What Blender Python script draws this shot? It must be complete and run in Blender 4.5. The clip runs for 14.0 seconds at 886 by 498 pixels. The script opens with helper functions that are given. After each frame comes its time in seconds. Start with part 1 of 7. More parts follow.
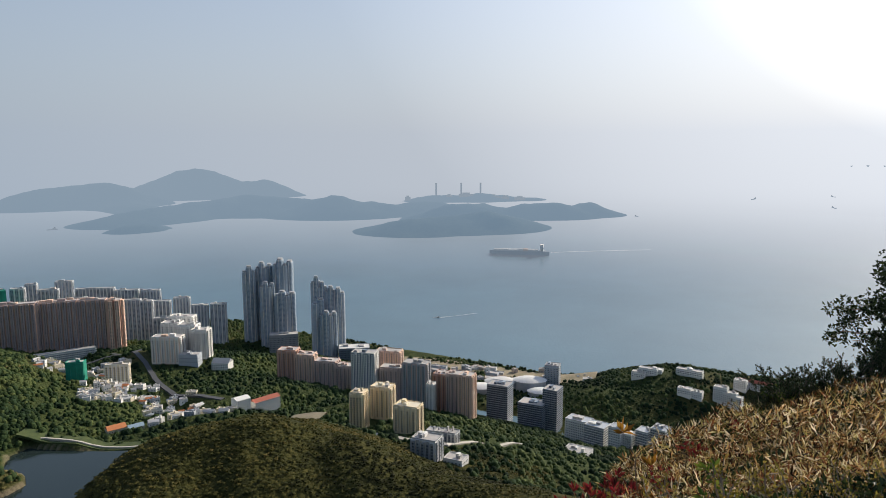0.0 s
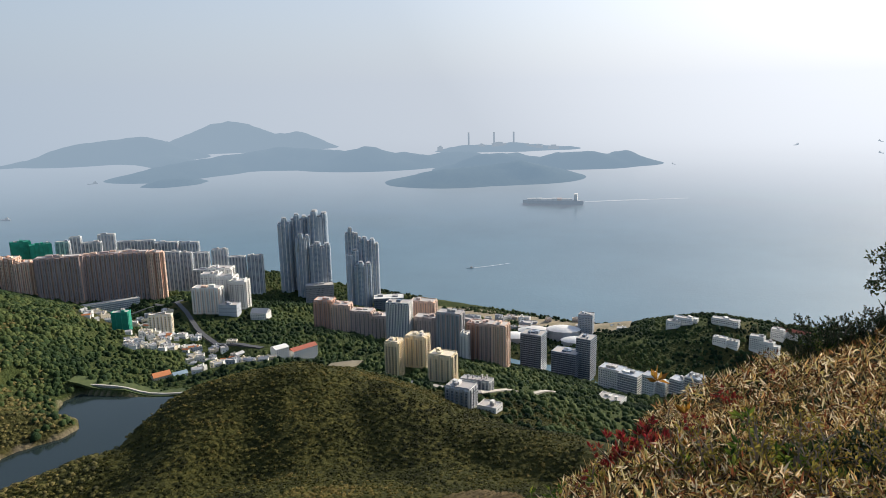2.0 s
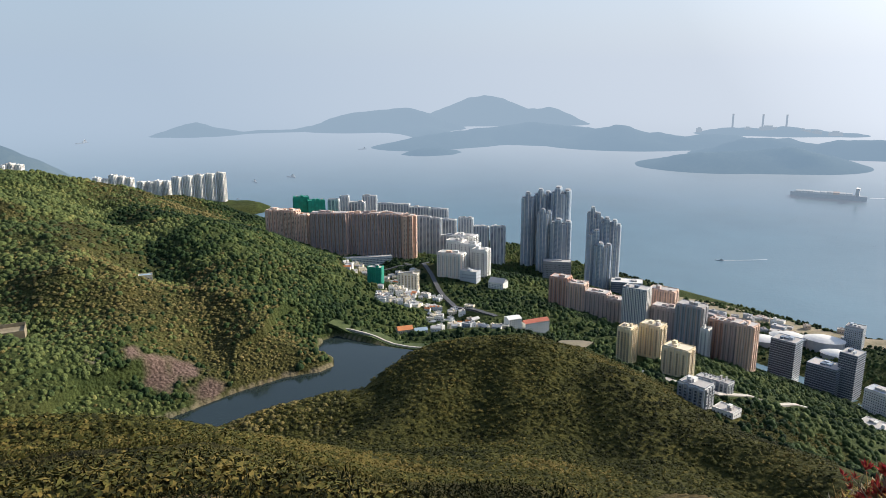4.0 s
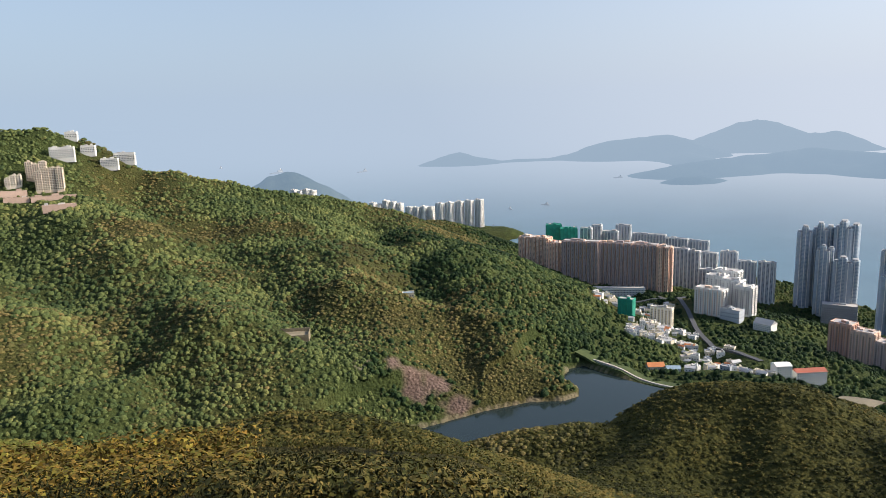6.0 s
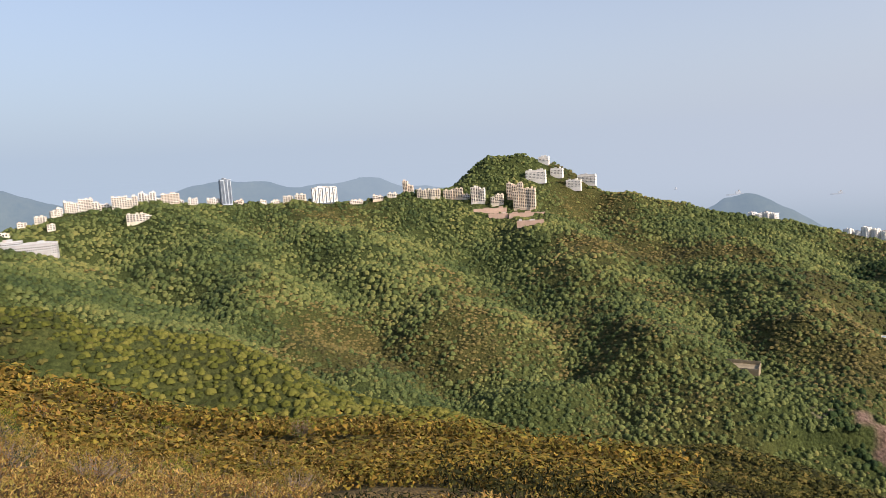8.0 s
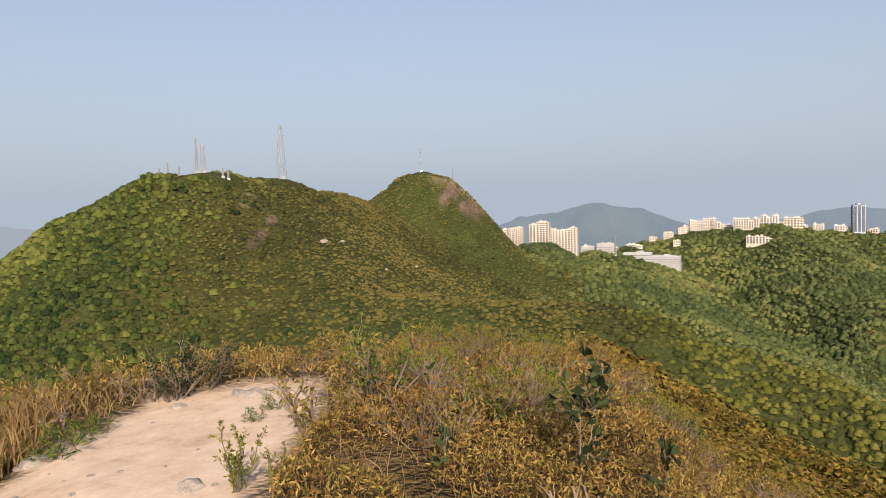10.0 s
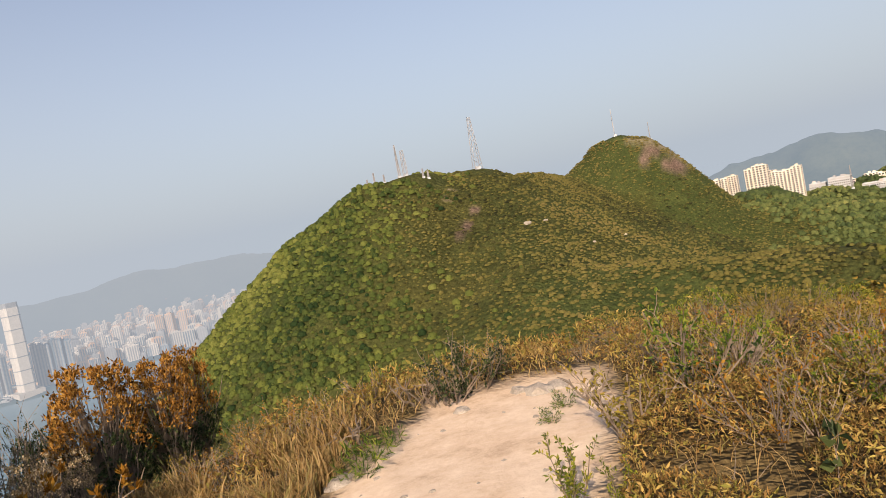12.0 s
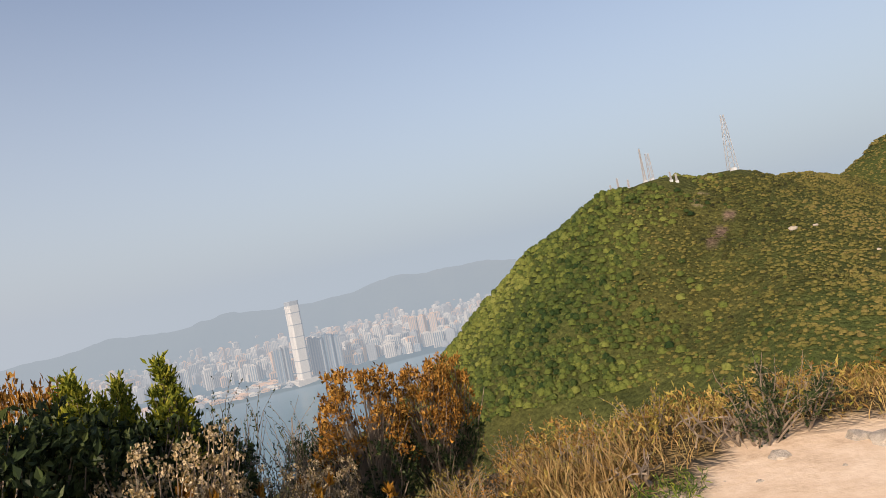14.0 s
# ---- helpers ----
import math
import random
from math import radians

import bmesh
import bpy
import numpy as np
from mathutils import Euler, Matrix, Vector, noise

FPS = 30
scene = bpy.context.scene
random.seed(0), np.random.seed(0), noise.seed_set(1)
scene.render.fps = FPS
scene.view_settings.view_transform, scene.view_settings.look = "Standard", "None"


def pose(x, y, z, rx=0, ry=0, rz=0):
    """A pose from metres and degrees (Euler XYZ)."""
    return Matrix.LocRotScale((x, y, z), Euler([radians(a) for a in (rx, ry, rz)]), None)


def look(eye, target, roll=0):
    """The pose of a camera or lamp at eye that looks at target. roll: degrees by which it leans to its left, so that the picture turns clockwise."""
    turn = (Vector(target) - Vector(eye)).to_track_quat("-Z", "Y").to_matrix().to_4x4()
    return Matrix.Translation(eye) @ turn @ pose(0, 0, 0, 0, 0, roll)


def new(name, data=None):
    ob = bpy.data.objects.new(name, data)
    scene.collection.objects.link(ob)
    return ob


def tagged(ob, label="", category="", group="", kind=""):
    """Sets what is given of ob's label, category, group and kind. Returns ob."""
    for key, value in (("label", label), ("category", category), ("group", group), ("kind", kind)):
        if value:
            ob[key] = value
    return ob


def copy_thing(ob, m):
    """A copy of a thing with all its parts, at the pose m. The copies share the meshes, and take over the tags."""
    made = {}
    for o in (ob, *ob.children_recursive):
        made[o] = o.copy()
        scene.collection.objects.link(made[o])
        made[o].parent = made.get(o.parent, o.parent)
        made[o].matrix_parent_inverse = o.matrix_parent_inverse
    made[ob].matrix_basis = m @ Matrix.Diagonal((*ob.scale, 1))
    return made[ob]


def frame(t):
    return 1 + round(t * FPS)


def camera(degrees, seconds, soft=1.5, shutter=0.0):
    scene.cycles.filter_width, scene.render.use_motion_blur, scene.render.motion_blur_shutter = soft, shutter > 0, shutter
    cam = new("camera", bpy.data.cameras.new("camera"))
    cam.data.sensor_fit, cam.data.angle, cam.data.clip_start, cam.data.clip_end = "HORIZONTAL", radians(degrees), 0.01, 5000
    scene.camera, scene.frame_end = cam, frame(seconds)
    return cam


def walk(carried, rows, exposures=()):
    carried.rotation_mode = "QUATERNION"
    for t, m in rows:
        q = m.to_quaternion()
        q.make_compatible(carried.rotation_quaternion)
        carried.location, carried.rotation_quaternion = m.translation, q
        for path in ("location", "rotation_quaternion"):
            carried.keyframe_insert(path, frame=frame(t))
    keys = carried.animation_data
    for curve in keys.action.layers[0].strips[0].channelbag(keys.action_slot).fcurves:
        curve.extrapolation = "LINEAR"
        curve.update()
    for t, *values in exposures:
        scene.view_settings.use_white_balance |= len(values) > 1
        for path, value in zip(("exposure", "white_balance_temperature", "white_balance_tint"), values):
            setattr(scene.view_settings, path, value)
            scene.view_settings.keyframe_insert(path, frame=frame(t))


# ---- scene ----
EYE_Z = 495.0
cam = camera(65.07, 14.0, soft=0.7)

# seconds, metres walked along the summit path, yaw to the left, pitch, roll
PATH = [
    (0.0, 0.00, 1.32, -7.69, -0.26),
    (0.5, 0.00, 2.03, -8.98, -0.38),
    (1.0, 0.00, 2.37, -9.36, -0.43),
    (1.5, 0.00, 2.40, -11.70, -1.05),
    (2.0, 0.00, 4.14, -11.74, -1.18),
    (2.5, 0.00, 3.34, -11.09, -0.91),
    (3.0, 0.00, 3.72, -10.40, 0.02),
    (3.5, 0.00, 11.90, -11.93, 0.07),
    (4.0, 0.00, 24.23, -13.41, -0.10),
    (4.2, 0.00, 27.64, -13.92, -0.03),
    (6.3, 0.05, 49.76, -9.51, -3.97),
    (6.5, 0.06, 53.78, -9.17, -5.80),
    (7.0, 0.09, 63.61, -9.25, -6.12),
    (7.5, 0.12, 73.33, -8.03, -4.38),
    (8.0, 0.21, 81.33, -7.22, -3.77),
    (8.5, 0.30, 93.14, -5.17, -3.24),
    (9.0, 0.55, 107.58, -3.39, -2.38),
    (9.2, 0.65, 112.59, -2.94, -2.05),
    (11.3, 1.70, 146.53, -1.84, -3.56),
    (11.5, 1.80, 147.81, -1.06, -4.03),
    (12.0, 2.04, 146.10, -2.80, -11.25),
    (12.5, 2.28, 152.57, -0.52, -11.01),
    (13.0, 2.52, 156.43, 0.92, -12.85),
    (13.5, 2.76, 152.99, 1.66, -9.83),
    (14.0, 3.00, 165.35, 1.64, -11.20),
]


def path_pose(s, yaw, pitch, roll):
    """Eye on the summit path, which leads off at a yaw of 174.6 degrees."""
    a = radians(174.6)
    eye = Matrix.Translation((-s * math.sin(a), s * math.cos(a), EYE_Z))
    return eye @ pose(0, 0, 0, 90 + pitch, 0, yaw) @ pose(0, 0, 0, 0, 0, roll)


walk(cam, [(t, path_pose(s, yw, pt, rl)) for t, s, yw, pt, rl in PATH],
     [(0.0, -0.1, 6350, 11), (1.2, -0.06, 6350, 11), (2.0, 0.14, 6350, 11), (2.6, 0.1, 6350, 11), (3.0, 0.04, 6350, 11), (3.6, 0.15, 6300, 11), (4.2, 0.32, 6200, 11), (6.5, 0.38, 6350, 14), (7.5, 0.42, 6550, 17), (8.3, 0.38, 6850, 20), (9.2, 0.24, 7000, 20), (11.3, 0.32, 7500, 20), (12.5, 0.34, 7600, 21), (14.0, 0.3, 7400, 19)])

# ---- world and sun ----
SUN_YAW, SUN_EL = -44.0, 29.0
SKY_GAIN = 0.145
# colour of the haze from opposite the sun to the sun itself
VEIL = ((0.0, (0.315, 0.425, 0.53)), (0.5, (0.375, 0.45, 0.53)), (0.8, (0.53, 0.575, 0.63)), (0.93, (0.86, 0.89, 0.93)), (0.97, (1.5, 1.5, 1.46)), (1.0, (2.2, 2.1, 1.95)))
world = bpy.data.worlds.new("hazy_sky")
scene.world = world
world.use_nodes = True
wn = world.node_tree.nodes
wl = world.node_tree.links
bg = wn["Background"]
sky = wn.new("ShaderNodeTexSky")
sky.sky_type = "NISHITA"
sky.sun_disc = False
sky.sun_elevation = radians(SUN_EL)
sky.sun_rotation = radians(-SUN_YAW)
sky.altitude = 480
sky.air_density = 1.0
sky.dust_density = 2.0
sky.ozone_density = 1.5
# thick haze: the clear sky fades to a pale veil towards the horizon, whiter round the sun
way = wn.new("ShaderNodeTexCoord").outputs["Generated"]
sep = wn.new("ShaderNodeSeparateXYZ")
wl.new(way, sep.inputs[0])
sun_way = (-math.sin(radians(SUN_YAW)) * math.cos(radians(SUN_EL)), math.cos(radians(SUN_YAW)) * math.cos(radians(SUN_EL)), math.sin(radians(SUN_EL)))
dot = wn.new("ShaderNodeVectorMath")
dot.operation = "DOT_PRODUCT"
nrm = wn.new("ShaderNodeVectorMath")
nrm.operation = "NORMALIZE"
wl.new(way, nrm.inputs[0])
wl.new(nrm.outputs[0], dot.inputs[0])
dot.inputs[1].default_value = sun_way
glow = wn.new("ShaderNodeValToRGB")
while len(glow.color_ramp.elements) < len(VEIL):
    glow.color_ramp.elements.new(0.5)
for e, (p, c) in zip(glow.color_ramp.elements, VEIL):
    e.position, e.color = p, (*c, 1)
half = wn.new("ShaderNodeMapRange")
half.inputs[1].default_value, half.inputs[2].default_value = -1.0, 1.0
wl.new(dot.outputs["Value"], half.inputs[0])
wl.new(half.outputs[0], glow.inputs[0])
veil = wn.new("ShaderNodeMapRange")
veil.inputs[1].default_value, veil.inputs[2].default_value = 0.03, 0.46
veil.inputs[3].default_value, veil.inputs[4].default_value = 1.0, 0.12
wl.new(sep.outputs[2], veil.inputs[0])
clear = wn.new("ShaderNodeVectorMath")
clear.operation = "SCALE"
clear.inputs["Scale"].default_value = SKY_GAIN
wl.new(sky.outputs[0], clear.inputs[0])
both = wn.new("ShaderNodeMix")
both.data_type = "RGBA"
wl.new(veil.outputs[0], both.inputs[0])
wl.new(clear.outputs[0], both.inputs[6])
wl.new(glow.outputs[0], both.inputs[7])
wl.new(both.outputs[2], bg.inputs[0])
bg.inputs[1].default_value = 1.0
sun_data = bpy.data.lights.new("sun", "SUN")
sun_data.energy, sun_data.angle, sun_data.color = 5.0, radians(0.6), (1.0, 0.90, 0.74)
sun = new("sun", sun_data)
sun.matrix_world = look((0, 0, 900), (1000 * math.sin(radians(SUN_YAW)), -1000 * math.cos(radians(SUN_YAW)), 900 - 1000 * math.tan(radians(SUN_EL))))

# ---- materials ----
def material(name, rough=0.9, metal=0.0):
    m = bpy.data.materials.new(name)
    m.use_nodes = True
    b = m.node_tree.nodes["Principled BSDF"]
    b.inputs["Roughness"].default_value = rough
    b.inputs["Metallic"].default_value = metal
    return m, m.node_tree.nodes, m.node_tree.links, b


def noise_node(n, l, scale, detail=4, rough=0.6, coord=None):
    t = n.new("ShaderNodeTexNoise")
    t.inputs["Scale"].default_value = scale
    t.inputs["Detail"].default_value = detail
    t.inputs["Roughness"].default_value = rough
    if coord is not None:
        l.new(coord, t.inputs["Vector"])
    return t


def ramp_node(n, stops):
    r = n.new("ShaderNodeValToRGB")
    while len(r.color_ramp.elements) < len(stops):
        r.color_ramp.elements.new(0.5)
    for e, (p, c) in zip(r.color_ramp.elements, stops):
        e.position, e.color = p, (*c, 1)
    return r


def mix_node(n, l, fac, a, b, mode="MIX"):
    m = n.new("ShaderNodeMix")
    m.data_type, m.blend_type = "RGBA", mode
    for sock, v in ((m.inputs[0], fac), (m.inputs[6], a), (m.inputs[7], b)):
        if isinstance(v, (int, float)):
            sock.default_value = v
        elif isinstance(v, tuple):
            sock.default_value = (*v, 1)
        else:
            l.new(v, sock)
    return m.outputs[2]


def bump_node(n, l, height, b, strength, dist):
    k = n.new("ShaderNodeBump")
    k.inputs["Strength"].default_value = strength
    k.inputs["Distance"].default_value = dist
    l.new(height, k.inputs["Height"])
    l.new(k.outputs[0], b.inputs["Normal"])


def speckled(name, c1, c2, scale, rough=0.85, metal=0.0, fine=6.0, bump=0.0, dist=0.05):
    """Two colours mixed by a broad and a fine noise in object space."""
    m, n, l, b = material(name, rough, metal)
    co = n.new("ShaderNodeTexCoord").outputs["Object"]
    big, small = noise_node(n, l, scale, 3, 0.6, co), noise_node(n, l, scale * fine, 5, 0.7, co)
    f = mix_node(n, l, 0.45, big.outputs["Fac"], small.outputs["Fac"])
    r = ramp_node(n, ((0.35, c1), (0.65, c2)))
    l.new(f, r.inputs[0])
    oi = n.new("ShaderNodeObjectInfo")
    hs = n.new("ShaderNodeHueSaturation")
    mp = n.new("ShaderNodeMapRange")
    mp.inputs[3].default_value, mp.inputs[4].default_value = 0.88, 1.12
    l.new(oi.outputs["Random"], mp.inputs[0])
    l.new(mp.outputs[0], hs.inputs["Value"])
    l.new(r.outputs[0], hs.inputs["Color"])
    l.new(hs.outputs[0], b.inputs["Base Color"])
    if bump:
        bump_node(n, l, small.outputs["Fac"], b, bump, dist)
    return m


def hillside_material():
    m, n, l, b = material("scrub_and_wood", 0.95)
    b.inputs["Specular IOR Level"].default_value = 0.08
    g = n.new("ShaderNodeNewGeometry").outputs["Position"]
    patch = noise_node(n, l, 0.0045, 5, 0.6, g)
    mid = noise_node(n, l, 0.03, 4, 0.65, g)
    fine = noise_node(n, l, 0.42, 6, 0.75, g)
    vor = n.new("ShaderNodeTexVoronoi")
    vor.inputs["Scale"].default_value = 0.24
    l.new(g, vor.inputs["Vector"])
    wood = ramp_node(n, ((0.3, (0.012, 0.021, 0.008)), (0.5, (0.042, 0.056, 0.017)), (0.7, (0.10, 0.112, 0.034))))
    l.new(mix_node(n, l, 0.65, mid.outputs["Fac"], fine.outputs["Fac"]), wood.inputs[0])
    scrub = ramp_node(n, ((0.3, (0.018, 0.018, 0.008)), (0.5, (0.060, 0.054, 0.017)), (0.7, (0.13, 0.104, 0.034))))
    l.new(mix_node(n, l, 0.6, mid.outputs["Fac"], fine.outputs["Fac"]), scrub.inputs[0])
    at = n.new("ShaderNodeAttribute")
    at.attribute_name = "scrub"
    sel = ramp_node(n, ((0.35, (0, 0, 0)), (0.62, (1, 1, 1))))
    l.new(mix_node(n, l, 0.5, at.outputs["Fac"], patch.outputs["Fac"]), sel.inputs[0])
    cover = mix_node(n, l, sel.outputs[0], wood.outputs[0], scrub.outputs[0])
    # heath on the spur, its ramp darkened so that the slope looks shaded
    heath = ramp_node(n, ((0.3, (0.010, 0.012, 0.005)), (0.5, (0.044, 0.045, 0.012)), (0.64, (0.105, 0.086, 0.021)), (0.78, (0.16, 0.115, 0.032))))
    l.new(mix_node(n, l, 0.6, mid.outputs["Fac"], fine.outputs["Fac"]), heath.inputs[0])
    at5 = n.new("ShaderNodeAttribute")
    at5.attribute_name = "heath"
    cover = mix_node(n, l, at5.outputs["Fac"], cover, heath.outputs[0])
    # straw and earth between the plants of the summit
    litter = ramp_node(n, ((0.3, (0.045, 0.030, 0.014)), (0.5, (0.12, 0.085, 0.038)), (0.7, (0.24, 0.175, 0.085))))
    straw = noise_node(n, l, 9.0, 6, 0.8, g)
    l.new(mix_node(n, l, 0.6, fine.outputs["Fac"], straw.outputs["Fac"]), litter.inputs[0])
    at4 = n.new("ShaderNodeAttribute")
    at4.attribute_name = "litter"
    cover = mix_node(n, l, at4.outputs["Fac"], cover, litter.outputs[0])
    soil = ramp_node(n, ((0.32, (0.34, 0.24, 0.16)), (0.46, (0.58, 0.44, 0.32)), (0.66, (0.74, 0.61, 0.48))))
    sand = noise_node(n, l, 3.0, 8, 0.75, g)
    l.new(mix_node(n, l, 0.65, fine.outputs["Fac"], sand.outputs["Fac"]), soil.inputs[0])
    at2 = n.new("ShaderNodeAttribute")
    at2.attribute_name = "bare"
    cover = mix_node(n, l, at2.outputs["Fac"], cover, soil.outputs[0])
    slab = ramp_node(n, ((0.35, (0.045, 0.032, 0.024)), (0.5, (0.13, 0.088, 0.070)), (0.65, (0.25, 0.18, 0.145))))
    l.new(mix_node(n, l, 0.7, mid.outputs["Fac"], fine.outputs["Fac"]), slab.inputs[0])
    at3 = n.new("ShaderNodeAttribute")
    at3.attribute_name = "slab"
    cover = mix_node(n, l, at3.outputs["Fac"], cover, slab.outputs[0])
    l.new(cover, b.inputs["Base Color"])
    h = mix_node(n, l, 0.4, vor.outputs["Distance"], fine.outputs["Fac"])
    inv = n.new("ShaderNodeMath")
    inv.operation = "MULTIPLY"
    inv.inputs[1].default_value = -1.0
    l.new(h, inv.inputs[0])
    wild = n.new("ShaderNodeMapRange")
    wild.inputs[3].default_value, wild.inputs[4].default_value = 0.9, 0.0
    l.new(at2.outputs["Fac"], wild.inputs[0])
    bump_node(n, l, inv.outputs[0], b, 0.9, 3.5)
    first = b.inputs["Normal"].links[0].from_node
    l.new(wild.outputs[0], first.inputs["Strength"])
    grit = noise_node(n, l, 5.0, 6, 0.7, g)
    second = n.new("ShaderNodeBump")
    second.inputs["Strength"].default_value = 0.25
    second.inputs["Distance"].default_value = 0.06
    l.new(grit.outputs["Fac"], second.inputs["Height"])
    l.new(first.outputs[0], second.inputs["Normal"])
    l.new(second.outputs[0], b.inputs["Normal"])
    return m


def water_material(name, colour, rough, scale, strength, dist):
    m, n, l, b = material(name, rough)
    g = n.new("ShaderNodeNewGeometry").outputs["Position"]
    streak = noise_node(n, l, 0.0016, 4, 0.6, g)
    r = ramp_node(n, ((0.3, colour), (0.7, tuple(v * 1.25 for v in colour))))
    l.new(streak.outputs["Fac"], r.inputs[0])
    l.new(r.outputs[0], b.inputs["Base Color"])
    w = noise_node(n, l, scale, 4, 0.7, g)
    bump_node(n, l, w.outputs["Fac"], b, strength, dist)
    b.inputs["IOR"].default_value = 1.333
    return m


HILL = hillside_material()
SEA = water_material("sea_water", (0.09, 0.155, 0.19), 0.22, 0.05, 0.6, 1.2)
POND = water_material("reservoir_water", (0.018, 0.028, 0.027), 0.08, 0.25, 0.25, 0.3)


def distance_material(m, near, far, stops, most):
    """A backdrop of distance: haze is painted into the material as emission that grows with distance. Without stops it
    takes the sky veil's colour.
    """
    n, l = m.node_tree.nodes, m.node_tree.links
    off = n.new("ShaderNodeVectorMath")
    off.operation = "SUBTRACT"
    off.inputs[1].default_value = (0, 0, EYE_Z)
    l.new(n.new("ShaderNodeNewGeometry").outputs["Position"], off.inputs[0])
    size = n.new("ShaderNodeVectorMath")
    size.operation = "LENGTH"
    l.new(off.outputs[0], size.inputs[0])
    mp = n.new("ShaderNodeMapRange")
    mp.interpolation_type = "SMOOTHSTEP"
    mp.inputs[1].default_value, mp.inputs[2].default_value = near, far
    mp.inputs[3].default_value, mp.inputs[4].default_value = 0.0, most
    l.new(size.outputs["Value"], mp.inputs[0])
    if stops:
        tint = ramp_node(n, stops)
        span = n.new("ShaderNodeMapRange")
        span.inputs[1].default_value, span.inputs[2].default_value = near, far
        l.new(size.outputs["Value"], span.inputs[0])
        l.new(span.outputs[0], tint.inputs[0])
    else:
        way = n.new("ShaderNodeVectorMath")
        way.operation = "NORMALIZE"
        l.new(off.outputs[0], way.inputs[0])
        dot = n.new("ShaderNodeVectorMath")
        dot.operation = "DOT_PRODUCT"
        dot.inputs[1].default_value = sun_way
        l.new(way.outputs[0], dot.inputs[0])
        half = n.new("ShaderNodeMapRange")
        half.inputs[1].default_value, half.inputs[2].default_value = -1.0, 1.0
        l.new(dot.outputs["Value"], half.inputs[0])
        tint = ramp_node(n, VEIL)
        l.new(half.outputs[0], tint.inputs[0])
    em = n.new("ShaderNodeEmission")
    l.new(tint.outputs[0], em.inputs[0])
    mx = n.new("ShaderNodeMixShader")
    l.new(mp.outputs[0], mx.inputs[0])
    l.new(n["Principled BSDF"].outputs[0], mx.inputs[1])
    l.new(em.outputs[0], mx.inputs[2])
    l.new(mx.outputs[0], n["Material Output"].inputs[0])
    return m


# emission colours of the haze painted over the far hills, by distance
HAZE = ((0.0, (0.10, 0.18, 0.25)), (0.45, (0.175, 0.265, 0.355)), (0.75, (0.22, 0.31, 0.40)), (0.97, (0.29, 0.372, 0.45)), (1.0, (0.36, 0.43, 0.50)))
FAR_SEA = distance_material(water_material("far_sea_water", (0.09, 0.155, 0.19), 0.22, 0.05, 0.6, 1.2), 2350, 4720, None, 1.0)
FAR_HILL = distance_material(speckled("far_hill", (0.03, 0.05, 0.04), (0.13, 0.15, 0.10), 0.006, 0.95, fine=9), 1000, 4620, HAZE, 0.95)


# ---- the shape of the land ----
def hash2(ix, iy, seed):
    h = (ix.astype(np.int64) * 374761393 + iy.astype(np.int64) * 668265263 + seed * 1442695041) & 0xFFFFFFFF
    h = ((h ^ (h >> 13)) * 1274126177) & 0xFFFFFFFF
    return ((h ^ (h >> 16)) & 0xFFFF) / 65535.0


def value_noise(x, y, seed=0):
    ix, iy = np.floor(x), np.floor(y)
    fx, fy = x - ix, y - iy
    fx, fy = fx * fx * (3 - 2 * fx), fy * fy * (3 - 2 * fy)
    a, b = hash2(ix, iy, seed), hash2(ix + 1, iy, seed)
    c, d = hash2(ix, iy + 1, seed), hash2(ix + 1, iy + 1, seed)
    return (a + (b - a) * fx) * (1 - fy) + (c + (d - c) * fx) * fy - 0.5


def fbm(x, y, size, octaves=4, seed=0):
    out, amp = 0.0, 1.0
    for k in range(octaves):
        out = out + amp * value_noise(x / size + 17.3 * k, y / size - 9.1 * k, seed + k)
        size, amp = size / 2.03, amp * 0.5
    return out


def polar(yaw, d):
    a = np.radians(yaw)
    return -d * np.sin(a), d * np.cos(a)


def shrink(d):
    """Distances past 2 km are drawn in towards the eye, each thing in its true direction."""
    return np.where(d < 2000, 1.0, (2000 + 2700 * (1 - np.exp(-np.maximum(d - 2000, 0) / 2700))) / np.maximum(d, 1))


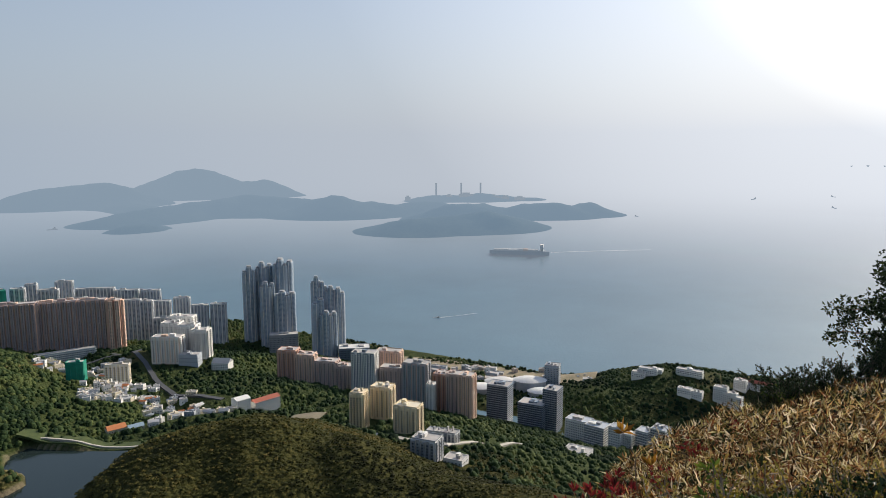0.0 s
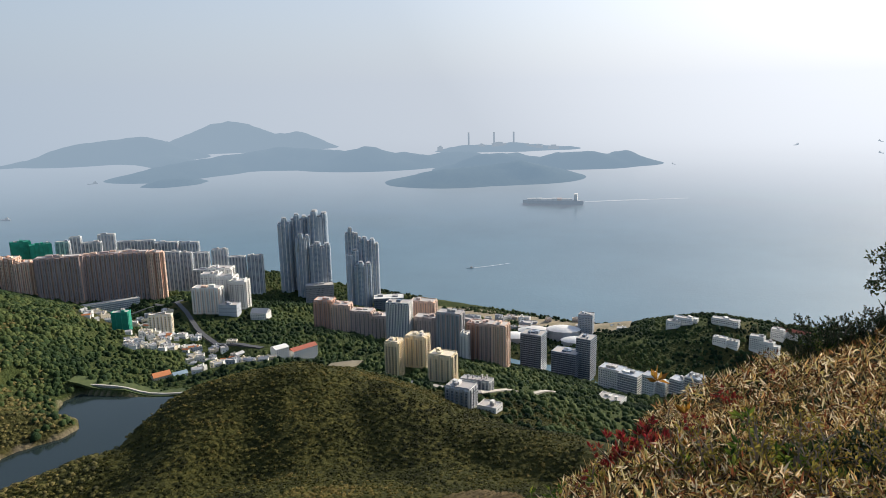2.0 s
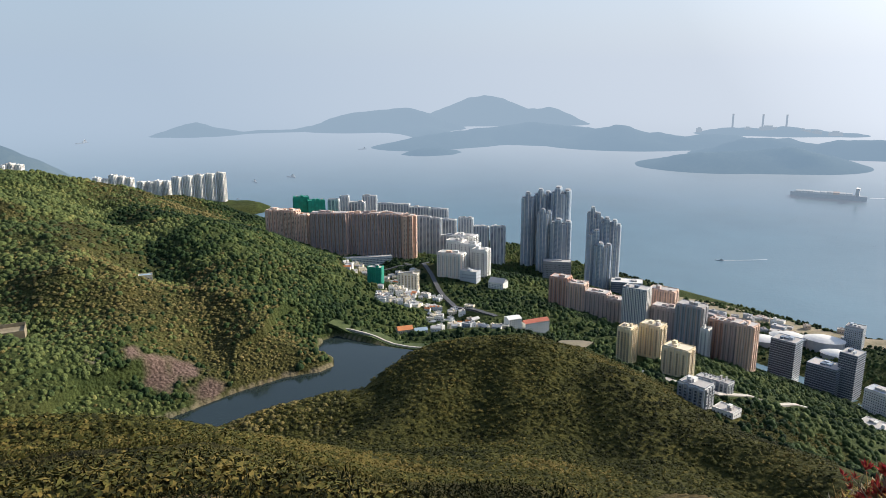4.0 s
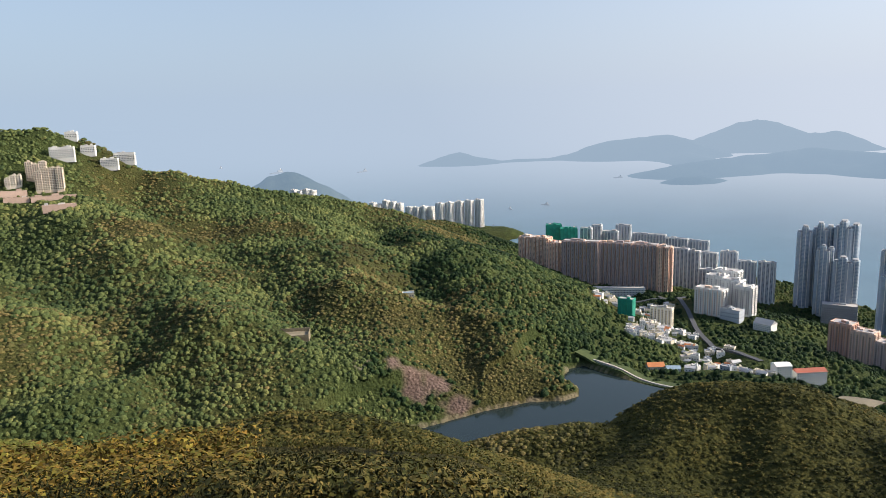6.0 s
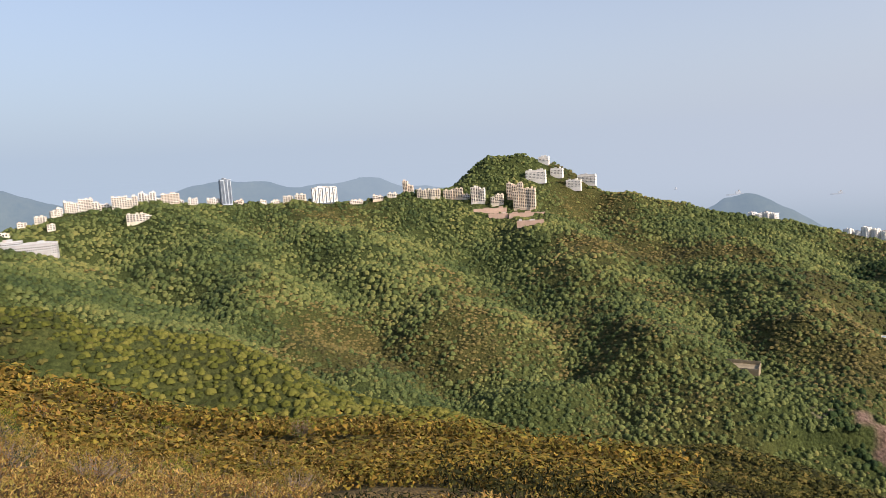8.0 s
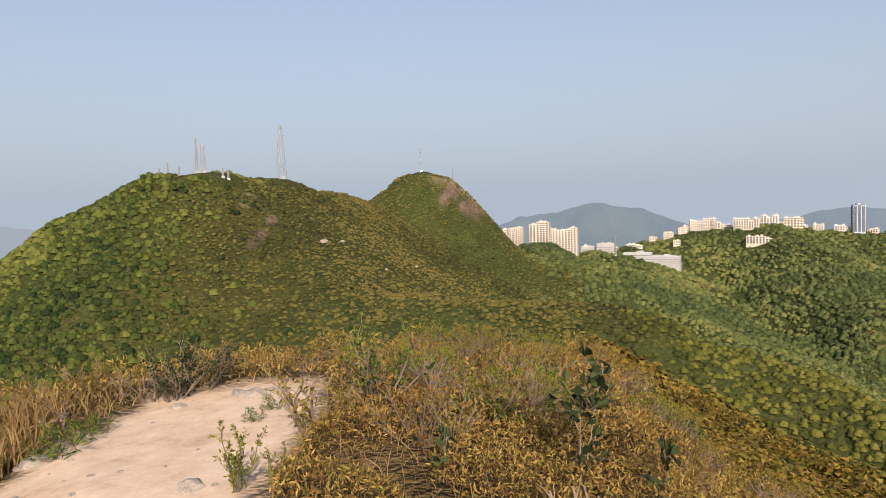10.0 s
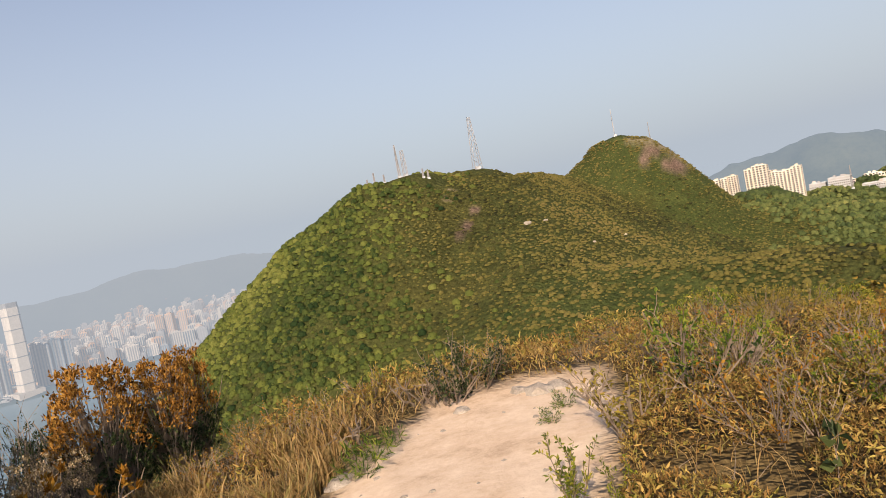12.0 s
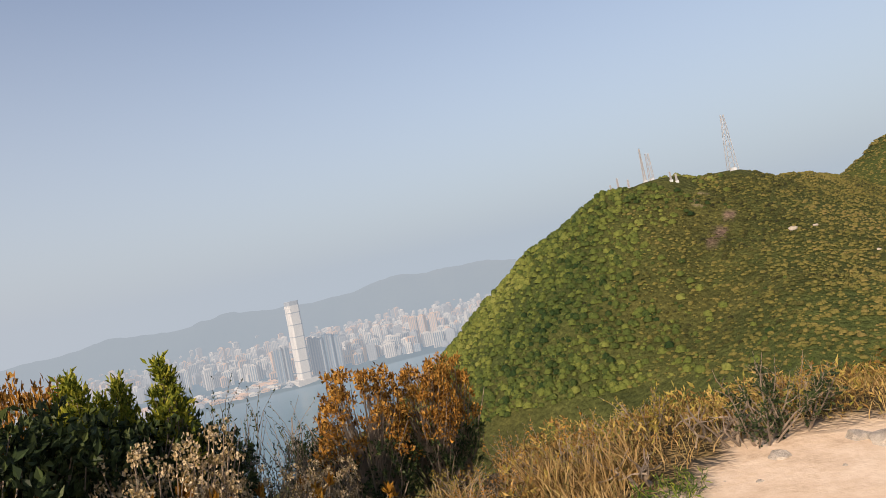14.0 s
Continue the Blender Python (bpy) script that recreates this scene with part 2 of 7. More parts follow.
# ridges: points of yaw, distance and height; slope of the flanks; half width of the crest
RIDGES = [
    ([(153.5, 600, 514), (151.3, 616, 531), (147.5, 645, 533), (143, 700, 525), (140.5, 735, 518), (138.6, 780, 523), (135.5, 920, 513)], 0.78, 4),
    ([(135.4, 960, 515), (133.6, 990, 531), (132.2, 1000, 551), (130.6, 1000, 557), (129.2, 1000, 549), (128.0, 1000, 517), (126.9, 1000, 474), (126.0, 1000, 427)], 1.25, 4),
    ([(153.5, 600, 514), (157, 605, 497), (160.6, 610, 465), (164.8, 602, 421), (167.5, 600, 375), (170.5, 590, 295), (174, 600, 230)], 1.0, 2),
    ([(143, 700, 530), (139, 480, 445), (134, 320, 408), (130, 180, 415), (130, 60, 462)], 0.50, 12),
    ([(127.2, 1000, 456), (126.0, 1000, 411), (124.6, 1000, 425), (122, 1050, 434), (121, 1290, 420), (117.5, 1380, 407), (115, 1450, 398), (112, 1600, 416), (109.5, 1650, 441), (106.7, 1650, 438),
      (103.5, 1650, 435), (98, 1650, 427), (93, 1620, 415), (86, 1650, 407), (81, 1690, 422), (79, 1720, 414), (74.5, 1740, 413),
      (69.4, 1730, 398), (66.7, 1700, 393), (63, 1690, 332), (58.6, 1700, 326), (54.4, 1750, 298), (50.3, 1850, 267), (46.4, 1950, 223), (42.8, 2050, 158), (39, 2100, 28)], 0.42, 8),
    ([(79, 1720, 421), (76.8, 1750, 495), (74.5, 1750, 500), (72.3, 1750, 474), (69.6, 1735, 403)], 0.75, 5),
    ([(74.5, 1600, 372), (71, 1300, 318), (66, 1000, 272), (60, 800, 240)], 0.40, 25),
    ([(93, 1620, 424), (88, 1250, 352), (82, 950, 285), (76, 760, 235)], 0.42, 20),
    ([(103.5, 1650, 440), (100, 1300, 380), (96, 1000, 320), (90, 800, 270)], 0.42, 20),
    ([(63, 1690, 357), (58, 1350, 300), (54, 1000, 262), (52, 820, 225)], 0.40, 25),
    ([(50.3, 1850, 256), (46, 1400, 245), (42, 1080, 240), (38.5, 850, 212), (36.5, 790, 180)], 0.42, 25),
    ([(114, 1350, 398), (112, 1000, 360), (108, 760, 330), (102, 620, 290)], 0.40, 30),
    ([(-14, 440, 260), (-4.7, 480, 248), (0.4, 505, 242), (4, 525, 236), (7.8, 552, 240), (10.7, 578, 242), (13.6, 597, 242), (16.6, 608, 261), (19.5, 608, 260), (23.5, 600, 252), (26.4, 592, 231), (29, 582, 221), (33.4, 566, 228), (37.4, 552, 228), (40.8, 542, 225), (43.2, 532, 216), (48, 520, 217)], 0.50, 5),
    ([(17, 600, 264), (15, 480, 236), (14, 380, 232), (12, 250, 285), (8, 120, 395)], 0.52, 10),
    ([(22, 600, 258), (28, 505, 236), (34, 450, 234), (41, 405, 246), (47, 370, 262)], 0.55, 5),
    ([(10, 570, 252), (6, 470, 236), (2, 380, 258), (0, 250, 320)], 0.55, 5),
    ([(52, 235, 375), (55, 240, 375), (64, 260, 372), (74, 290, 364), (79, 310, 366), (84.5, 330, 371), (90, 360, 371), (95, 390, 377), (98.7, 410, 388), (104, 440, 403), (107, 450, 410), (114, 450, 428), (125, 470, 434), (139, 480, 443)], 0.62, 10),
    ([(6, 640, 200), (2.5, 645, 199), (-1, 645, 190)], 0.42, 22),
    # settled shelves above the coast
    ([(40, 1950, 60), (36, 1680, 112), (33, 1660, 98), (27, 1600, 92), (24, 1350, 126), (18, 1060, 142), (8, 850, 154), (2, 680, 184)], 0.40, 55),
    ([(30, 1100, 150), (33, 950, 168), (28, 860, 168), (20, 850, 165)], 0.35, 45),
    ([(2, 680, 184), (-6, 850, 108), (-13, 980, 52), (-22, 1080, 40), (-38, 1100, 50)], 0.40, 40),
    ([(18, 1350, 112), (14, 1500, 60)], 0.40, 25),
    ([(34, 2350, 12), (28, 2150, 28), (21, 1980, 22), (14, 1780, 8), (4, 1560, 6), (-5, 1430, 6), (-11, 1390, 6)], 0.50, 120),
    ([(-13, 1360, 40), (-18, 1420, 62), (-24, 1440, 50), (-31, 1400, 38)], 0.36, 40),
    ([(58, 3150, 110), (55, 3150, 60), (52, 3120, 30), (44, 2950, 22), (41.5, 2900, 22)], 0.5, 110),
    ([(30.5, 2560, 25), (28.5, 2640, 42), (26.5, 2650, 22)], 0.35, 20),
]
FAR_RIDGES = [
    # long island with the tall hill and the power station
    ([(46.6, 7300, 10), (45.5, 7300, 55), (43.6, 7400, 122), (42.0, 7400, 75), (40.5, 7500, 24), (37.1, 7600, 24), (34.8, 7700, 40), (32.7, 7800, 118), (31.5, 7800, 192), (30.4, 7900, 206), (28.9, 8000, 204), (27.0, 8000, 222), (25.9, 8200, 160), (25.2, 8600, 108)], 0.36, 25),
    ([(25.2, 8800, 100), (24.2, 9000, 160), (23.0, 9100, 245), (21.9, 9200, 322), (20.9, 9200, 354), (20.0, 9200, 335), (19.2, 9200, 220), (18.4, 9200, 160), (17.5, 9200, 184), (16.6, 9100, 170), (15.7, 9000, 206), (14.9, 9000, 150), (13.4, 8900, 50)], 0.42, 20),
    ([(27.6, 5700, 22), (26.4, 5600, 62), (23.9, 5950, 84), (22.7, 6200, 86), (19.7, 6400, 104), (17.1, 6500, 152), (15.3, 6400, 126), (13.1, 6300, 98), (12.2, 6200, 72), (9.9, 6100, 134), (8.5, 6100, 80), (7.6, 6100, 104), (5.8, 6100, 68), (3.4, 6200, 80), (2.1, 6300, 82)], 0.20, 40),
    ([(26.7, 5020, 22), (25.8, 5030, 50), (24.8, 5060, 46), (23.4, 5150, 16)], 0.40, 20),
    ([(6.3, 4450, 20), (5.5, 4500, 44), (3.4, 4600, 84), (0.7, 4750, 100), (-1.7, 4800, 98), (-3.1, 4650, 50)], 0.22, 40),
    ([(0.7, 5400, 90), (-1.6, 5700, 104), (-4.2, 5700, 60), (-5.8, 5700, 98), (-7.6, 5750, 100), (-8.5, 5800, 60), (-9.3, 5900, 58), (-10.2, 5900, 78), (-11.2, 5950, 16)], 0.26, 40),
    ([(3.4, 7600, 24), (3.0, 7600, 44), (0.2, 7600, 60), (-1.6, 7600, 72), (-3.5, 7700, 48), (-5.6, 7800, 12)], 0.30, 60),
    ([(2, 7600, 20), (-5, 7800, 12)], 0.3, 250),
    ([(-27.4, 30000, 15), (-29.4, 30100, 85), (-33, 30100, 40), (-40, 30000, 60)], 0.3, 60),
    ([(23.5, 6500, 40), (25.5, 7200, 40), (27, 7600, 60)], 0.2, 90),
    # knolls and ranges over the gap to the south-east
    ([(58.6, 3900, 190), (57.2, 3900, 216), (55.6, 3900, 150)], 0.55, 20),
    ([(103, 4600, 410), (98.2, 4700, 445), (95.4, 4700, 440), (92.8, 4800, 385), (90.1, 5600, 370), (86.6, 5800, 402), (84.5, 5800, 310), (80, 5900, 250)], 0.45, 40),
    ([(126, 4400, 380), (122.2, 4300, 445), (119.6, 4300, 470), (116.4, 4200, 506), (113.7, 4200, 476), (111, 4200, 400)], 0.45, 40),
    # the range behind the city across the harbour
    ([(206, 9200, 330), (196, 9200, 345), (191.5, 9000, 445), (187.6, 9000, 385), (183.3, 9000, 478), (180, 9000, 405), (174.4, 9200, 410), (169.6, 9400, 535), (166, 9400, 490), (162.5, 9400, 500), (158, 9400, 400)], 0.35, 80),
    ([(200, 5200, 4), (190, 5000, 4), (182.5, 4350, 4), (178.5, 4250, 5), (171, 4500, 5), (163, 4900, 6), (156, 5200, 6)], 0.3, 180),
    ([(206, 4400, 4), (196, 4180, 4), (188, 4120, 4), (181, 4150, 4), (177.6, 4180, 4)], 0.3, 150),
    ([(203, 6500, 8), (185, 6200, 10), (175, 6200, 12), (160, 6500, 12)], 0.02, 1300),
]
# slope to the brow, the brow, slope to the shoulder, the shoulder, by yaw
SUMMIT = [(-60, 0.3, 8, 0.8, 10), (-40, 0.12, 12, 0.7, 14), (-30, 0.16, 10, 0.7, 14), (-20, 0.24, 8.5, 0.75, 12), (-12, 0.3, 6, 0.8, 10), (-5, 0.45, 5, 0.8, 10),
          (10, 0.62, 20, 0.78, 100), (30, 0.62, 40, 0.75, 150), (45, 0.509, 60, 0.649, 170), (55, 0.482, 60, 0.622, 170), (64, 0.460, 60, 0.600, 170), (74, 0.435, 65, 0.575, 170), (79, 0.417, 70, 0.557, 170), (84.5, 0.396, 70, 0.536, 170),
          (90, 0.384, 66, 0.524, 170), (95, 0.375, 60, 0.515, 170), (98.7, 0.363, 56, 0.503, 170), (104, 0.327, 44, 0.467, 170), (107, 0.300, 38, 0.440, 170), (114, 0.229, 25, 0.369, 170), (118.5, 0.136, 16, 0.276, 170),
          (122, 0.06, 10.5, 0.3, 150), (140, 0.045, 10.5, 0.3, 150), (160, 0.05, 10, 0.4, 100), (172, 0.09, 11, 0.7, 100),
          (190, 0.12, 9.5, 0.8, 50), (240, 0.3, 6, 0.8, 50), (300, 0.3, 8, 0.8, 10)]
LAKE_Z = 165.0
LAKE = [polar(a, d) for a, d in ((33.4, 893), (31.5, 868), (28.5, 840), (26, 826), (26, 740), (34, 655), (40, 640), (44, 648), (48, 660), (51.5, 672), (50, 690), (46, 712), (42, 742), (38, 768), (35, 775), (33.8, 790), (33.8, 815), (35.2, 840), (34.6, 880))]


TRAIL = [(-0.16 + x, -1.69 + y) for x, y in [polar(a, r) for a, r in ((180, 2.6), (171, 4.2), (163, 5.4), (157, 6.4), (151, 7.4), (144, 7.6), (137.0, 7.4), (135.5, 6.2), (138.5, 5.0), (140.5, 4.0), (141, 2.6))]] + [(0.9, 0.4), (-0.9, 0.4)]


def tent(x, y, points, slope, flat):
    best = np.full(np.shape(x), -60.0)
    p = [(*polar(a, d), z) for a, d, z in points]
    for (x0, y0, z0), (x1, y1, z1) in zip(p, p[1:]):
        dx, dy = x1 - x0, y1 - y0
        u = np.clip(((x - x0) * dx + (y - y0) * dy) / (dx * dx + dy * dy), 0, 1)
        dist = np.hypot(x - x0 - u * dx, y - y0 - u * dy)
        fall = np.maximum(dist - flat, 0)
        w = 12.0
        best = np.maximum(best, z0 + u * (z1 - z0) - slope * (np.sqrt(fall * fall + w * w) - w))
    return best


def inside(x, y, loop):
    """Signed distance to a closed loop, positive within."""
    sign, best = np.zeros(np.shape(x), bool), np.full(np.shape(x), 1e9)
    for (x0, y0), (x1, y1) in zip(loop, loop[1:] + loop[:1]):
        dx, dy = x1 - x0, y1 - y0
        u = np.clip(((x - x0) * dx + (y - y0) * dy) / (dx * dx + dy * dy), 0, 1)
        best = np.minimum(best, np.hypot(x - x0 - u * dx, y - y0 - u * dy))
        cross = ((y0 > y) != (y1 > y)) & (x < dx * (y - y0) / (dy if dy else 1e-9) + x0)
        sign ^= cross
    return np.where(sign, best, -best)


def blend(layers, soft):
    top = np.max(layers, axis=0)
    return top + soft * np.log(np.sum(np.exp((np.asarray(layers) - top) / soft), axis=0))


def summit(x, y):
    r, yaw = np.hypot(x, y), np.degrees(np.arctan2(-x, y))
    yaw = np.where(yaw < -60, yaw + 360, yaw)
    t = np.array(SUMMIT)
    t = np.vstack([t, [300, *t[0][1:]]])
    s1, r1, s2, r2 = (np.interp(yaw, t[:, 0], t[:, k]) for k in (1, 2, 3, 4))
    r2 = np.maximum(r2, r1 + 1)
    r1s = np.minimum(r, r1)
    return 493.4 - s1 * np.maximum(0, r1s - 1.5) - s2 * np.clip(r - r1, 0, r2 - r1) - 0.8 * np.maximum(0, r - r2)


def land(x, y):
    x, y = np.asarray(x, float), np.asarray(y, float)
    r = np.hypot(x, y)
    low = blend([tent(x, y, *k) for k in RIDGES], 6.0)
    wild = np.clip((low - 30) / 160, 0, 1)
    gully = np.abs(fbm(x, y, 260, 4, 3))
    # the hill across the saddle and the spur are smooth
    calm = 1 - 0.8 * np.exp(-(np.maximum(np.hypot(x + 470, y + 600) - 330, 0) / 90) ** 2) - 0.75 * np.exp(-(np.maximum(np.hypot(x + 164, y - 520) - 250, 0) / 70) ** 2)
    low = low + wild * (calm * (20 * fbm(x, y, 190, 5, 11) - 30 * gully + 5) + (1 - calm) * 7 * fbm(x, y, 70, 4, 13))
    # gullies that cut the wooded slopes below the ridge road
    side = np.clip((r - 600) / 200, 0, 1) * np.clip((1480 - r) / 220, 0, 1) * np.clip((-x - 520) / 120, 0, 1)
    low = low + side * calm * (14 - 62 * np.abs(fbm(x, y, 300, 3, 7)))
    top = summit(x, y) + np.clip((r - 50) / 80, 0, 1) * (9 * fbm(x, y, 120, 4, 5))
    near = np.clip((r - 20) / 60, 0, 1)
    z = np.where(r < 25, top, blend([low * near + top * (1 - near), top], 3.0))
    z = z + np.clip(1 - r / 60, 0, 1) * (np.where(inside(x, y, TRAIL) > -0.2, 0.10, 0.25) * fbm(x, y, 2.4, 3, 21)) * np.clip((r - 1) / 3, 0, 1)
    s = inside(x, y, LAKE)
    bank = LAKE_Z + 2.5 - 0.45 * s
    z = np.where(s > -60, np.minimum(z, np.where(s > 0, LAKE_Z - 6, bank)), z)
    return z


def far_land(x, y):
    z = blend([tent(x, y, *k) for k in FAR_RIDGES], 6.0)
    return z + np.clip(z / 60, 0, 1) * (26 * fbm(x, y, 260, 5, 31) - 44 * np.abs(fbm(x, y, 520, 5, 33)) + 12)


def ground(yaw, d):
    x, y = polar(yaw, d)
    return float(land(np.array([x]), np.array([y]))[0])


def spot(yaw, d, z=None):
    """A place in the drawn-in world, and the scale there."""
    x, y = polar(yaw, d)
    z = ground(yaw, d) if z is None else z
    k = float(shrink(np.array([d]))[0])
    return Vector((x * k, y * k, EYE_Z + (z - EYE_Z) * k)), k


def sheet(name, yaws, rings, height, mat, keep=None, closed=True):
    yy, rr = np.meshgrid(yaws, rings)
    x, y = polar(yy, rr)
    z = height(x, y)
    k = shrink(rr)
    co = np.stack([x * k, y * k, EYE_Z + (z - EYE_Z) * k], -1).reshape(-1, 3)
    n, m = len(yaws), len(rings)
    i = np.arange(n if closed else n - 1)
    j = np.arange(m - 1)
    jj, ii = np.meshgrid(j, i, indexing="ij")
    a, b = jj * n + ii, jj * n + (ii + 1) % n
    quads = np.stack([b, a, a + n, b + n], -1).reshape(-1, 4)
    if keep is not None:
        quads = quads[(z.reshape(-1)[quads] > keep).any(1)]
    used = np.unique(quads)
    back = np.full(len(co), -1)
    back[used] = np.arange(len(used))
    me = quad_mesh(name, co[used], back[quads])
    me.materials.append(mat)
    me.polygons.foreach_set("use_smooth", np.ones(len(quads), bool))
    return new(name, me), x.reshape(-1)[used], y.reshape(-1)[used], z.reshape(-1)[used]


def quad_mesh(name, co, quads):
    me = bpy.data.meshes.new(name)
    k = quads.shape[1]
    me.vertices.add(len(co))
    me.vertices.foreach_set("co", np.ascontiguousarray(co, dtype=np.float32).ravel())
    me.loops.add(quads.size)
    me.loops.foreach_set("vertex_index", np.ascontiguousarray(quads, dtype=np.int32).ravel())
    me.polygons.add(len(quads))
    me.polygons.foreach_set("loop_start", np.arange(0, quads.size, k, dtype=np.int32))
    me.update(calc_edges=True)
    return me


def point_values(me, name, values):
    at = me.attributes.new(name, "FLOAT", "POINT")
    at.data.foreach_set("value", np.asarray(values, dtype=np.float32))


VIEW_YAWS = np.concatenate([np.arange(-46, 206, 0.4), np.arange(206, 313.9, 1.5)])
RINGS = np.concatenate([[0.02], np.geomspace(0.4, 60, 85), np.geomspace(61.5, 590, 100), np.arange(595, 925, 5.0), np.geomspace(932, 3300, 90)])
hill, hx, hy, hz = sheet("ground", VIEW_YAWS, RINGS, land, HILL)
tagged(hill, "steep green and brown scrub-covered hills above the sea", "hillside", kind="structure")
# brown scrub on the nearer spurs, wood in the valleys
hr = np.hypot(hx, hy)
low = fbm(hx, hy, 300, 3, 41)
scrub = np.clip(0.22 + 0.8 * low + np.where(hr < 500, 0.15, 0) + np.where(hr < 90, 0.4, 0) + 0.5 * np.exp(-((hx + 170) ** 2 + (hy - 480) ** 2) / 200 ** 2) + 0.12 * np.exp(-((hx + 400) ** 2 + (hy + 420) ** 2) / 170 ** 2), 0, 1)
point_values(hill.data, "scrub", scrub)
s_lake = inside(hx, hy, LAKE)
bare = np.where((s_lake > -2.2) & (s_lake < 3), 0.22, 0.0)
t_in = inside(hx, hy, TRAIL) + 0.25 * fbm(hx, hy, 0.8, 3, 51)
bare = np.maximum(bare, np.clip(0.5 + t_in / 0.25, 0, 1))
for a, d, r in ((128, 7.6, 0.5), (52.4, 766, 9), (57.6, 812, 12), (129.4, 985, 12), (128.4, 988, 12), (127.6, 992, 12), (126.6, 995, 14), (144.6, 620, 5), (145.0, 600, 5), (145.4, 582, 4)):
    px, py = polar(a, d)
    bare = np.maximum(bare, np.clip(1.0 - np.hypot(hx - px, hy - py) / r + 0.8 * fbm(hx, hy, r * 0.6, 3, 61), 0, 0.75 if d < 20 else (0.34 if d < 800 and a < 60 else 0.24)))
point_values(hill.data, "bare", bare)
point_values(hill.data, "litter", np.clip((17 - hr) / 8, 0, 1))
# heath: where the ramp with the painted slope shade covers the spur
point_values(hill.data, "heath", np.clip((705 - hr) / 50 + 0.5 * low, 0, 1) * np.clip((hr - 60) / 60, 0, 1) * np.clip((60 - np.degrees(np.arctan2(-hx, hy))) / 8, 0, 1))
SLABS = [(47.9, 756, 22), (44.2, 740, 18), (46.1, 772, 20), (49.7, 770, 14), (129.2, 960, 10), (128.2, 970, 11), (127.4, 960, 10), (126.6, 970, 12), (130.2, 965, 6), (143.0, 590, 5), (143.9, 568, 6), (144.6, 548, 5)]


def slab_share(x, y):
    """Bare pinkish rock above the reservoir."""
    out = np.zeros(np.shape(x))
    for a, d, r in SLABS:
        px, py = polar(a, d)
        out = np.maximum(out, np.clip(2.2 * (1.0 - np.hypot(x - px, y - py) / r + 0.9 * fbm(x, y, 16, 3, 61)), 0, 1))
    return out


point_values(hill.data, "slab", slab_share(hx, hy) * (s_lake < -3))

SEA_YAWS = np.concatenate([np.arange(-46, 206, 1.0), np.arange(206, 313.9, 3)])
sea, *_ = sheet("sea", SEA_YAWS, np.geomspace(900, 2000, 14), lambda x, y: 0 * x, SEA)
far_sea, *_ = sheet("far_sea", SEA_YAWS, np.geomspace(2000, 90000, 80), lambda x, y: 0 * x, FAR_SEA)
tagged(far_sea, "pale far sea fading into haze", "backdrop", kind="structure")
tagged(sea, "calm grey-blue sea under haze", "sea", kind="structure")
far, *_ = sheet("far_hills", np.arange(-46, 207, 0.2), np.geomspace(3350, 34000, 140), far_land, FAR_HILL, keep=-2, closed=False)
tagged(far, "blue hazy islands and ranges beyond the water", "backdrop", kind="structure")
bm = bmesh.new()
bm.faces.new([bm.verts.new((x, y, LAKE_Z)) for x, y in LAKE])
me = bpy.data.meshes.new("reservoir")
bm.to_mesh(me)
me.materials.append(POND)
pond = tagged(new("water", me), "dark still reservoir water in the valley", "water", kind="structure")

# ---- building kit ----
class Shell:
    """Gathers boxes and quads for one mesh."""

    def __init__(self):
        self.v, self.f = [], []

    def quad(self, *p):
        n = len(self.v)
        self.v += p
        self.f.append(tuple(range(n, n + len(p))))

    def box(self, x0, x1, y0, y1, z0, z1):
        n = len(self.v)
        self.v += [(x, y, z) for z in (z0, z1) for x, y in ((x0, y0), (x1, y0), (x1, y1), (x0, y1))]
        self.f += [tuple(n + k for k in q) for q in ((3, 2, 1, 0), (4, 5, 6, 7), (0, 1, 5, 4), (1, 2, 6, 5), (2, 3, 7, 6), (3, 0, 4, 7))]
        return self

    def prism(self, loop, z0, z1):
        n, k = len(self.v), len(loop)
        self.v += [(x, y, z0) for x, y in loop] + [(x, y, z1) for x, y in loop]
        self.f += [tuple(range(n + k, n + 2 * k)), tuple(range(n + k - 1, n - 1, -1))]
        self.f += [(n + i, n + (i + 1) % k, n + k + (i + 1) % k, n + k + i) for i in range(k)]
        return self

    def mesh(self, name, mat, smooth=False):
        me = bpy.data.meshes.new(name)
        me.from_pydata(self.v, [], self.f)
        me.materials.append(mat)
        if smooth:
            me.polygons.foreach_set("use_smooth", [True] * len(me.polygons))
        return me


def part(name, shell, mat, parent, label="", kind="", smooth=False):
    ob = new(name, shell.mesh(name, mat, smooth) if isinstance(shell, Shell) else shell)
    ob.parent = parent
    return tagged(ob, label, kind=kind)


def thing(name, m, label, category, group=""):
    ob = new(name)
    ob.matrix_world = m
    ob.empty_display_size = 0.5
    return tagged(ob, label, category, group)


def seat(yaw, d, turn=0.0, z=None, sink=0.0):
    """A pose whose -y looks at the summit, turned by some degrees; past 2 km it is drawn in."""
    p, k = spot(yaw, d, z)
    return Matrix.Translation(p - Vector((0, 0, sink * k))) @ Matrix.Rotation(radians(yaw + turn), 4, "Z") @ Matrix.Scale(k, 4)


def plaster(name, c, k=0.78, rough=0.8):
    return speckled(name, tuple(v * k for v in c), c, 0.12, rough, fine=9)


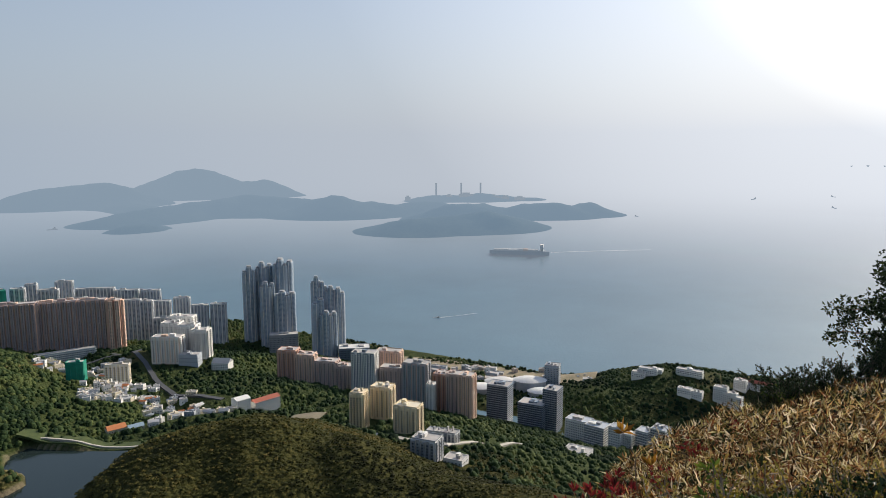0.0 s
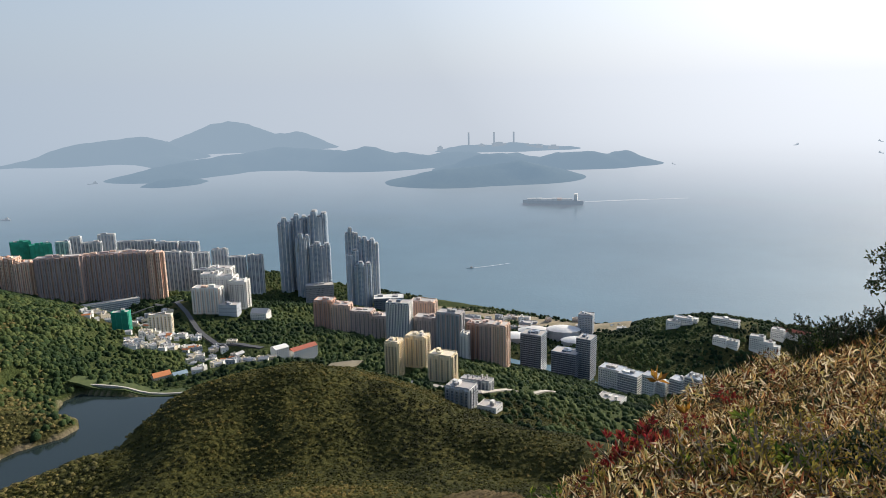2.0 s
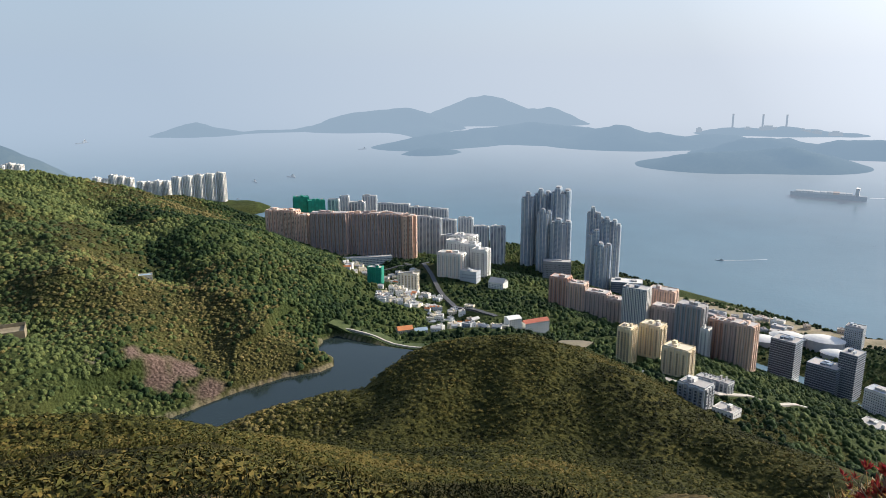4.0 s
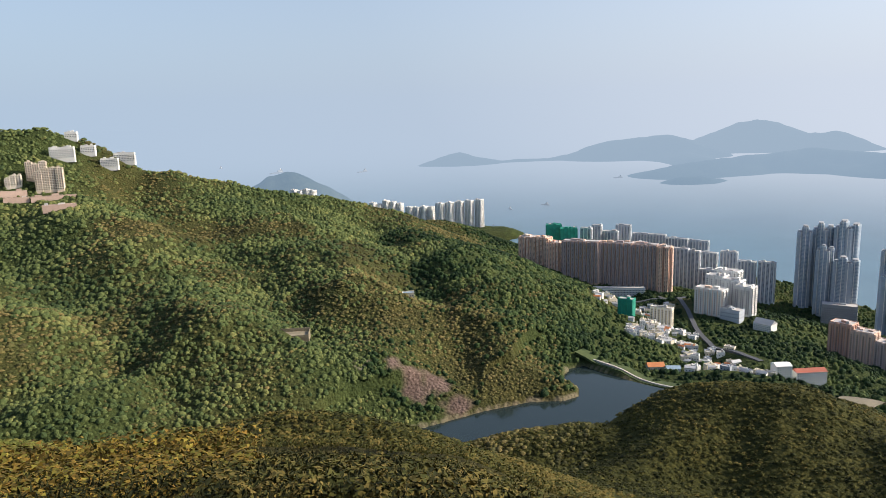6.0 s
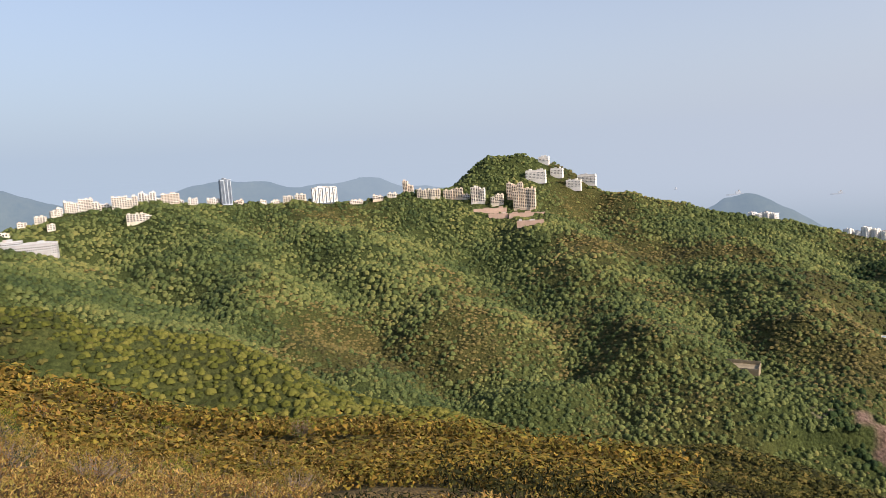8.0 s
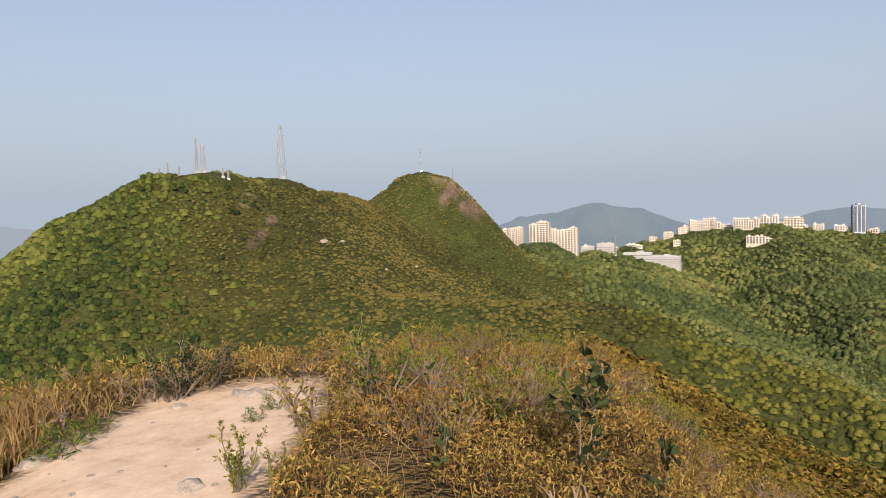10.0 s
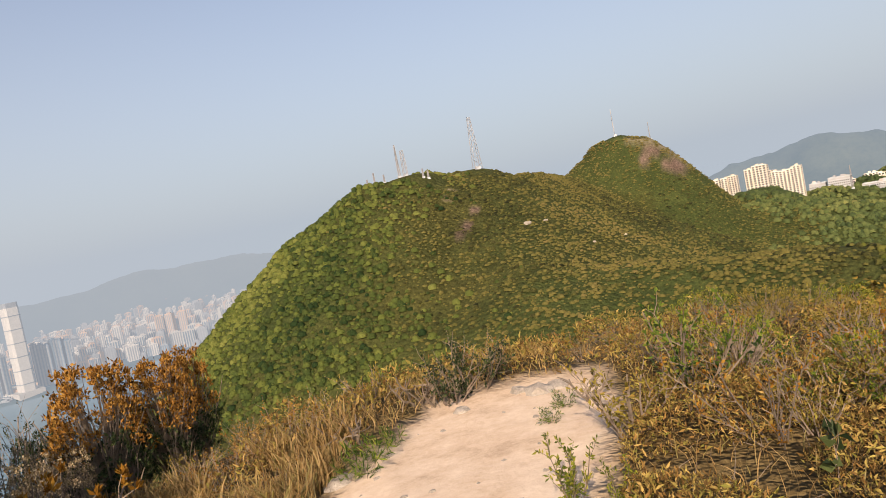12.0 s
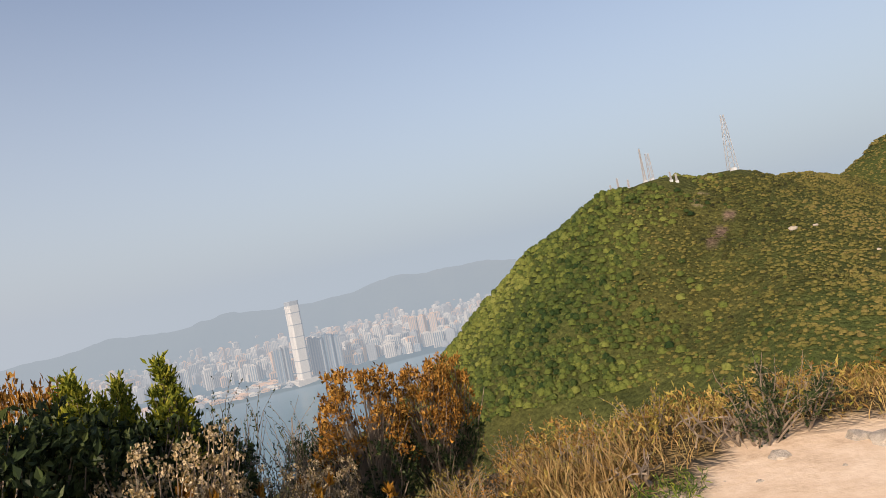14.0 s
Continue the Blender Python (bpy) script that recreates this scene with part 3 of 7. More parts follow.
WHITE = plaster("white_render", (0.80, 0.77, 0.71), 0.84)
CREAM = plaster("cream_render", (0.80, 0.70, 0.52))
YELLOW = plaster("yellow_render", (0.82, 0.66, 0.42))
PINK = plaster("pink_brown_tile", (0.62, 0.47, 0.40))
MAUVE = plaster("mauve_brown_tile", (0.46, 0.40, 0.40))
# mauve of the slabs' shaded fronts, put into the tile colour
SHADED_TILE = plaster("shaded_mauve_tile", (0.46, 0.355, 0.325))
TERRA = plaster("orange_brown_tile", (0.64, 0.36, 0.25))
PALE_ORANGE = plaster("pale_orange_render", (0.82, 0.57, 0.42))
GREY = plaster("grey_concrete", (0.40, 0.40, 0.40))
BLUE_GREY = plaster("blue_grey_panel", (0.40, 0.46, 0.52), rough=0.35)
STEEL_BLUE = plaster("steel_blue_panel", (0.19, 0.26, 0.33), rough=0.35)
SLATE = plaster("dark_slate_panel", (0.12, 0.155, 0.20), rough=0.3)
GREEN_NET = plaster("green_netting", (0.02, 0.33, 0.22), 0.6)
RED_ROOF = plaster("red_tile", (0.42, 0.12, 0.07))
ORANGE_ROOF = plaster("orange_tile", (0.60, 0.22, 0.08))
ROOF = plaster("roof_concrete", (0.52, 0.48, 0.44))
METAL = plaster("painted_steel", (0.30, 0.30, 0.31), rough=0.45)
ROAD = plaster("asphalt", (0.09, 0.09, 0.095))
STONE = speckled("weathered_granite", (0.22, 0.19, 0.16), (0.45, 0.40, 0.34), 1.3, 0.9, fine=7, bump=0.6, dist=0.03)
RETAIN = plaster("pinkish_retaining_wall", (0.46, 0.33, 0.26))
HAZE_WHITE = plaster("pale_city_render", (0.62, 0.60, 0.58))
HAZE_BLUE = plaster("pale_city_glass", (0.30, 0.40, 0.47), rough=0.5)
HAZE_GREY = plaster("pale_city_concrete", (0.44, 0.47, 0.50))
HAZE_WARM = plaster("warm_city_render", (0.62, 0.50, 0.40))
PAVED = plaster("paved_yard", (0.50, 0.45, 0.38))
GLASS = speckled("window_glass", (0.015, 0.022, 0.032), (0.05, 0.065, 0.08), 0.35, 0.12, fine=4)


def facade_windows(shell, along, side, z0, z1, storey, pitch, wide, high, put):
    """Rows of panes on one straight stretch of wall. put(a, z) gives the corner."""
    a0, a1 = along
    n = max(1, int((a1 - a0) / pitch))
    step = (a1 - a0) / n
    rows = int((z1 - z0) / storey)
    for j in range(rows):
        z = z0 + (j + 0.5) * storey
        for i in range(n):
            a = a0 + (i + 0.5) * step
            q = [put(a - wide / 2, z - high / 2), put(a + wide / 2, z - high / 2), put(a + wide / 2, z + high / 2), put(a - wide / 2, z + high / 2)]
            shell.quad(*(q if side > 0 else q[::-1]))


def block(name, label, category, yaw, d, w, dep, top, wall, turn=0.0, trim=None, bays=0, bay_out=1.1, storey=3.0, pitch=3.2, wide=1.5, high=1.5, glass=None, group="", bands=False, roof_mat=None, clutter=3, z=None):
    """A building of several storeys: walls with projecting bays, panes, parapet and roof plant."""
    rnd = random.Random(int(yaw * 977 + d * 13))
    g = ground(yaw, d) if z is None else z
    h = max(top - g, 4.0)
    base = thing(name, seat(yaw, d, turn, g), label, category, group)
    trim, glass = trim or wall, glass or GLASS
    W, D = w / 2, dep / 2
    shaft = part("wall", Shell().box(-W, W, -D, D, -6, h), wall, base)
    fronts = []
    if bays:
        step = w / bays
        strips = Shell()
        for i in range(bays):
            x0, x1 = -W + i * step + step * 0.16, -W + (i + 1) * step - step * 0.16
            strips.box(x0, x1, -D - bay_out, -D + 0.2, 0, h - (0.0 if i % 2 else 1.6))
            strips.box(x0, x1, D - 0.2, D + bay_out, 0, h - 1.2)
            fronts.append((x0, x1, -D - bay_out))
        sb = max(1, int(dep / step))
        st = dep / sb
        for i in range(sb):
            y0, y1 = -D + i * st + st * 0.18, -D + (i + 1) * st - st * 0.18
            strips.box(W - 0.2, W + bay_out, y0, y1, 0, h - 1.0)
            strips.box(-W - bay_out, -W + 0.2, y0, y1, 0, h - 1.4)
        part("bay_column", strips, trim, shaft, kind="stuff")
    panes = Shell()
    zb = 3.5 if h > 12 else 0.6
    if fronts:
        for x0, x1, y in fronts:
            facade_windows(panes, (x0, x1), 1, zb, h - 2, storey, pitch, wide, high, lambda a, q, y=y: (a, y - 0.06, q))
    else:
        facade_windows(panes, (-W + 0.6, W - 0.6), 1, zb, h - 1, storey, pitch, wide, high, lambda a, q: (a, -D - 0.06, q))
    o = bay_out if bays else 0
    facade_windows(panes, (-D + 0.6, D - 0.6), 1, zb, h - 1, storey, pitch, wide, high, lambda a, q: (W + o + 0.06, a, q))
    facade_windows(panes, (-D + 0.6, D - 0.6), -1, zb, h - 1, storey, pitch, wide, high, lambda a, q: (-W - o - 0.06, a, q))
    part("window", panes, glass, shaft, kind="stuff")
    if bands:
        lines = Shell()
        for j in range(1, int(h / storey) + 1):
            zz = j * storey
            lines.box(-W - 0.5, W + 0.5, -D - 0.5, D + 0.5, zz - 0.45, zz + 0.35)
        part("floor_band", lines, trim, shaft, kind="stuff")
    cap = Shell()
    for x0, x1, y0, y1 in ((-W, W, -D, -D + 0.5), (-W, W, D - 0.5, D), (-W, -W + 0.5, -D + 0.5, D - 0.5), (W - 0.5, W, -D + 0.5, D - 0.5)):
        cap.box(x0, x1, y0, y1, h, h + 1.1)
    top_slab = part("roof", Shell().box(-W + 0.5, W - 0.5, -D + 0.5, D - 0.5, h, h + 0.15), roof_mat or ROOF, base)
    part("parapet", cap, trim, top_slab)
    for k in range(clutter):
        sx, sy, sz = rnd.uniform(0.10, 0.22) * w, rnd.uniform(0.18, 0.4) * dep, rnd.uniform(2.0, 5.0)
        cx, cy = rnd.uniform(-W + sx, W - sx), rnd.uniform(-D + sy, D - sy)
        box = Shell().box(cx - sx / 2, cx + sx / 2, cy - sy / 2, cy + sy / 2, h + 0.1, h + sz)
        part("roof_plant", box, rnd.choice([trim, ROOF, wall]), top_slab)
    return base


def slim_tower(label, yaw, d, w, top, turn, group, lobes=5, dep=None):
    """A tall blue-grey tower of rounded glass lobes with pale fins and stepped heads."""
    g = ground(yaw, d)
    h = top - g
    dep = dep or w * 0.8
    base = thing("residential_tower", seat(yaw, d, turn, g), label, "tower", group)
    for i in range(lobes):
        u = (i + 0.5) / lobes * 2 - 1
        cx, cy = u * w * 0.40, -dep * 0.18 * math.cos(u * 2.6)
        rx, ry = w / lobes * 0.62, dep * 0.42
        hh = h * (1.0 - 0.035 * abs(((i * 7) % 5) - 2))
        loop = [(cx + rx * math.copysign(abs(math.cos(t)) ** 0.6, math.cos(t)), cy + ry * math.copysign(abs(math.sin(t)) ** 0.6, math.sin(t))) for t in [k * math.tau / 16 for k in range(16)]]
        lobe = part("lobe", Shell().prism(loop, -5, hh), BLUE_GREY, base)
        part("crown", Shell().prism([(cx + (x - cx) * 0.7, cy + (y - cy) * 0.7) for x, y in loop], hh, hh + 4), GREY, lobe)
        fins = Shell()
        for t in (-2.2, -1.57, -0.94):
            x, y = cx + rx * 0.96 * math.cos(t), cy + ry * math.sin(t)
            fins.box(x - 0.7, x + 0.7, y - 0.9, y + 0.6, 0, hh + 2.5)
        part("fin", fins, WHITE, lobe, kind="stuff")
        lines = Shell()
        for j in range(2, int(hh / 3.2)):
            z = j * 3.2
            lines.prism([(cx + (x - cx) * 1.03, cy + (y - cy) * 1.03) for x, y in loop[8:] + loop[:1]], z, z + 0.9)
        part("balcony_band", lines, STEEL_BLUE if i % 2 else HAZE_GREY, lobe, kind="stuff")
    return base


def gabled(name, label, yaw, d, w, dep, h, wall, roof, turn=0.0, group="", rise=0.3):
    g = ground(yaw, d)
    base = thing(name, seat(yaw, d, turn, g), label, "house", group)
    W, D = w / 2, dep / 2
    part("wall", Shell().box(-W, W, -D, D, -4, h), wall, base)
    r = Shell()
    e, up = 0.5, dep * rise
    for s in (-1, 1):
        r.quad((-W - e, s * (D + e), h - 0.1), (W + e, s * (D + e), h - 0.1), (W + e, 0, h + up), (-W - e, 0, h + up))
        r.quad((-W - e, s * (D + e), h - 0.35), (W + e, s * (D + e), h - 0.35), (W + e, 0, h + up - 0.25), (-W - e, 0, h + up - 0.25))
    for s in (-1, 1):
        r.quad((s * W, -D, h - 0.05), (s * W, D, h - 0.05), (s * W, 0, h + up - 0.2))
    part("roof", r, roof, base)
    p = Shell()
    facade_windows(p, (-W + 0.5, W - 0.5), 1, 0.4, h, 3.0, 3.0, 1.3, 1.3, lambda a, q: (a, -D - 0.05, q))
    part("window", p, GLASS, base, kind="stuff")
    return base


# ---- the shore towers ----
SHORE = "shore towers"
for yaw, d, w, top, turn in ((17.17, 1850, 36, 211, 6), (15.99, 1870, 50, 217, 0), (14.48, 1850, 58, 227, -8), (11.88, 1720, 27, 198, 10), (11.39, 1715, 28, 185, 5), (10.69, 1710, 34, 175, 0), (10.06, 1705, 33, 171, -6)):
    slim_tower("slim blue-grey glass tower with pale fins above the sea", yaw, d, w, top, turn, SHORE, 4 if w > 40 else 3)
for yaw, d, w, top, turn in ((15.79, 1800, 41, 176, 4), (14.39, 1780, 59, 154, -6), (11.74, 1680, 28, 150, 6), (10.93, 1660, 46, 123, 0)):
    slim_tower("lower blue-grey tower with banded balconies by the shore", yaw, d, w, top, turn, SHORE, 4 if w > 40 else 2, dep=30)
block("podium", "white stepped podium under the shore towers", "podium", 14.6, 1750, 70, 30, 52, GREY, 0, bands=True, storey=5, clutter=2)
block("office_building", "low dark glass hall with a pale roof", "office", 8.84, 1640, 72, 40, 40, SLATE, 0, trim=GREY, bands=True, storey=5, roof_mat=WHITE)

# ---- pinkish estates ----
for yaw, d, w, top, wall, trim, bays in ((14.24, 1200, 32, 164, PINK, TERRA, 4), (12.90, 1190, 34, 157, PINK, PALE_ORANGE, 4), (11.15, 1180, 39, 146, PINK, PINK, 5), (9.62, 1170, 28, 139, PINK, PINK, 4),
                                        (5.91, 1250, 46, 139, PINK, PALE_ORANGE, 5), (5.55, 1130, 42, 145, PINK, PINK, 5), (3.62, 1110, 41, 158, PINK, GREY, 5),
                                        (1.46, 1120, 24, 136, PINK, TERRA, 3), (0.34, 1110, 24, 139, PINK, PINK, 3), (-0.70, 1090, 22, 143, PINK, PALE_ORANGE, 3)):
    block("apartment_tower", "pinkish-brown tiled apartment tower with projecting bays", "apartment tower", yaw, d, w, 24, top, wall, -20, trim, bays, 2.0, pitch=3.6, wide=2.3, high=1.7, group="pinkish towers")
block("apartment_tower", "black and white gridded apartment tower", "apartment tower", 7.98, 1130, 40, 24, 172, SLATE, -20, WHITE, 7, 0.8, pitch=3.4, wide=1.6)
block("apartment_building", "small white apartment block among towers", "apartment", 2.4, 1090, 12, 16, 128, WHITE, -20, bays=2)
for yaw, d, w, dep, top in ((8.53, 850, 17, 18, 201), (6.5, 880, 27, 20, 197), (4.35, 800, 30, 20, 200)):
    block("apartment_tower", "cream and yellow apartment block on the wooded slope", "apartment tower", yaw, d, w, dep, top, CREAM, -24, YELLOW, 4, 1.8, pitch=3.6, wide=2.2, high=1.8, group="cream blocks", roof_mat=CREAM)
block("apartment_building", "white terraced residence with balconies below the spur", "apartment", 2.78, 640, 25, 18, 226, WHITE, -25, GREY, 5, 1.8, pitch=3, wide=2.1, high=1.7)
block("house", "low white flat-roofed house at the foot of the spur", "house", 0.28, 640, 20, 16, 205, WHITE, -25, clutter=2)
for yaw, d in ((2.35, 735), (1.75, 728), (1.1, 720), (0.45, 712)):
    block("house", "small white town house in a stepped row", "house", yaw, d, 9, 12, ground(yaw, d) + 13, WHITE, -28, GREY, 2, 0.6, group="stepped town houses", clutter=1)

# ---- business park by the sea ----
block("office_building", "dark glass office block with white stair edge", "office", -3.5, 1240, 40, 32, 78, SLATE, -20, BLUE_GREY, bands=True, storey=4)
block("office_building", "dark banded office block by the shore", "office", -6.3, 1220, 46, 32, 52, SLATE, -20, BLUE_GREY, bands=True, storey=4)
block("office_building", "tall dark banded office block", "office", -7.95, 1225, 27, 32, 78, SLATE, -20, HAZE_GREY, bands=True, storey=4)
block("office_building", "glass tower with a framed head by the sea", "office", -7.9, 1450, 30, 24, 53, BLUE_GREY, -10, GREY, bands=True, storey=4)
for yaw, d, w, dep, top, wall in ((-10.2, 1140, 40, 26, 56, WHITE), (-11.7, 1110, 34, 28, 60, GREY), (-13.30, 1080, 20, 20, 72, WHITE), (-15.5, 1080, 20, 22, 70, GREY), (-16.8, 1080, 24, 24, 76, GREY), (-14.3, 1080, 15, 18, 62, WHITE)):
    block("office_building", "low white and grey office building with ribbon windows", "office", yaw, d, w, dep, top, wall, -24, WHITE, bands=True, storey=4, group="low offices", roof_mat=HAZE_GREY)
block("hall", "white hall with a pitched roof among trees", "hall", -10.14, 900, 34, 24, 104, WHITE, -20, storey=5)
for yaw, d, r, z1 in ((-3.6, 1420, 34, 30), (-6.0, 1420, 34, 34), (-7.0, 1380, 28, 24), (-1.9, 1400, 30, 24)):
    g = ground(yaw, d)
    dome = thing("arcade_hall", seat(yaw, d, 0, g), "white low-domed roof of the shopping arcade", "arcade", "arcade roofs")
    ring = [(r * math.cos(k * math.tau / 24), 0.7 * r * math.sin(k * math.tau / 24)) for k in range(24)]
    part("wall", Shell().prism(ring, -4, z1 - g - 6), GREY, dome)
    top = Shell()
    for q0, q1 in ((1.06, 0.75), (0.75, 0.45), (0.45, 0.0)):
        za, zb = (z1 - g) - 6 * q0 * q0, (z1 - g) - 6 * q1 * q1
        for k in range(24):
            p, q = ring[k], ring[(k + 1) % 24]
            top.quad((p[0] * q0, p[1] * q0, za), (q[0] * q0, q[1] * q0, za), (q[0] * q1 + 1e-4, q[1] * q1, zb), (p[0] * q1, p[1] * q1 + 1e-4, zb))
    part("roof", top, WHITE, dome, smooth=True)
for yaw, d, w, top in ((-15.67, 1400, 36, 73), (-14.9, 1395, 26, 66), (-16.3, 1405, 22, 70), (-18.82, 1400, 50, 77), (-21.2, 1335, 24, 70), (-21.9, 1330, 24, 63), (-22.4, 1325, 18, 58), (-18.5, 1330, 24, 62), (-19.4, 1330, 22, 58), (-22.6, 1385, 22, 72)):
    block("house", "white flat-roofed villa on the wooded knoll", "house", yaw, d, w, 14, max(top, ground(yaw, d) + 7), WHITE, -15, bands=True, storey=3.5, group="knoll villas", clutter=2)
for yaw in (-22.8, -23.6, -24.4):
    gabled("house", "villa with a red tiled roof on the knoll", yaw, 1400, 20, 14, 14, WHITE, RED_ROOF, -10, "red-roofed villas")

# ---- orange estate on the shelf ----
# mauve bays and pale orange gaps paint shaded fronts and sunlit bay sides
for yaw, d, w, top, wall, trim in ((33.63, 1620, 82, 203, PALE_ORANGE, SHADED_TILE), (30.83, 1620, 73, 200, PALE_ORANGE, SHADED_TILE), (28.6, 1610, 56, 199, PALE_ORANGE, SHADED_TILE), (27.06, 1590, 26, 198, TERRA, PALE_ORANGE)):
    block("apartment_tower", "long orange-brown housing slab with deep vertical bays", "apartment tower", yaw, d, w, 22, top, wall, -12, trim, max(2, int(w / 9)), 4.5, wide=1.8, group="orange slabs", clutter=5)
for yaw, d, w, top in ((37.98, 1690, 36, 202), (36.83, 1670, 38, 203), (35.77, 1655, 33, 194)):
    block("apartment_tower", "orange-brown housing tower with pale corner strips", "apartment tower", yaw, d, w, 30, top, TERRA, -25, PALE_ORANGE, 4, 3.0, group="orange towers", clutter=3)
for yaw, d, w, top in ((35.9, 1850, 40, 205), (34.7, 1830, 44, 198)):
    block("apartment_tower", "housing block wrapped in green scaffold netting", "apartment tower", yaw, d, w, 22, top, GREEN_NET, 5, GREEN_NET, 5, 0.8, glass=GREEN_NET, group="netted blocks", roof_mat=GREEN_NET)
for yaw, d, w, top in ((33.25, 1900, 30, 188), (32.39, 1950, 26, 188), (31.37, 1950, 46, 171), (30.31, 1990, 40, 182), (28.30, 2040, 95, 149), (26.17, 2000, 60, 145), (24.6, 2000, 56, 140), (25.85, 1780, 38, 159), (24.87, 1780, 29, 154), (22.3, 1900, 40, 132), (23.8, 1850, 44, 137), (23.3, 1720, 68, 120), (21.0, 1850, 40, 119), (19.6, 1840, 38, 121), (29.2, 1900, 44, 150)):
    block("apartment_tower", "white public housing block with rows of windows", "apartment tower", yaw, d, w, 16, top, WHITE, -16, HAZE_GREY, max(2, int(w / 8)), 1.2, pitch=2.8, wide=1.7, group="white estate", clutter=2)

# ---- campus, village, convent ----
for yaw, d, w, top, wall in ((23.1, 1350, 34, 192, WHITE), (21.9, 1330, 34, 190, WHITE), (21.0, 1300, 30, 186, WHITE), (23.49, 1290, 50, 181, PALE_ORANGE), (22.3, 1380, 44, 196, WHITE)):
    block("campus_building", "white frame college block with deep window bays", "college", yaw, d, w, 24, top, wall, -24, WHITE, max(3, int(w / 8)), 1.8, pitch=3.4, wide=2.2, high=1.9, group="college blocks", bands=True, storey=3.6)
block("chapel", "pale low hall with a slanting roof", "hall", 21.9, 1265, 34, 20, 152, HAZE_GREY, -24, storey=6)
gabled("house", "grey-roofed hall with pale walls", 19.5, 1240, 30, 22, 12, WHITE, GREY, -25)
block("apartment_building", "small block wrapped in green scaffold netting", "apartment", 29.97, 1200, 26, 16, 178, GREEN_NET, -20, GREEN_NET, 3, 0.6, glass=GREEN_NET)
block("school", "long white school building with window rows", "school", 27.18, 1190, 36, 12, 168, WHITE, -18, CREAM, 6, 0.6, wide=2.0)
block("depot", "long low pale shed in front of the slabs", "shed", 30.6, 1540, 110, 14, 112, HAZE_GREY, 6, WHITE, bands=True, storey=4, clutter=0)
gabled("convent", "white convent wing with a red tiled roof", 16.3, 965, 40, 15, 16, WHITE, RED_ROOF, 32, rise=0.22)
gabled("convent", "white convent front block with arched windows", 18.2, 945, 20, 16, 19, WHITE, WHITE, 28, rise=0.15)
gabled("pavilion", "orange tiled pavilion beside the dam", 27.6, 925, 22, 14, 5, CREAM, ORANGE_ROOF, 15)
gabled("pavilion", "pale teal roofed shed by the dam", 26.2, 920, 18, 10, 5, WHITE, HAZE_BLUE, 15)
rnd = random.Random(5)
for k in range(140):
    yaw, d = [(rnd.uniform(26.5, 32.5), rnd.uniform(1250, 1330)), (rnd.uniform(24.5, 29.8), rnd.uniform(1060, 1170)), (rnd.uniform(21.5, 25.5), rnd.uniform(1000, 1080)), (rnd.uniform(19, 25), rnd.uniform(905, 960))][(0, 1, 1, 2, 0, 1, 3)[k % 7]]
    w = rnd.uniform(7, 16)
    if k % 3:
        block("village_house", "low pale village house with a flat roof", "house", yaw, d, w, rnd.uniform(6, 9), ground(yaw, d) + rnd.uniform(4, 8), rnd.choice([WHITE, WHITE, HAZE_GREY, CREAM]), rnd.uniform(-40, 40), group="village houses", clutter=1)
    else:
        gabled("village_house", "small village house with a pitched roof", yaw, d, w, rnd.uniform(5, 8), rnd.uniform(3, 6), WHITE, rnd.choice([GREY, HAZE_WHITE, ORANGE_ROOF, HAZE_WHITE]), rnd.uniform(-40, 40), "village roofs")

# ---- white towers across the channel ----
for yaw, d, w, top in [(42.0 + 0.82 * k, 2990 - 8 * k, 32, 141 - 2 * k) for k in range(5)] + [(46.0 + 0.6 * k, 3080, 28, 104 + 3 * (k % 2)) for k in range(4)] + [(48.6 + 0.55 * k, 3130, 26, 118 + 8 * (k % 3)) for k in range(5)] + [(55.6 + 0.5 * k, 3180, 24, 190 + 6 * (k % 2)) for k in range(4)]:
    block("apartment_tower", "slim white tower in a row across the channel", "apartment tower", yaw, d, w, 24, top, WHITE, -38, WHITE, 4, 2.0, pitch=3.2, group="channel towers", clutter=2)

# ---- ridge houses ----
RIDGE_IVORY = plaster("ivory_render", (0.74, 0.66, 0.54))
RIDGE_WALL = plaster("warm_white_render", (0.82, 0.78, 0.71))
RIDGE_TAN = plaster("tan_render", (0.74, 0.60, 0.46))


def on_line(yaw, d0, el):
    """The distance near d0 where the ground meets a line of sight from the summit."""
    d = np.arange(d0 - 160, d0 + 160, 4.0)
    x, y = polar(np.full(len(d), yaw), d)
    gap = land(x, y) + 4 - (EYE_Z + d * math.tan(radians(el)))
    return float(d[np.argmin(np.abs(gap) + 0.02 * np.abs(d - d0))])


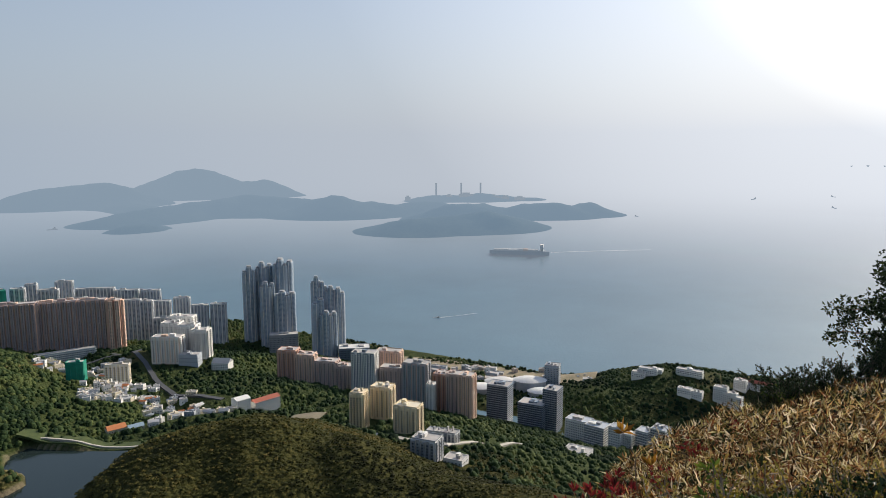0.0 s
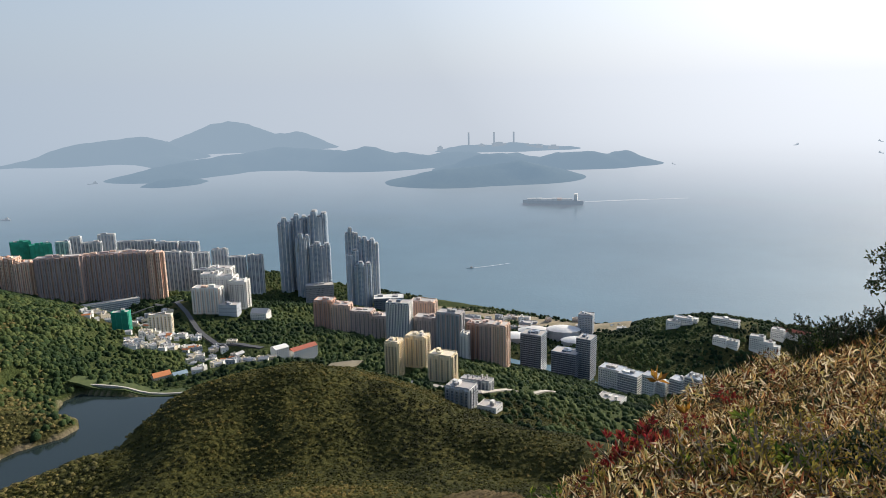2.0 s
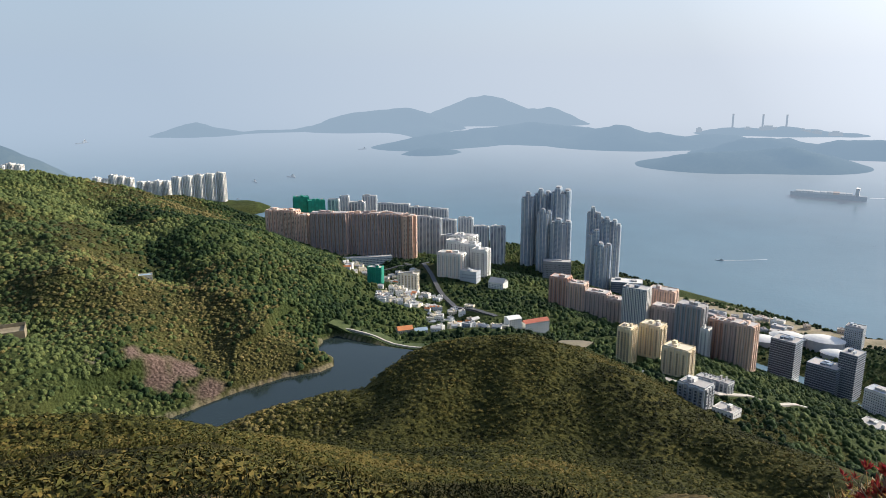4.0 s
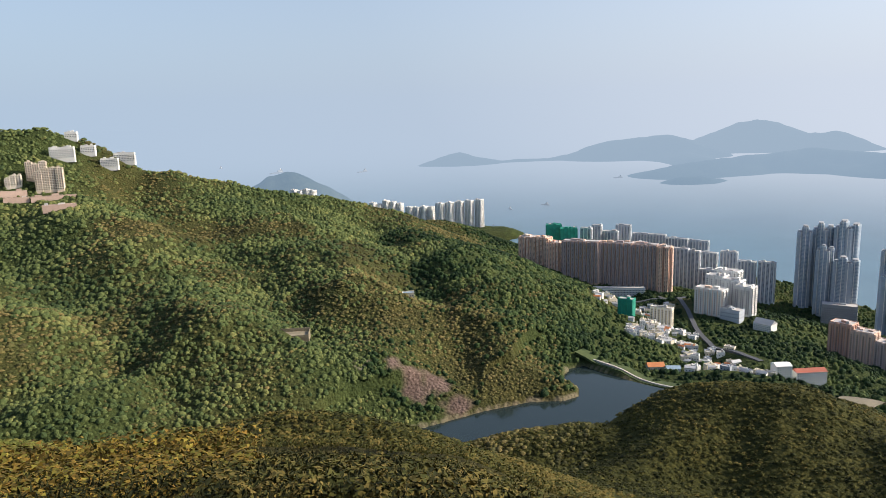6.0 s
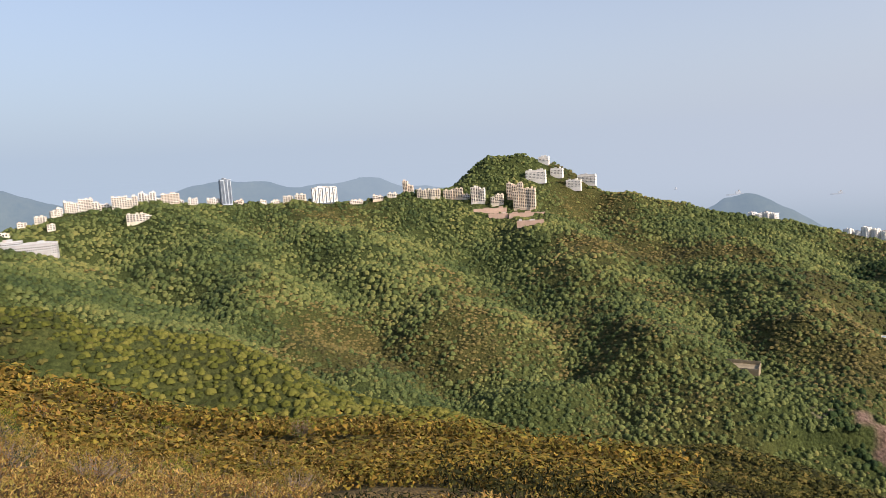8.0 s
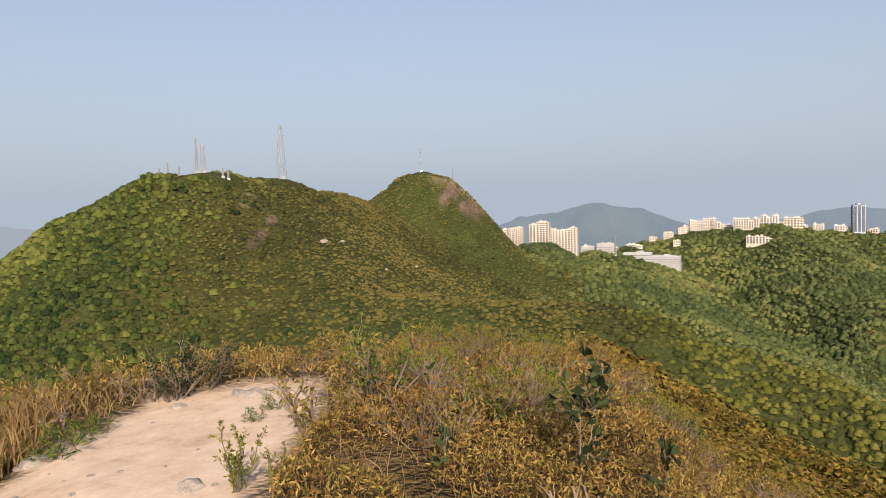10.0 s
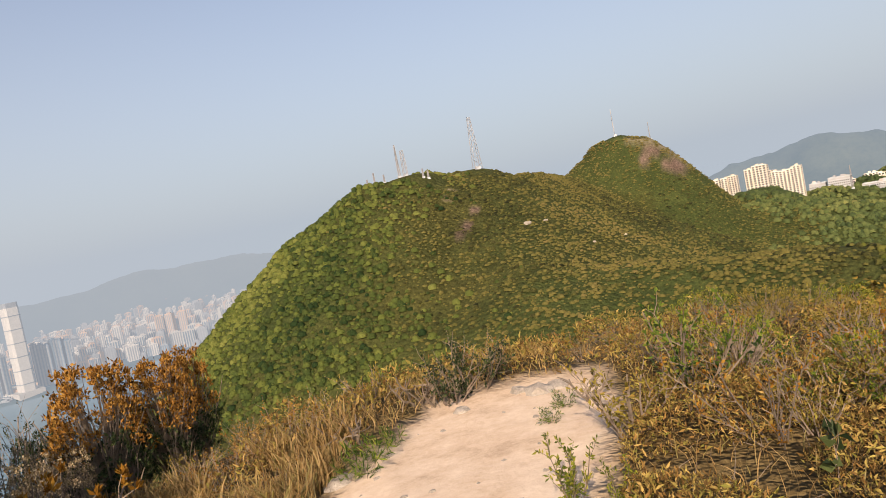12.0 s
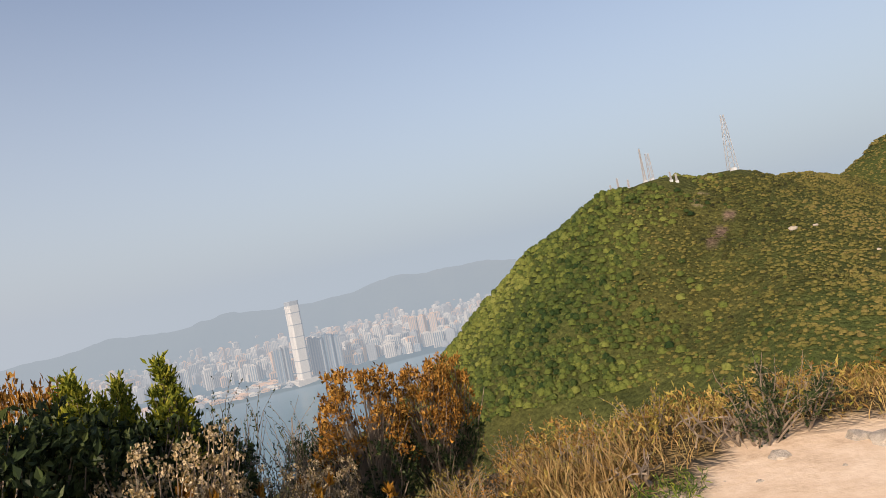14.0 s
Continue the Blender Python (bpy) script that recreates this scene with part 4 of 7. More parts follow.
def stepped(name, label, category, yaw, d, w, dep, top, wall, trim, turn=0.0, group="", seed=1, z=None, level=False):
    """Flats in stepped volumes: each with balcony slabs, dark recessed windows and its own height."""
    r = random.Random(seed * 31 + int(yaw * 10))
    g = ground(yaw, d) if z is None else z
    h = max(top - g, 5.0)
    base = thing(name, seat(yaw, d, turn, g), label, category, group)
    n = max(1, min(5, round(w / 11)))
    cut = [-w / 2 + w * i / n for i in range(n + 1)]
    high = [h * r.choice([1.0, 0.97, 0.93, 0.9] if level else [1.0, 1.0, 0.86, 0.72]) for i in range(n)]
    high[r.randrange(n)] = h
    for i in range(n):
        x0, x1, hh = cut[i] + 0.01, cut[i + 1] - 0.01, high[i]
        front = -dep / 2 - r.choice([0, 1.5, 3.0])
        wing = part("wing", Shell().box(x0, x1, front, dep / 2, -8, hh), wall, base)
        slabs, panes = Shell(), Shell()
        floors = max(1, int(hh / 3.2))
        m = max(1, int((x1 - x0) / 4.0))
        for k in range(floors):
            zz = k * hh / floors
            slabs.box(x0 + 0.3, x1 - 0.3, front - 1.3, front, zz - 0.2, zz + 0.7)
            for j in range(m):
                a = x0 + (j + 0.5) * (x1 - x0) / m
                b = (x1 - x0) / m * 0.29
                panes.quad((a - b, front - 0.05, zz + 0.75), (a + b, front - 0.05, zz + 0.75), (a + b, front - 0.05, zz + hh / floors - 0.5), (a - b, front - 0.05, zz + hh / floors - 0.5))
            for s, xx in ((1, x1 + 0.05), (-1, x0 - 0.05)):
                q = [(xx, -dep * 0.25, zz + 0.9), (xx, dep * 0.2, zz + 0.9), (xx, dep * 0.2, zz + hh / floors - 0.6), (xx, -dep * 0.25, zz + hh / floors - 0.6)]
                panes.quad(*(q if s > 0 else q[::-1]))
        part("balcony", slabs, trim, wing, kind="stuff")
        part("window", panes, GLASS, wing, kind="stuff")
        part("parapet", Shell().box(x0, x1, front, front + 0.4, hh, hh + 1.0), trim, wing)
        bx = r.uniform(x0, x1 - 4)
        part("roof_hut", Shell().box(bx, bx + 4, -2, 3, hh, hh + r.uniform(2.2, 4)), wall, wing)
    return base


for yaw, wd, t_el, b_el, d0, wall, label in ((74.37, 1.8, -2.67, -4.08, 1560, RIDGE_TAN, "tan apartment block with balcony grid on the wooded hill"), (75.12, 1.3, -2.19, -3.2, 1590, RIDGE_TAN, "tan stepped rear block on the wooded hill"),
                                             (78.14, 1.13, -2.32, -3.35, 1590, RIDGE_WALL, "white gridded apartment block on the wooded hill"), (83.86, 0.82, -1.44, -2.72, 1640, RIDGE_TAN, "slim tan apartment tower on the ridge"),
                                             (76.6, 1.0, -3.05, -3.6, 1580, RIDGE_IVORY, "low ivory flats beside the wooded hill"), (80.2, 1.6, -2.35, -2.9, 1640, RIDGE_TAN, "tan row of flats along the ridge"), (82.2, 1.9, -2.2, -2.7, 1640, RIDGE_IVORY, "ivory row of flats along the ridge")):
    d = on_line(yaw, d0, b_el)
    stepped("apartment_building", label, "apartment", yaw, d, radians(wd) * d, 16, EYE_Z + d * math.tan(radians(t_el)), wall, RIDGE_IVORY, -8, "hill apartments")
for yaw, wd, t_el, b_el, d0 in ((77.25, 2.72, -3.57, -4.3, 1545), (76.6, 1.6, -4.1, -4.78, 1525), (74.26, 2.93, -4.1, -4.8, 1520), (74.0, 2.2, -4.75, -5.45, 1500)):
    d = on_line(yaw, d0, b_el)
    block("retaining_wall", "pinkish concrete retaining terrace on the hill", "terrace", yaw, d, radians(wd) * d, 12, ground(yaw, d) + 7, RETAIN, 0, storey=6, pitch=9, wide=3, high=2.4, group="terraces", clutter=2)
RIDGE_WHITE = [(79.2, 1630, 18, 9), (85.2, 1650, 20, 8), (86.4, 1645, 24, 10), (88.2, 1640, 30, 8), (92.6, 1630, 24, 12), (93.6, 1630, 22, 14), (94.6, 1635, 20, 10),
               (95.6, 1635, 14, 8), (97.4, 1640, 18, 9), (99.3, 1640, 28, 12), (100.8, 1640, 20, 14), (102.4, 1630, 36, 24), (104.0, 1640, 34, 22), (105.6, 1620, 50, 26), (107.2, 1655, 34, 24), (108.2, 1660, 28, 34), (109.2, 1655, 26, 30),
               (110.2, 1640, 22, 18), (111.2, 1620, 20, 14), (112.4, 1590, 16, 9), (114.1, 1540, 22, 14), (115.4, 1480, 18, 9), (113.6, 1500, 20, 8), (110.6, 1560, 14, 12), (104.7, 1530, 48, 17), (103.2, 1690, 40, 14), (101.8, 1690, 18, 18)]
for yaw, d, w, h in RIDGE_WHITE:
    wall = [RIDGE_WALL, RIDGE_IVORY, RIDGE_IVORY, RIDGE_WALL, RIDGE_TAN][int(yaw * 10) % 5]
    stepped("house", "pale flats on the ridge road among trees", "house", yaw, d, w, 14, ground(yaw, d) + h * 0.85, wall, RIDGE_WALL, (yaw * 37) % 30 - 15, "ridge houses")
block("apartment_building", "dark glass framed block on the ridge", "apartment", 90.70, 1630, 56, 18, 452, SLATE, 0, WHITE, 7, 1.4)
block("residential_tower", "slim dark glass tower on the ridge", "tower", 98.32, 1630, 22, 16, 485, BLUE_GREY, 15, SLATE, 3, 1.2)
for yaw, wd, t_el, b_el in ((73.37, 1.61, -1.27, -1.97), (71.67, 0.97, -1.23, -1.70), (70.37, 1.19, -2.24, -2.79), (69.32, 1.44, -1.86, -2.45), (72.66, 0.82, -0.22, -0.57)):
    d = on_line(yaw, 1690, b_el)
    block("house", "white villa near the hilltop", "house", yaw, d, radians(wd) * d, 12, max(EYE_Z + d * math.tan(radians(t_el)), ground(yaw, d) + 7), RIDGE_WALL, -14, bands=True, storey=3.6, group="hilltop villas", clutter=3)
for yaw, wd, t_el, b_el, d0 in ((124.68, 0.47, -1.56, -2.27, 1390), (124.13, 0.48, -1.53, -2.32, 1390), (123.51, 0.48, -1.50, -2.38, 1390), (122.91, 0.56, -1.42, -2.43, 1390), (121.25, 1.55, -1.02, -2.98, 1320), (119.49, 2.46, -1.53, -3.40, 1310), (121.10, 1.70, -2.60, -3.75, 1260)):
    d = on_line(yaw, d0, b_el)
    stepped("apartment_building", "ivory apartment block below the rocky peak", "apartment", yaw, d, radians(wd) * d, 16, EYE_Z + d * math.tan(radians(t_el)), RIDGE_IVORY, RIDGE_WALL, -12, "peak apartments", level=True)
for k, (yaw, d, w, h) in enumerate(((113.6, 1390, 52, 10), (112.2, 1380, 70, 16), (111.4, 1385, 50, 22), (116.0, 1420, 34, 20), (117.4, 1430, 26, 16))):
    block("terminal_building", "grey galleria deck with open parking levels", "mall", yaw, d, w, 22, ground(yaw, d) + h, GREY, -10, HAZE_GREY, bands=True, storey=4, group="gallerias", clutter=3)

# ---- masts ----
def mast(label, yaw, d, h, foot, head, legs=4):
    g = ground(yaw, d)
    base = thing("radio_mast", seat(yaw, d, 20, g), label, "mast", "masts")
    corners = [(math.cos(k * math.tau / legs + 0.8), math.sin(k * math.tau / legs + 0.8)) for k in range(legs)]
    for x, y in corners:
        leg = Shell()
        t = 0.22
        n = len(leg.v)
        for z, r in ((-2, foot), (h, head)):
            leg.v += [(x * r - t, y * r - t, z), (x * r + t, y * r - t, z), (x * r + t, y * r + t, z), (x * r - t, y * r + t, z)]
        leg.f += [(n + i, n + (i + 1) % 4, n + 4 + (i + 1) % 4, n + 4 + i) for i in range(4)] + [(n + 7, n + 6, n + 5, n + 4)]
        part("leg", leg, METAL, base)
    lat = Shell()
    steps = max(4, int(h / 5))
    for j in range(steps):
        z0, z1 = h * j / steps, h * (j + 1) / steps
        r0, r1 = foot + (head - foot) * j / steps, foot + (head - foot) * (j + 1) / steps
        for a, b in zip(corners, corners[1:] + corners[:1]):
            p, q = (a[0] * r0, a[1] * r0, z0), (b[0] * r1, b[1] * r1, z1)
            lat.quad((p[0], p[1], p[2] - 0.2), (q[0], q[1], q[2] - 0.2), (q[0], q[1], q[2] + 0.2), (p[0], p[1], p[2] + 0.2))
    part("lattice", lat, METAL, base, kind="stuff")
    hs = min(3.0, 1.0 + h * 0.03)
    part("hut", Shell().box(-hs, hs, -hs, hs * 0.7, -3, hs * 0.8), HAZE_GREY, base)
    return base


mast("tall red and grey lattice radio mast on the hill", 142.1, 700, 52, 5.5, 1.6)
mast("stout lattice mast with dishes on the hill", 148.0, 640, 24, 2.6, 1.6)
mast("slim lattice mast on the hill", 148.5, 636, 30, 1.4, 0.4)
mast("thin pole mast on the rocky peak", 130.9, 1000, 36, 0.6, 0.2, 3)
mast("thin pole mast behind the rocky peak", 128.3, 1010, 24, 0.5, 0.2, 3)
for yaw, h in ((151.2, 9), (150.6, 12), (149.8, 8), (146.6, 8), (146.2, 7)):
    mast("short radio mast on the hill", yaw, 632, h, 0.8, 0.5)
mast("lattice mast beside the ridge houses", 115.3, 1350, 40, 2.0, 0.5)

# ---- the city across the harbour ----
rnd = random.Random(9)
icc_p = seat(178.3, 4150, 20, 4)
tall = thing("skyscraper", icc_p, "very tall pale glass skyscraper by the harbour", "skyscraper")
W = 36
loop = [(-W, -W * 0.7), (-W * 0.7, -W), (W * 0.7, -W), (W, -W * 0.7), (W, W * 0.7), (W * 0.7, W), (-W * 0.7, W), (-W, W * 0.7)]
part("shaft", Shell().prism(loop, -10, 455), HAZE_WHITE, tall)
part("crown", Shell().prism([(x * 0.96, y * 0.96) for x, y in loop], 455, 480), HAZE_GREY, tall)
lines = Shell()
for j in (60, 130, 200, 270, 340, 410):
    lines.prism([(x * 1.015, y * 1.015) for x, y in loop], j, j + 5)
part("mechanical_band", lines, HAZE_GREY, tall, kind="stuff")
part("podium", Shell().box(-62, 62, -58, 58, -10, 24), HAZE_GREY, tall)


# far renders for city, chimneys and ships, with haze painted in as emission
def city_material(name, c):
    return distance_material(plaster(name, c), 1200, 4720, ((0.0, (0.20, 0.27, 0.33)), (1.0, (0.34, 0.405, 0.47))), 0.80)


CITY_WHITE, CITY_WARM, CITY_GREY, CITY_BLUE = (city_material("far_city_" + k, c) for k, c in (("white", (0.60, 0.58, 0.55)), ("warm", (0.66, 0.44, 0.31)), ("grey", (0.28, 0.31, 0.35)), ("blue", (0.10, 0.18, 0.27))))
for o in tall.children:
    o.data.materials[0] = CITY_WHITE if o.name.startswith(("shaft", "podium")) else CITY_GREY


def city_boxes(body, strips, w, dep, h, at=None):
    """A high-rise with a stepped head and window strips; at: its place in a joined quarter."""
    m = at or Matrix.Identity(4)
    a, b = Shell(), Shell()
    a.box(-w / 2, w / 2, -dep / 2, dep / 2, -8, h).box(-w / 4, w / 4, -dep / 4, dep / 4, h, h + 7)
    n = max(2, int(w / 12))
    for i in range(n):
        x = -w / 2 + (i + 0.5) * w / n
        b.box(x - w / n * 0.25, x + w / n * 0.25, -dep / 2 - 1.5, -dep / 2 + 0.5, 6, h - 4)
    for src, dst in ((a, body), (b, strips)):
        k = len(dst.v)
        dst.v += [tuple(m @ Vector(v)) for v in src.v]
        dst.f += [tuple(i + k for i in f) for f in src.f]


def city_block(yaw, d, w, dep, h, wall, group):
    base = thing("city_tower", seat(yaw, d, rnd.uniform(-30, 30), 4), "pale hazy high-rise block across the harbour", "high-rise", group)
    body, strips = Shell(), Shell()
    city_boxes(body, strips, w, dep, h)
    part("wall", body, wall, base)
    part("window_strip", strips, CITY_GREY if wall is not CITY_GREY else CITY_BLUE, base, kind="stuff")


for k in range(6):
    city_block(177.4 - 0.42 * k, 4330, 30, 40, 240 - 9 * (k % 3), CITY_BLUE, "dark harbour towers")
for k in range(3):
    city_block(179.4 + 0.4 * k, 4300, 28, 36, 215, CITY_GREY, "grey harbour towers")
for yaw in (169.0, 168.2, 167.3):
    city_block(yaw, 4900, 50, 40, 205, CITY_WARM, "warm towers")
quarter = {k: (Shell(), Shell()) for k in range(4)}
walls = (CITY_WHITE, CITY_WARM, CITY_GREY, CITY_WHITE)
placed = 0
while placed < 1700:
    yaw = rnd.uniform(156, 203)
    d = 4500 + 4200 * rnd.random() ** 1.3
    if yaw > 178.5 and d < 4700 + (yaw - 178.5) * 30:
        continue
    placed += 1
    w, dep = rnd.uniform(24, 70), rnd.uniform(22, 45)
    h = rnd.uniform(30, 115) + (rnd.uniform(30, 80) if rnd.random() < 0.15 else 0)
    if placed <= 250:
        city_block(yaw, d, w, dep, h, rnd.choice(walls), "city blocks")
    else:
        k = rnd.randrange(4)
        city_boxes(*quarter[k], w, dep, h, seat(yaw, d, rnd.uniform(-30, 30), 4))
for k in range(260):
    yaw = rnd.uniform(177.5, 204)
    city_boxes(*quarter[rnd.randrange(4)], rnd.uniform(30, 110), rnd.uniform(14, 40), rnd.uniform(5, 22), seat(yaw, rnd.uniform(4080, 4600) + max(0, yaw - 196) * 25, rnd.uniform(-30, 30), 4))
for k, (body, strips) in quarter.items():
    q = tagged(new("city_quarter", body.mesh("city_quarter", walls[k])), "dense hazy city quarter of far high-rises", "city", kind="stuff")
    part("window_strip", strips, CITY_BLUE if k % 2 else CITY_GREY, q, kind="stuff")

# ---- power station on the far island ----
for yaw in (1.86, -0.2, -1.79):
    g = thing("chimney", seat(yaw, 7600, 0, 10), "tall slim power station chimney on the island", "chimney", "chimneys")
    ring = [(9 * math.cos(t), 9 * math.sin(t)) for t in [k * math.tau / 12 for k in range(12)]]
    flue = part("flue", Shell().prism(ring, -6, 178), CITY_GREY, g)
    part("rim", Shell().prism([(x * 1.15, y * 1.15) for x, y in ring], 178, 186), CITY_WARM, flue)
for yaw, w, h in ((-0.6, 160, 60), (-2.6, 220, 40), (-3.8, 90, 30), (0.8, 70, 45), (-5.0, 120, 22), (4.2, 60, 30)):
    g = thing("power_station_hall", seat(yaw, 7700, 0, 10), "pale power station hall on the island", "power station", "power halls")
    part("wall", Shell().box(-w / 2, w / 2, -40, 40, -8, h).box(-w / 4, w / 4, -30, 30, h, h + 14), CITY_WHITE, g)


# ---- ships ----
def ship(name, label, yaw, d, length, heading, laden=False, wake=0.0):
    base = thing(name, seat(yaw, d, heading, 0), label, "ship")
    L, B, H = length / 2, length * 0.075, length * 0.06
    loop = [(-L, -B * 0.8), (-L * 0.95, -B), (L * 0.75, -B), (L, 0), (L * 0.75, B), (-L * 0.95, B), (-L, B * 0.8)]
    part("hull", Shell().prism(loop, -2, H), CITY_GREY, base)
    if laden:
        cargo = random.Random(3)
        for i in range(9):
            x = -L * 0.62 + i * L * 0.165
            part("cargo_block", Shell().box(x, x + L * 0.15, -B * 0.95, B * 0.95, H, H + L * 0.05 * cargo.uniform(0.8, 1.6)), cargo.choice([CITY_WARM, CITY_WHITE, CITY_BLUE, CITY_WHITE]), base)
        part("bridge", Shell().box(-L * 0.8, -L * 0.7, -B, B, H, H + L * 0.22), WHITE, base)
    else:
        part("cabin", Shell().box(-L * 0.7, -L * 0.1, -B * 0.7, B * 0.7, H, H + length * 0.12), CITY_WHITE, base)
        part("funnel", Shell().box(-L * 0.55, -L * 0.4, -B * 0.3, B * 0.3, H, H + length * 0.2), GREY, base)
    return base


ship("container_ship", "long grey laden container ship under way", -5.0, 3483, 300, 180 - 4, True)
ship("ferry", "small white ferry on the sea", 1.9, 2085, 24, 175)
for yaw, el, ln in ((30.8, -5.2, 70), (-22.8, -3.4, 90), (-28.0, -3.1, 80), (-28.1, -3.9, 70), (-14.3, -4.9, 40), (58.3, -4.0, 170), (51.5, -4.2, 120), (36.6, -7.3, 60), (39.4, -7.6, 50), (62.5, -3.4, 110), (40.8, -8.9, 20)):
    ship("cargo_ship", "small grey cargo ship in the haze", yaw, EYE_Z / math.tan(radians(-el)), ln, (yaw * 53) % 360)
FOAM = plaster("foam", (0.62, 0.66, 0.68))


def ribbon(name, label, points, width, mat, lift, category, kind="structure", on_land=True):
    """A strip that follows the ground or the sea."""
    xy = [Vector((*polar(a, d), 0)) for a, d in points]
    path = []
    for p, q in zip(xy, xy[1:]):
        n = max(2, int((q - p).length / 12))
        path += [p.lerp(q, i / n) for i in range(n)]
    path.append(xy[-1])
    sh = Shell()
    rows = []
    for i, p in enumerate(path):
        t = (path[min(i + 1, len(path) - 1)] - path[max(i - 1, 0)]).normalized()
        s = Vector((-t.y, t.x, 0)) * width / 2
        row = []
        for q in (p - s, p + s):
            z = float(land(np.array([q.x]), np.array([q.y]))[0]) if on_land else 0.0
            k = float(shrink(np.array([q.length]))[0])
            row.append((q.x * k, q.y * k, EYE_Z + (z - EYE_Z) * k + lift))
        m = max(r[2] for r in row) if on_land else None
        rows.append([(r[0], r[1], m if on_land else r[2]) for r in row])
    for a, b in zip(rows, rows[1:]):
        sh.quad(a[0], b[0], b[1], a[1])
        if on_land:
            for i in (0, 1):
                sh.quad(a[i], b[i], (b[i][0], b[i][1], b[i][2] - 3), (a[i][0], a[i][1], a[i][2] - 3))
    ob = new(name, sh.mesh(name, mat))
    return tagged(ob, label, category, kind=kind)


ribbon("wake", "thin white wake behind the container ship", [(-7.6, 3560), (-11, 3640), (-15.5, 3760)], 16, FOAM, 0.3, "wake", on_land=False)
ribbon("wake", "short white wake behind the ferry", [(1.6, 2088), (0.3, 2110), (-1.5, 2150)], 3, FOAM, 0.3, "wake", on_land=False)
ribbon("road", "grey asphalt road climbing through the village", [(27.5, 1500), (26.0, 1400), (25.2, 1300), (24.6, 1200), (23.2, 1090), (21.2, 1040), (19.6, 1010)], 8, ROAD, 1.2, "road")
ribbon("road", "grey asphalt road below the orange slabs", [(35, 1500), (31, 1460), (28, 1450), (26, 1420), (23.5, 1440), (19.5, 1560), (17.2, 1640)], 10, ROAD, 1.2, "road")
ribbon("road", "grey asphalt road curving to the shore towers", [(19.2, 1560), (18.0, 1640), (17.0, 1660), (16.6, 1720)], 12, PAVED, 1.2, "road")
ribbon("road", "pale road through the wood below the spur", [(14, 800), (10, 790), (7, 770), (4, 720), (1, 690), (-1, 730), (-3.5, 800), (-5.5, 860)], 7, PAVED, 1.2, "road")
TURF = speckled("dam_turf", (0.035, 0.055, 0.014), (0.085, 0.105, 0.028), 0.15, 0.95, fine=8)
ribbon("dam", "grassy dam wall across the end of the reservoir", [(33.8, 912), (31.5, 888), (28.5, 858), (25.4, 838)], 20, TURF, 0.9, "dam")
ribbon("dam_path", "thin pale path along the dam top", [(33.6, 906), (31.5, 882), (28.5, 852), (25.6, 832)], 2.5, PAVED, 2.2, "path")
ribbon("waterfront", "pale sandy waterfront of reclaimed ground", [(7, 1640), (2.5, 1610), (-3, 1540), (-8, 1490), (-11.5, 1480)], 60, speckled("dry_turf", (0.20, 0.17, 0.09), (0.42, 0.34, 0.22), 0.03, 0.95), 0.6, "waterfront")
DRY = speckled("dry_lot", (0.16, 0.13, 0.08), (0.30, 0.25, 0.16), 0.05, 0.95, fine=8)
ribbon("yard", "dry earth yard under the spur", [(14.4, 738), (11.6, 720)], 22, DRY, 1.3, "yard")
for k in range(3):
    ribbon("parking_strip", "pale concrete parking strip in the yard", [(14.6, 732 + 9 * k), (12.2, 716 + 9 * k)], 4.5, PAVED, 1.6, "parking")
rnd = random.Random(31)
for k in range(34):
    yaw, d = rnd.uniform(-11, 6), rnd.uniform(1440, 1560)
    block("waterfront_shed", "low pale shed on the waterfront", "shed", yaw, d, rnd.uniform(10, 34), rnd.uniform(8, 18), ground(yaw, d) + rnd.uniform(4, 11), rnd.choice([WHITE, GREY, HAZE_GREY, HAZE_WARM]), rnd.uniform(-30, 30), group="waterfront sheds", clutter=1)
pit = thing("service_basin", seat(58.3, 838, -8, None), "sunken concrete service basin on the hillside", "basin")
for x0, x1, y0, y1, hh in ((-24, 24, -11, -10.4, 1.5), (-24, 24, 10.4, 11, 4.5), (-24, -23.4, -10.4, 10.4, 3), (23.4, 24, -10.4, 10.4, 3)):
    part("wall", Shell().box(x0, x1, y0, y1, -8, hh), DRY, pit)
part("bed", Shell().box(-23.4, 23.4, -10.4, 10.4, -8, 0.3), DRY, pit)
block("shed", "small teal-roofed building in a clearing", "shed", 48.2, 1010, 18, 12, ground(48.2, 1010) + 6, CREAM, 0, roof_mat=HAZE_BLUE, clutter=0)

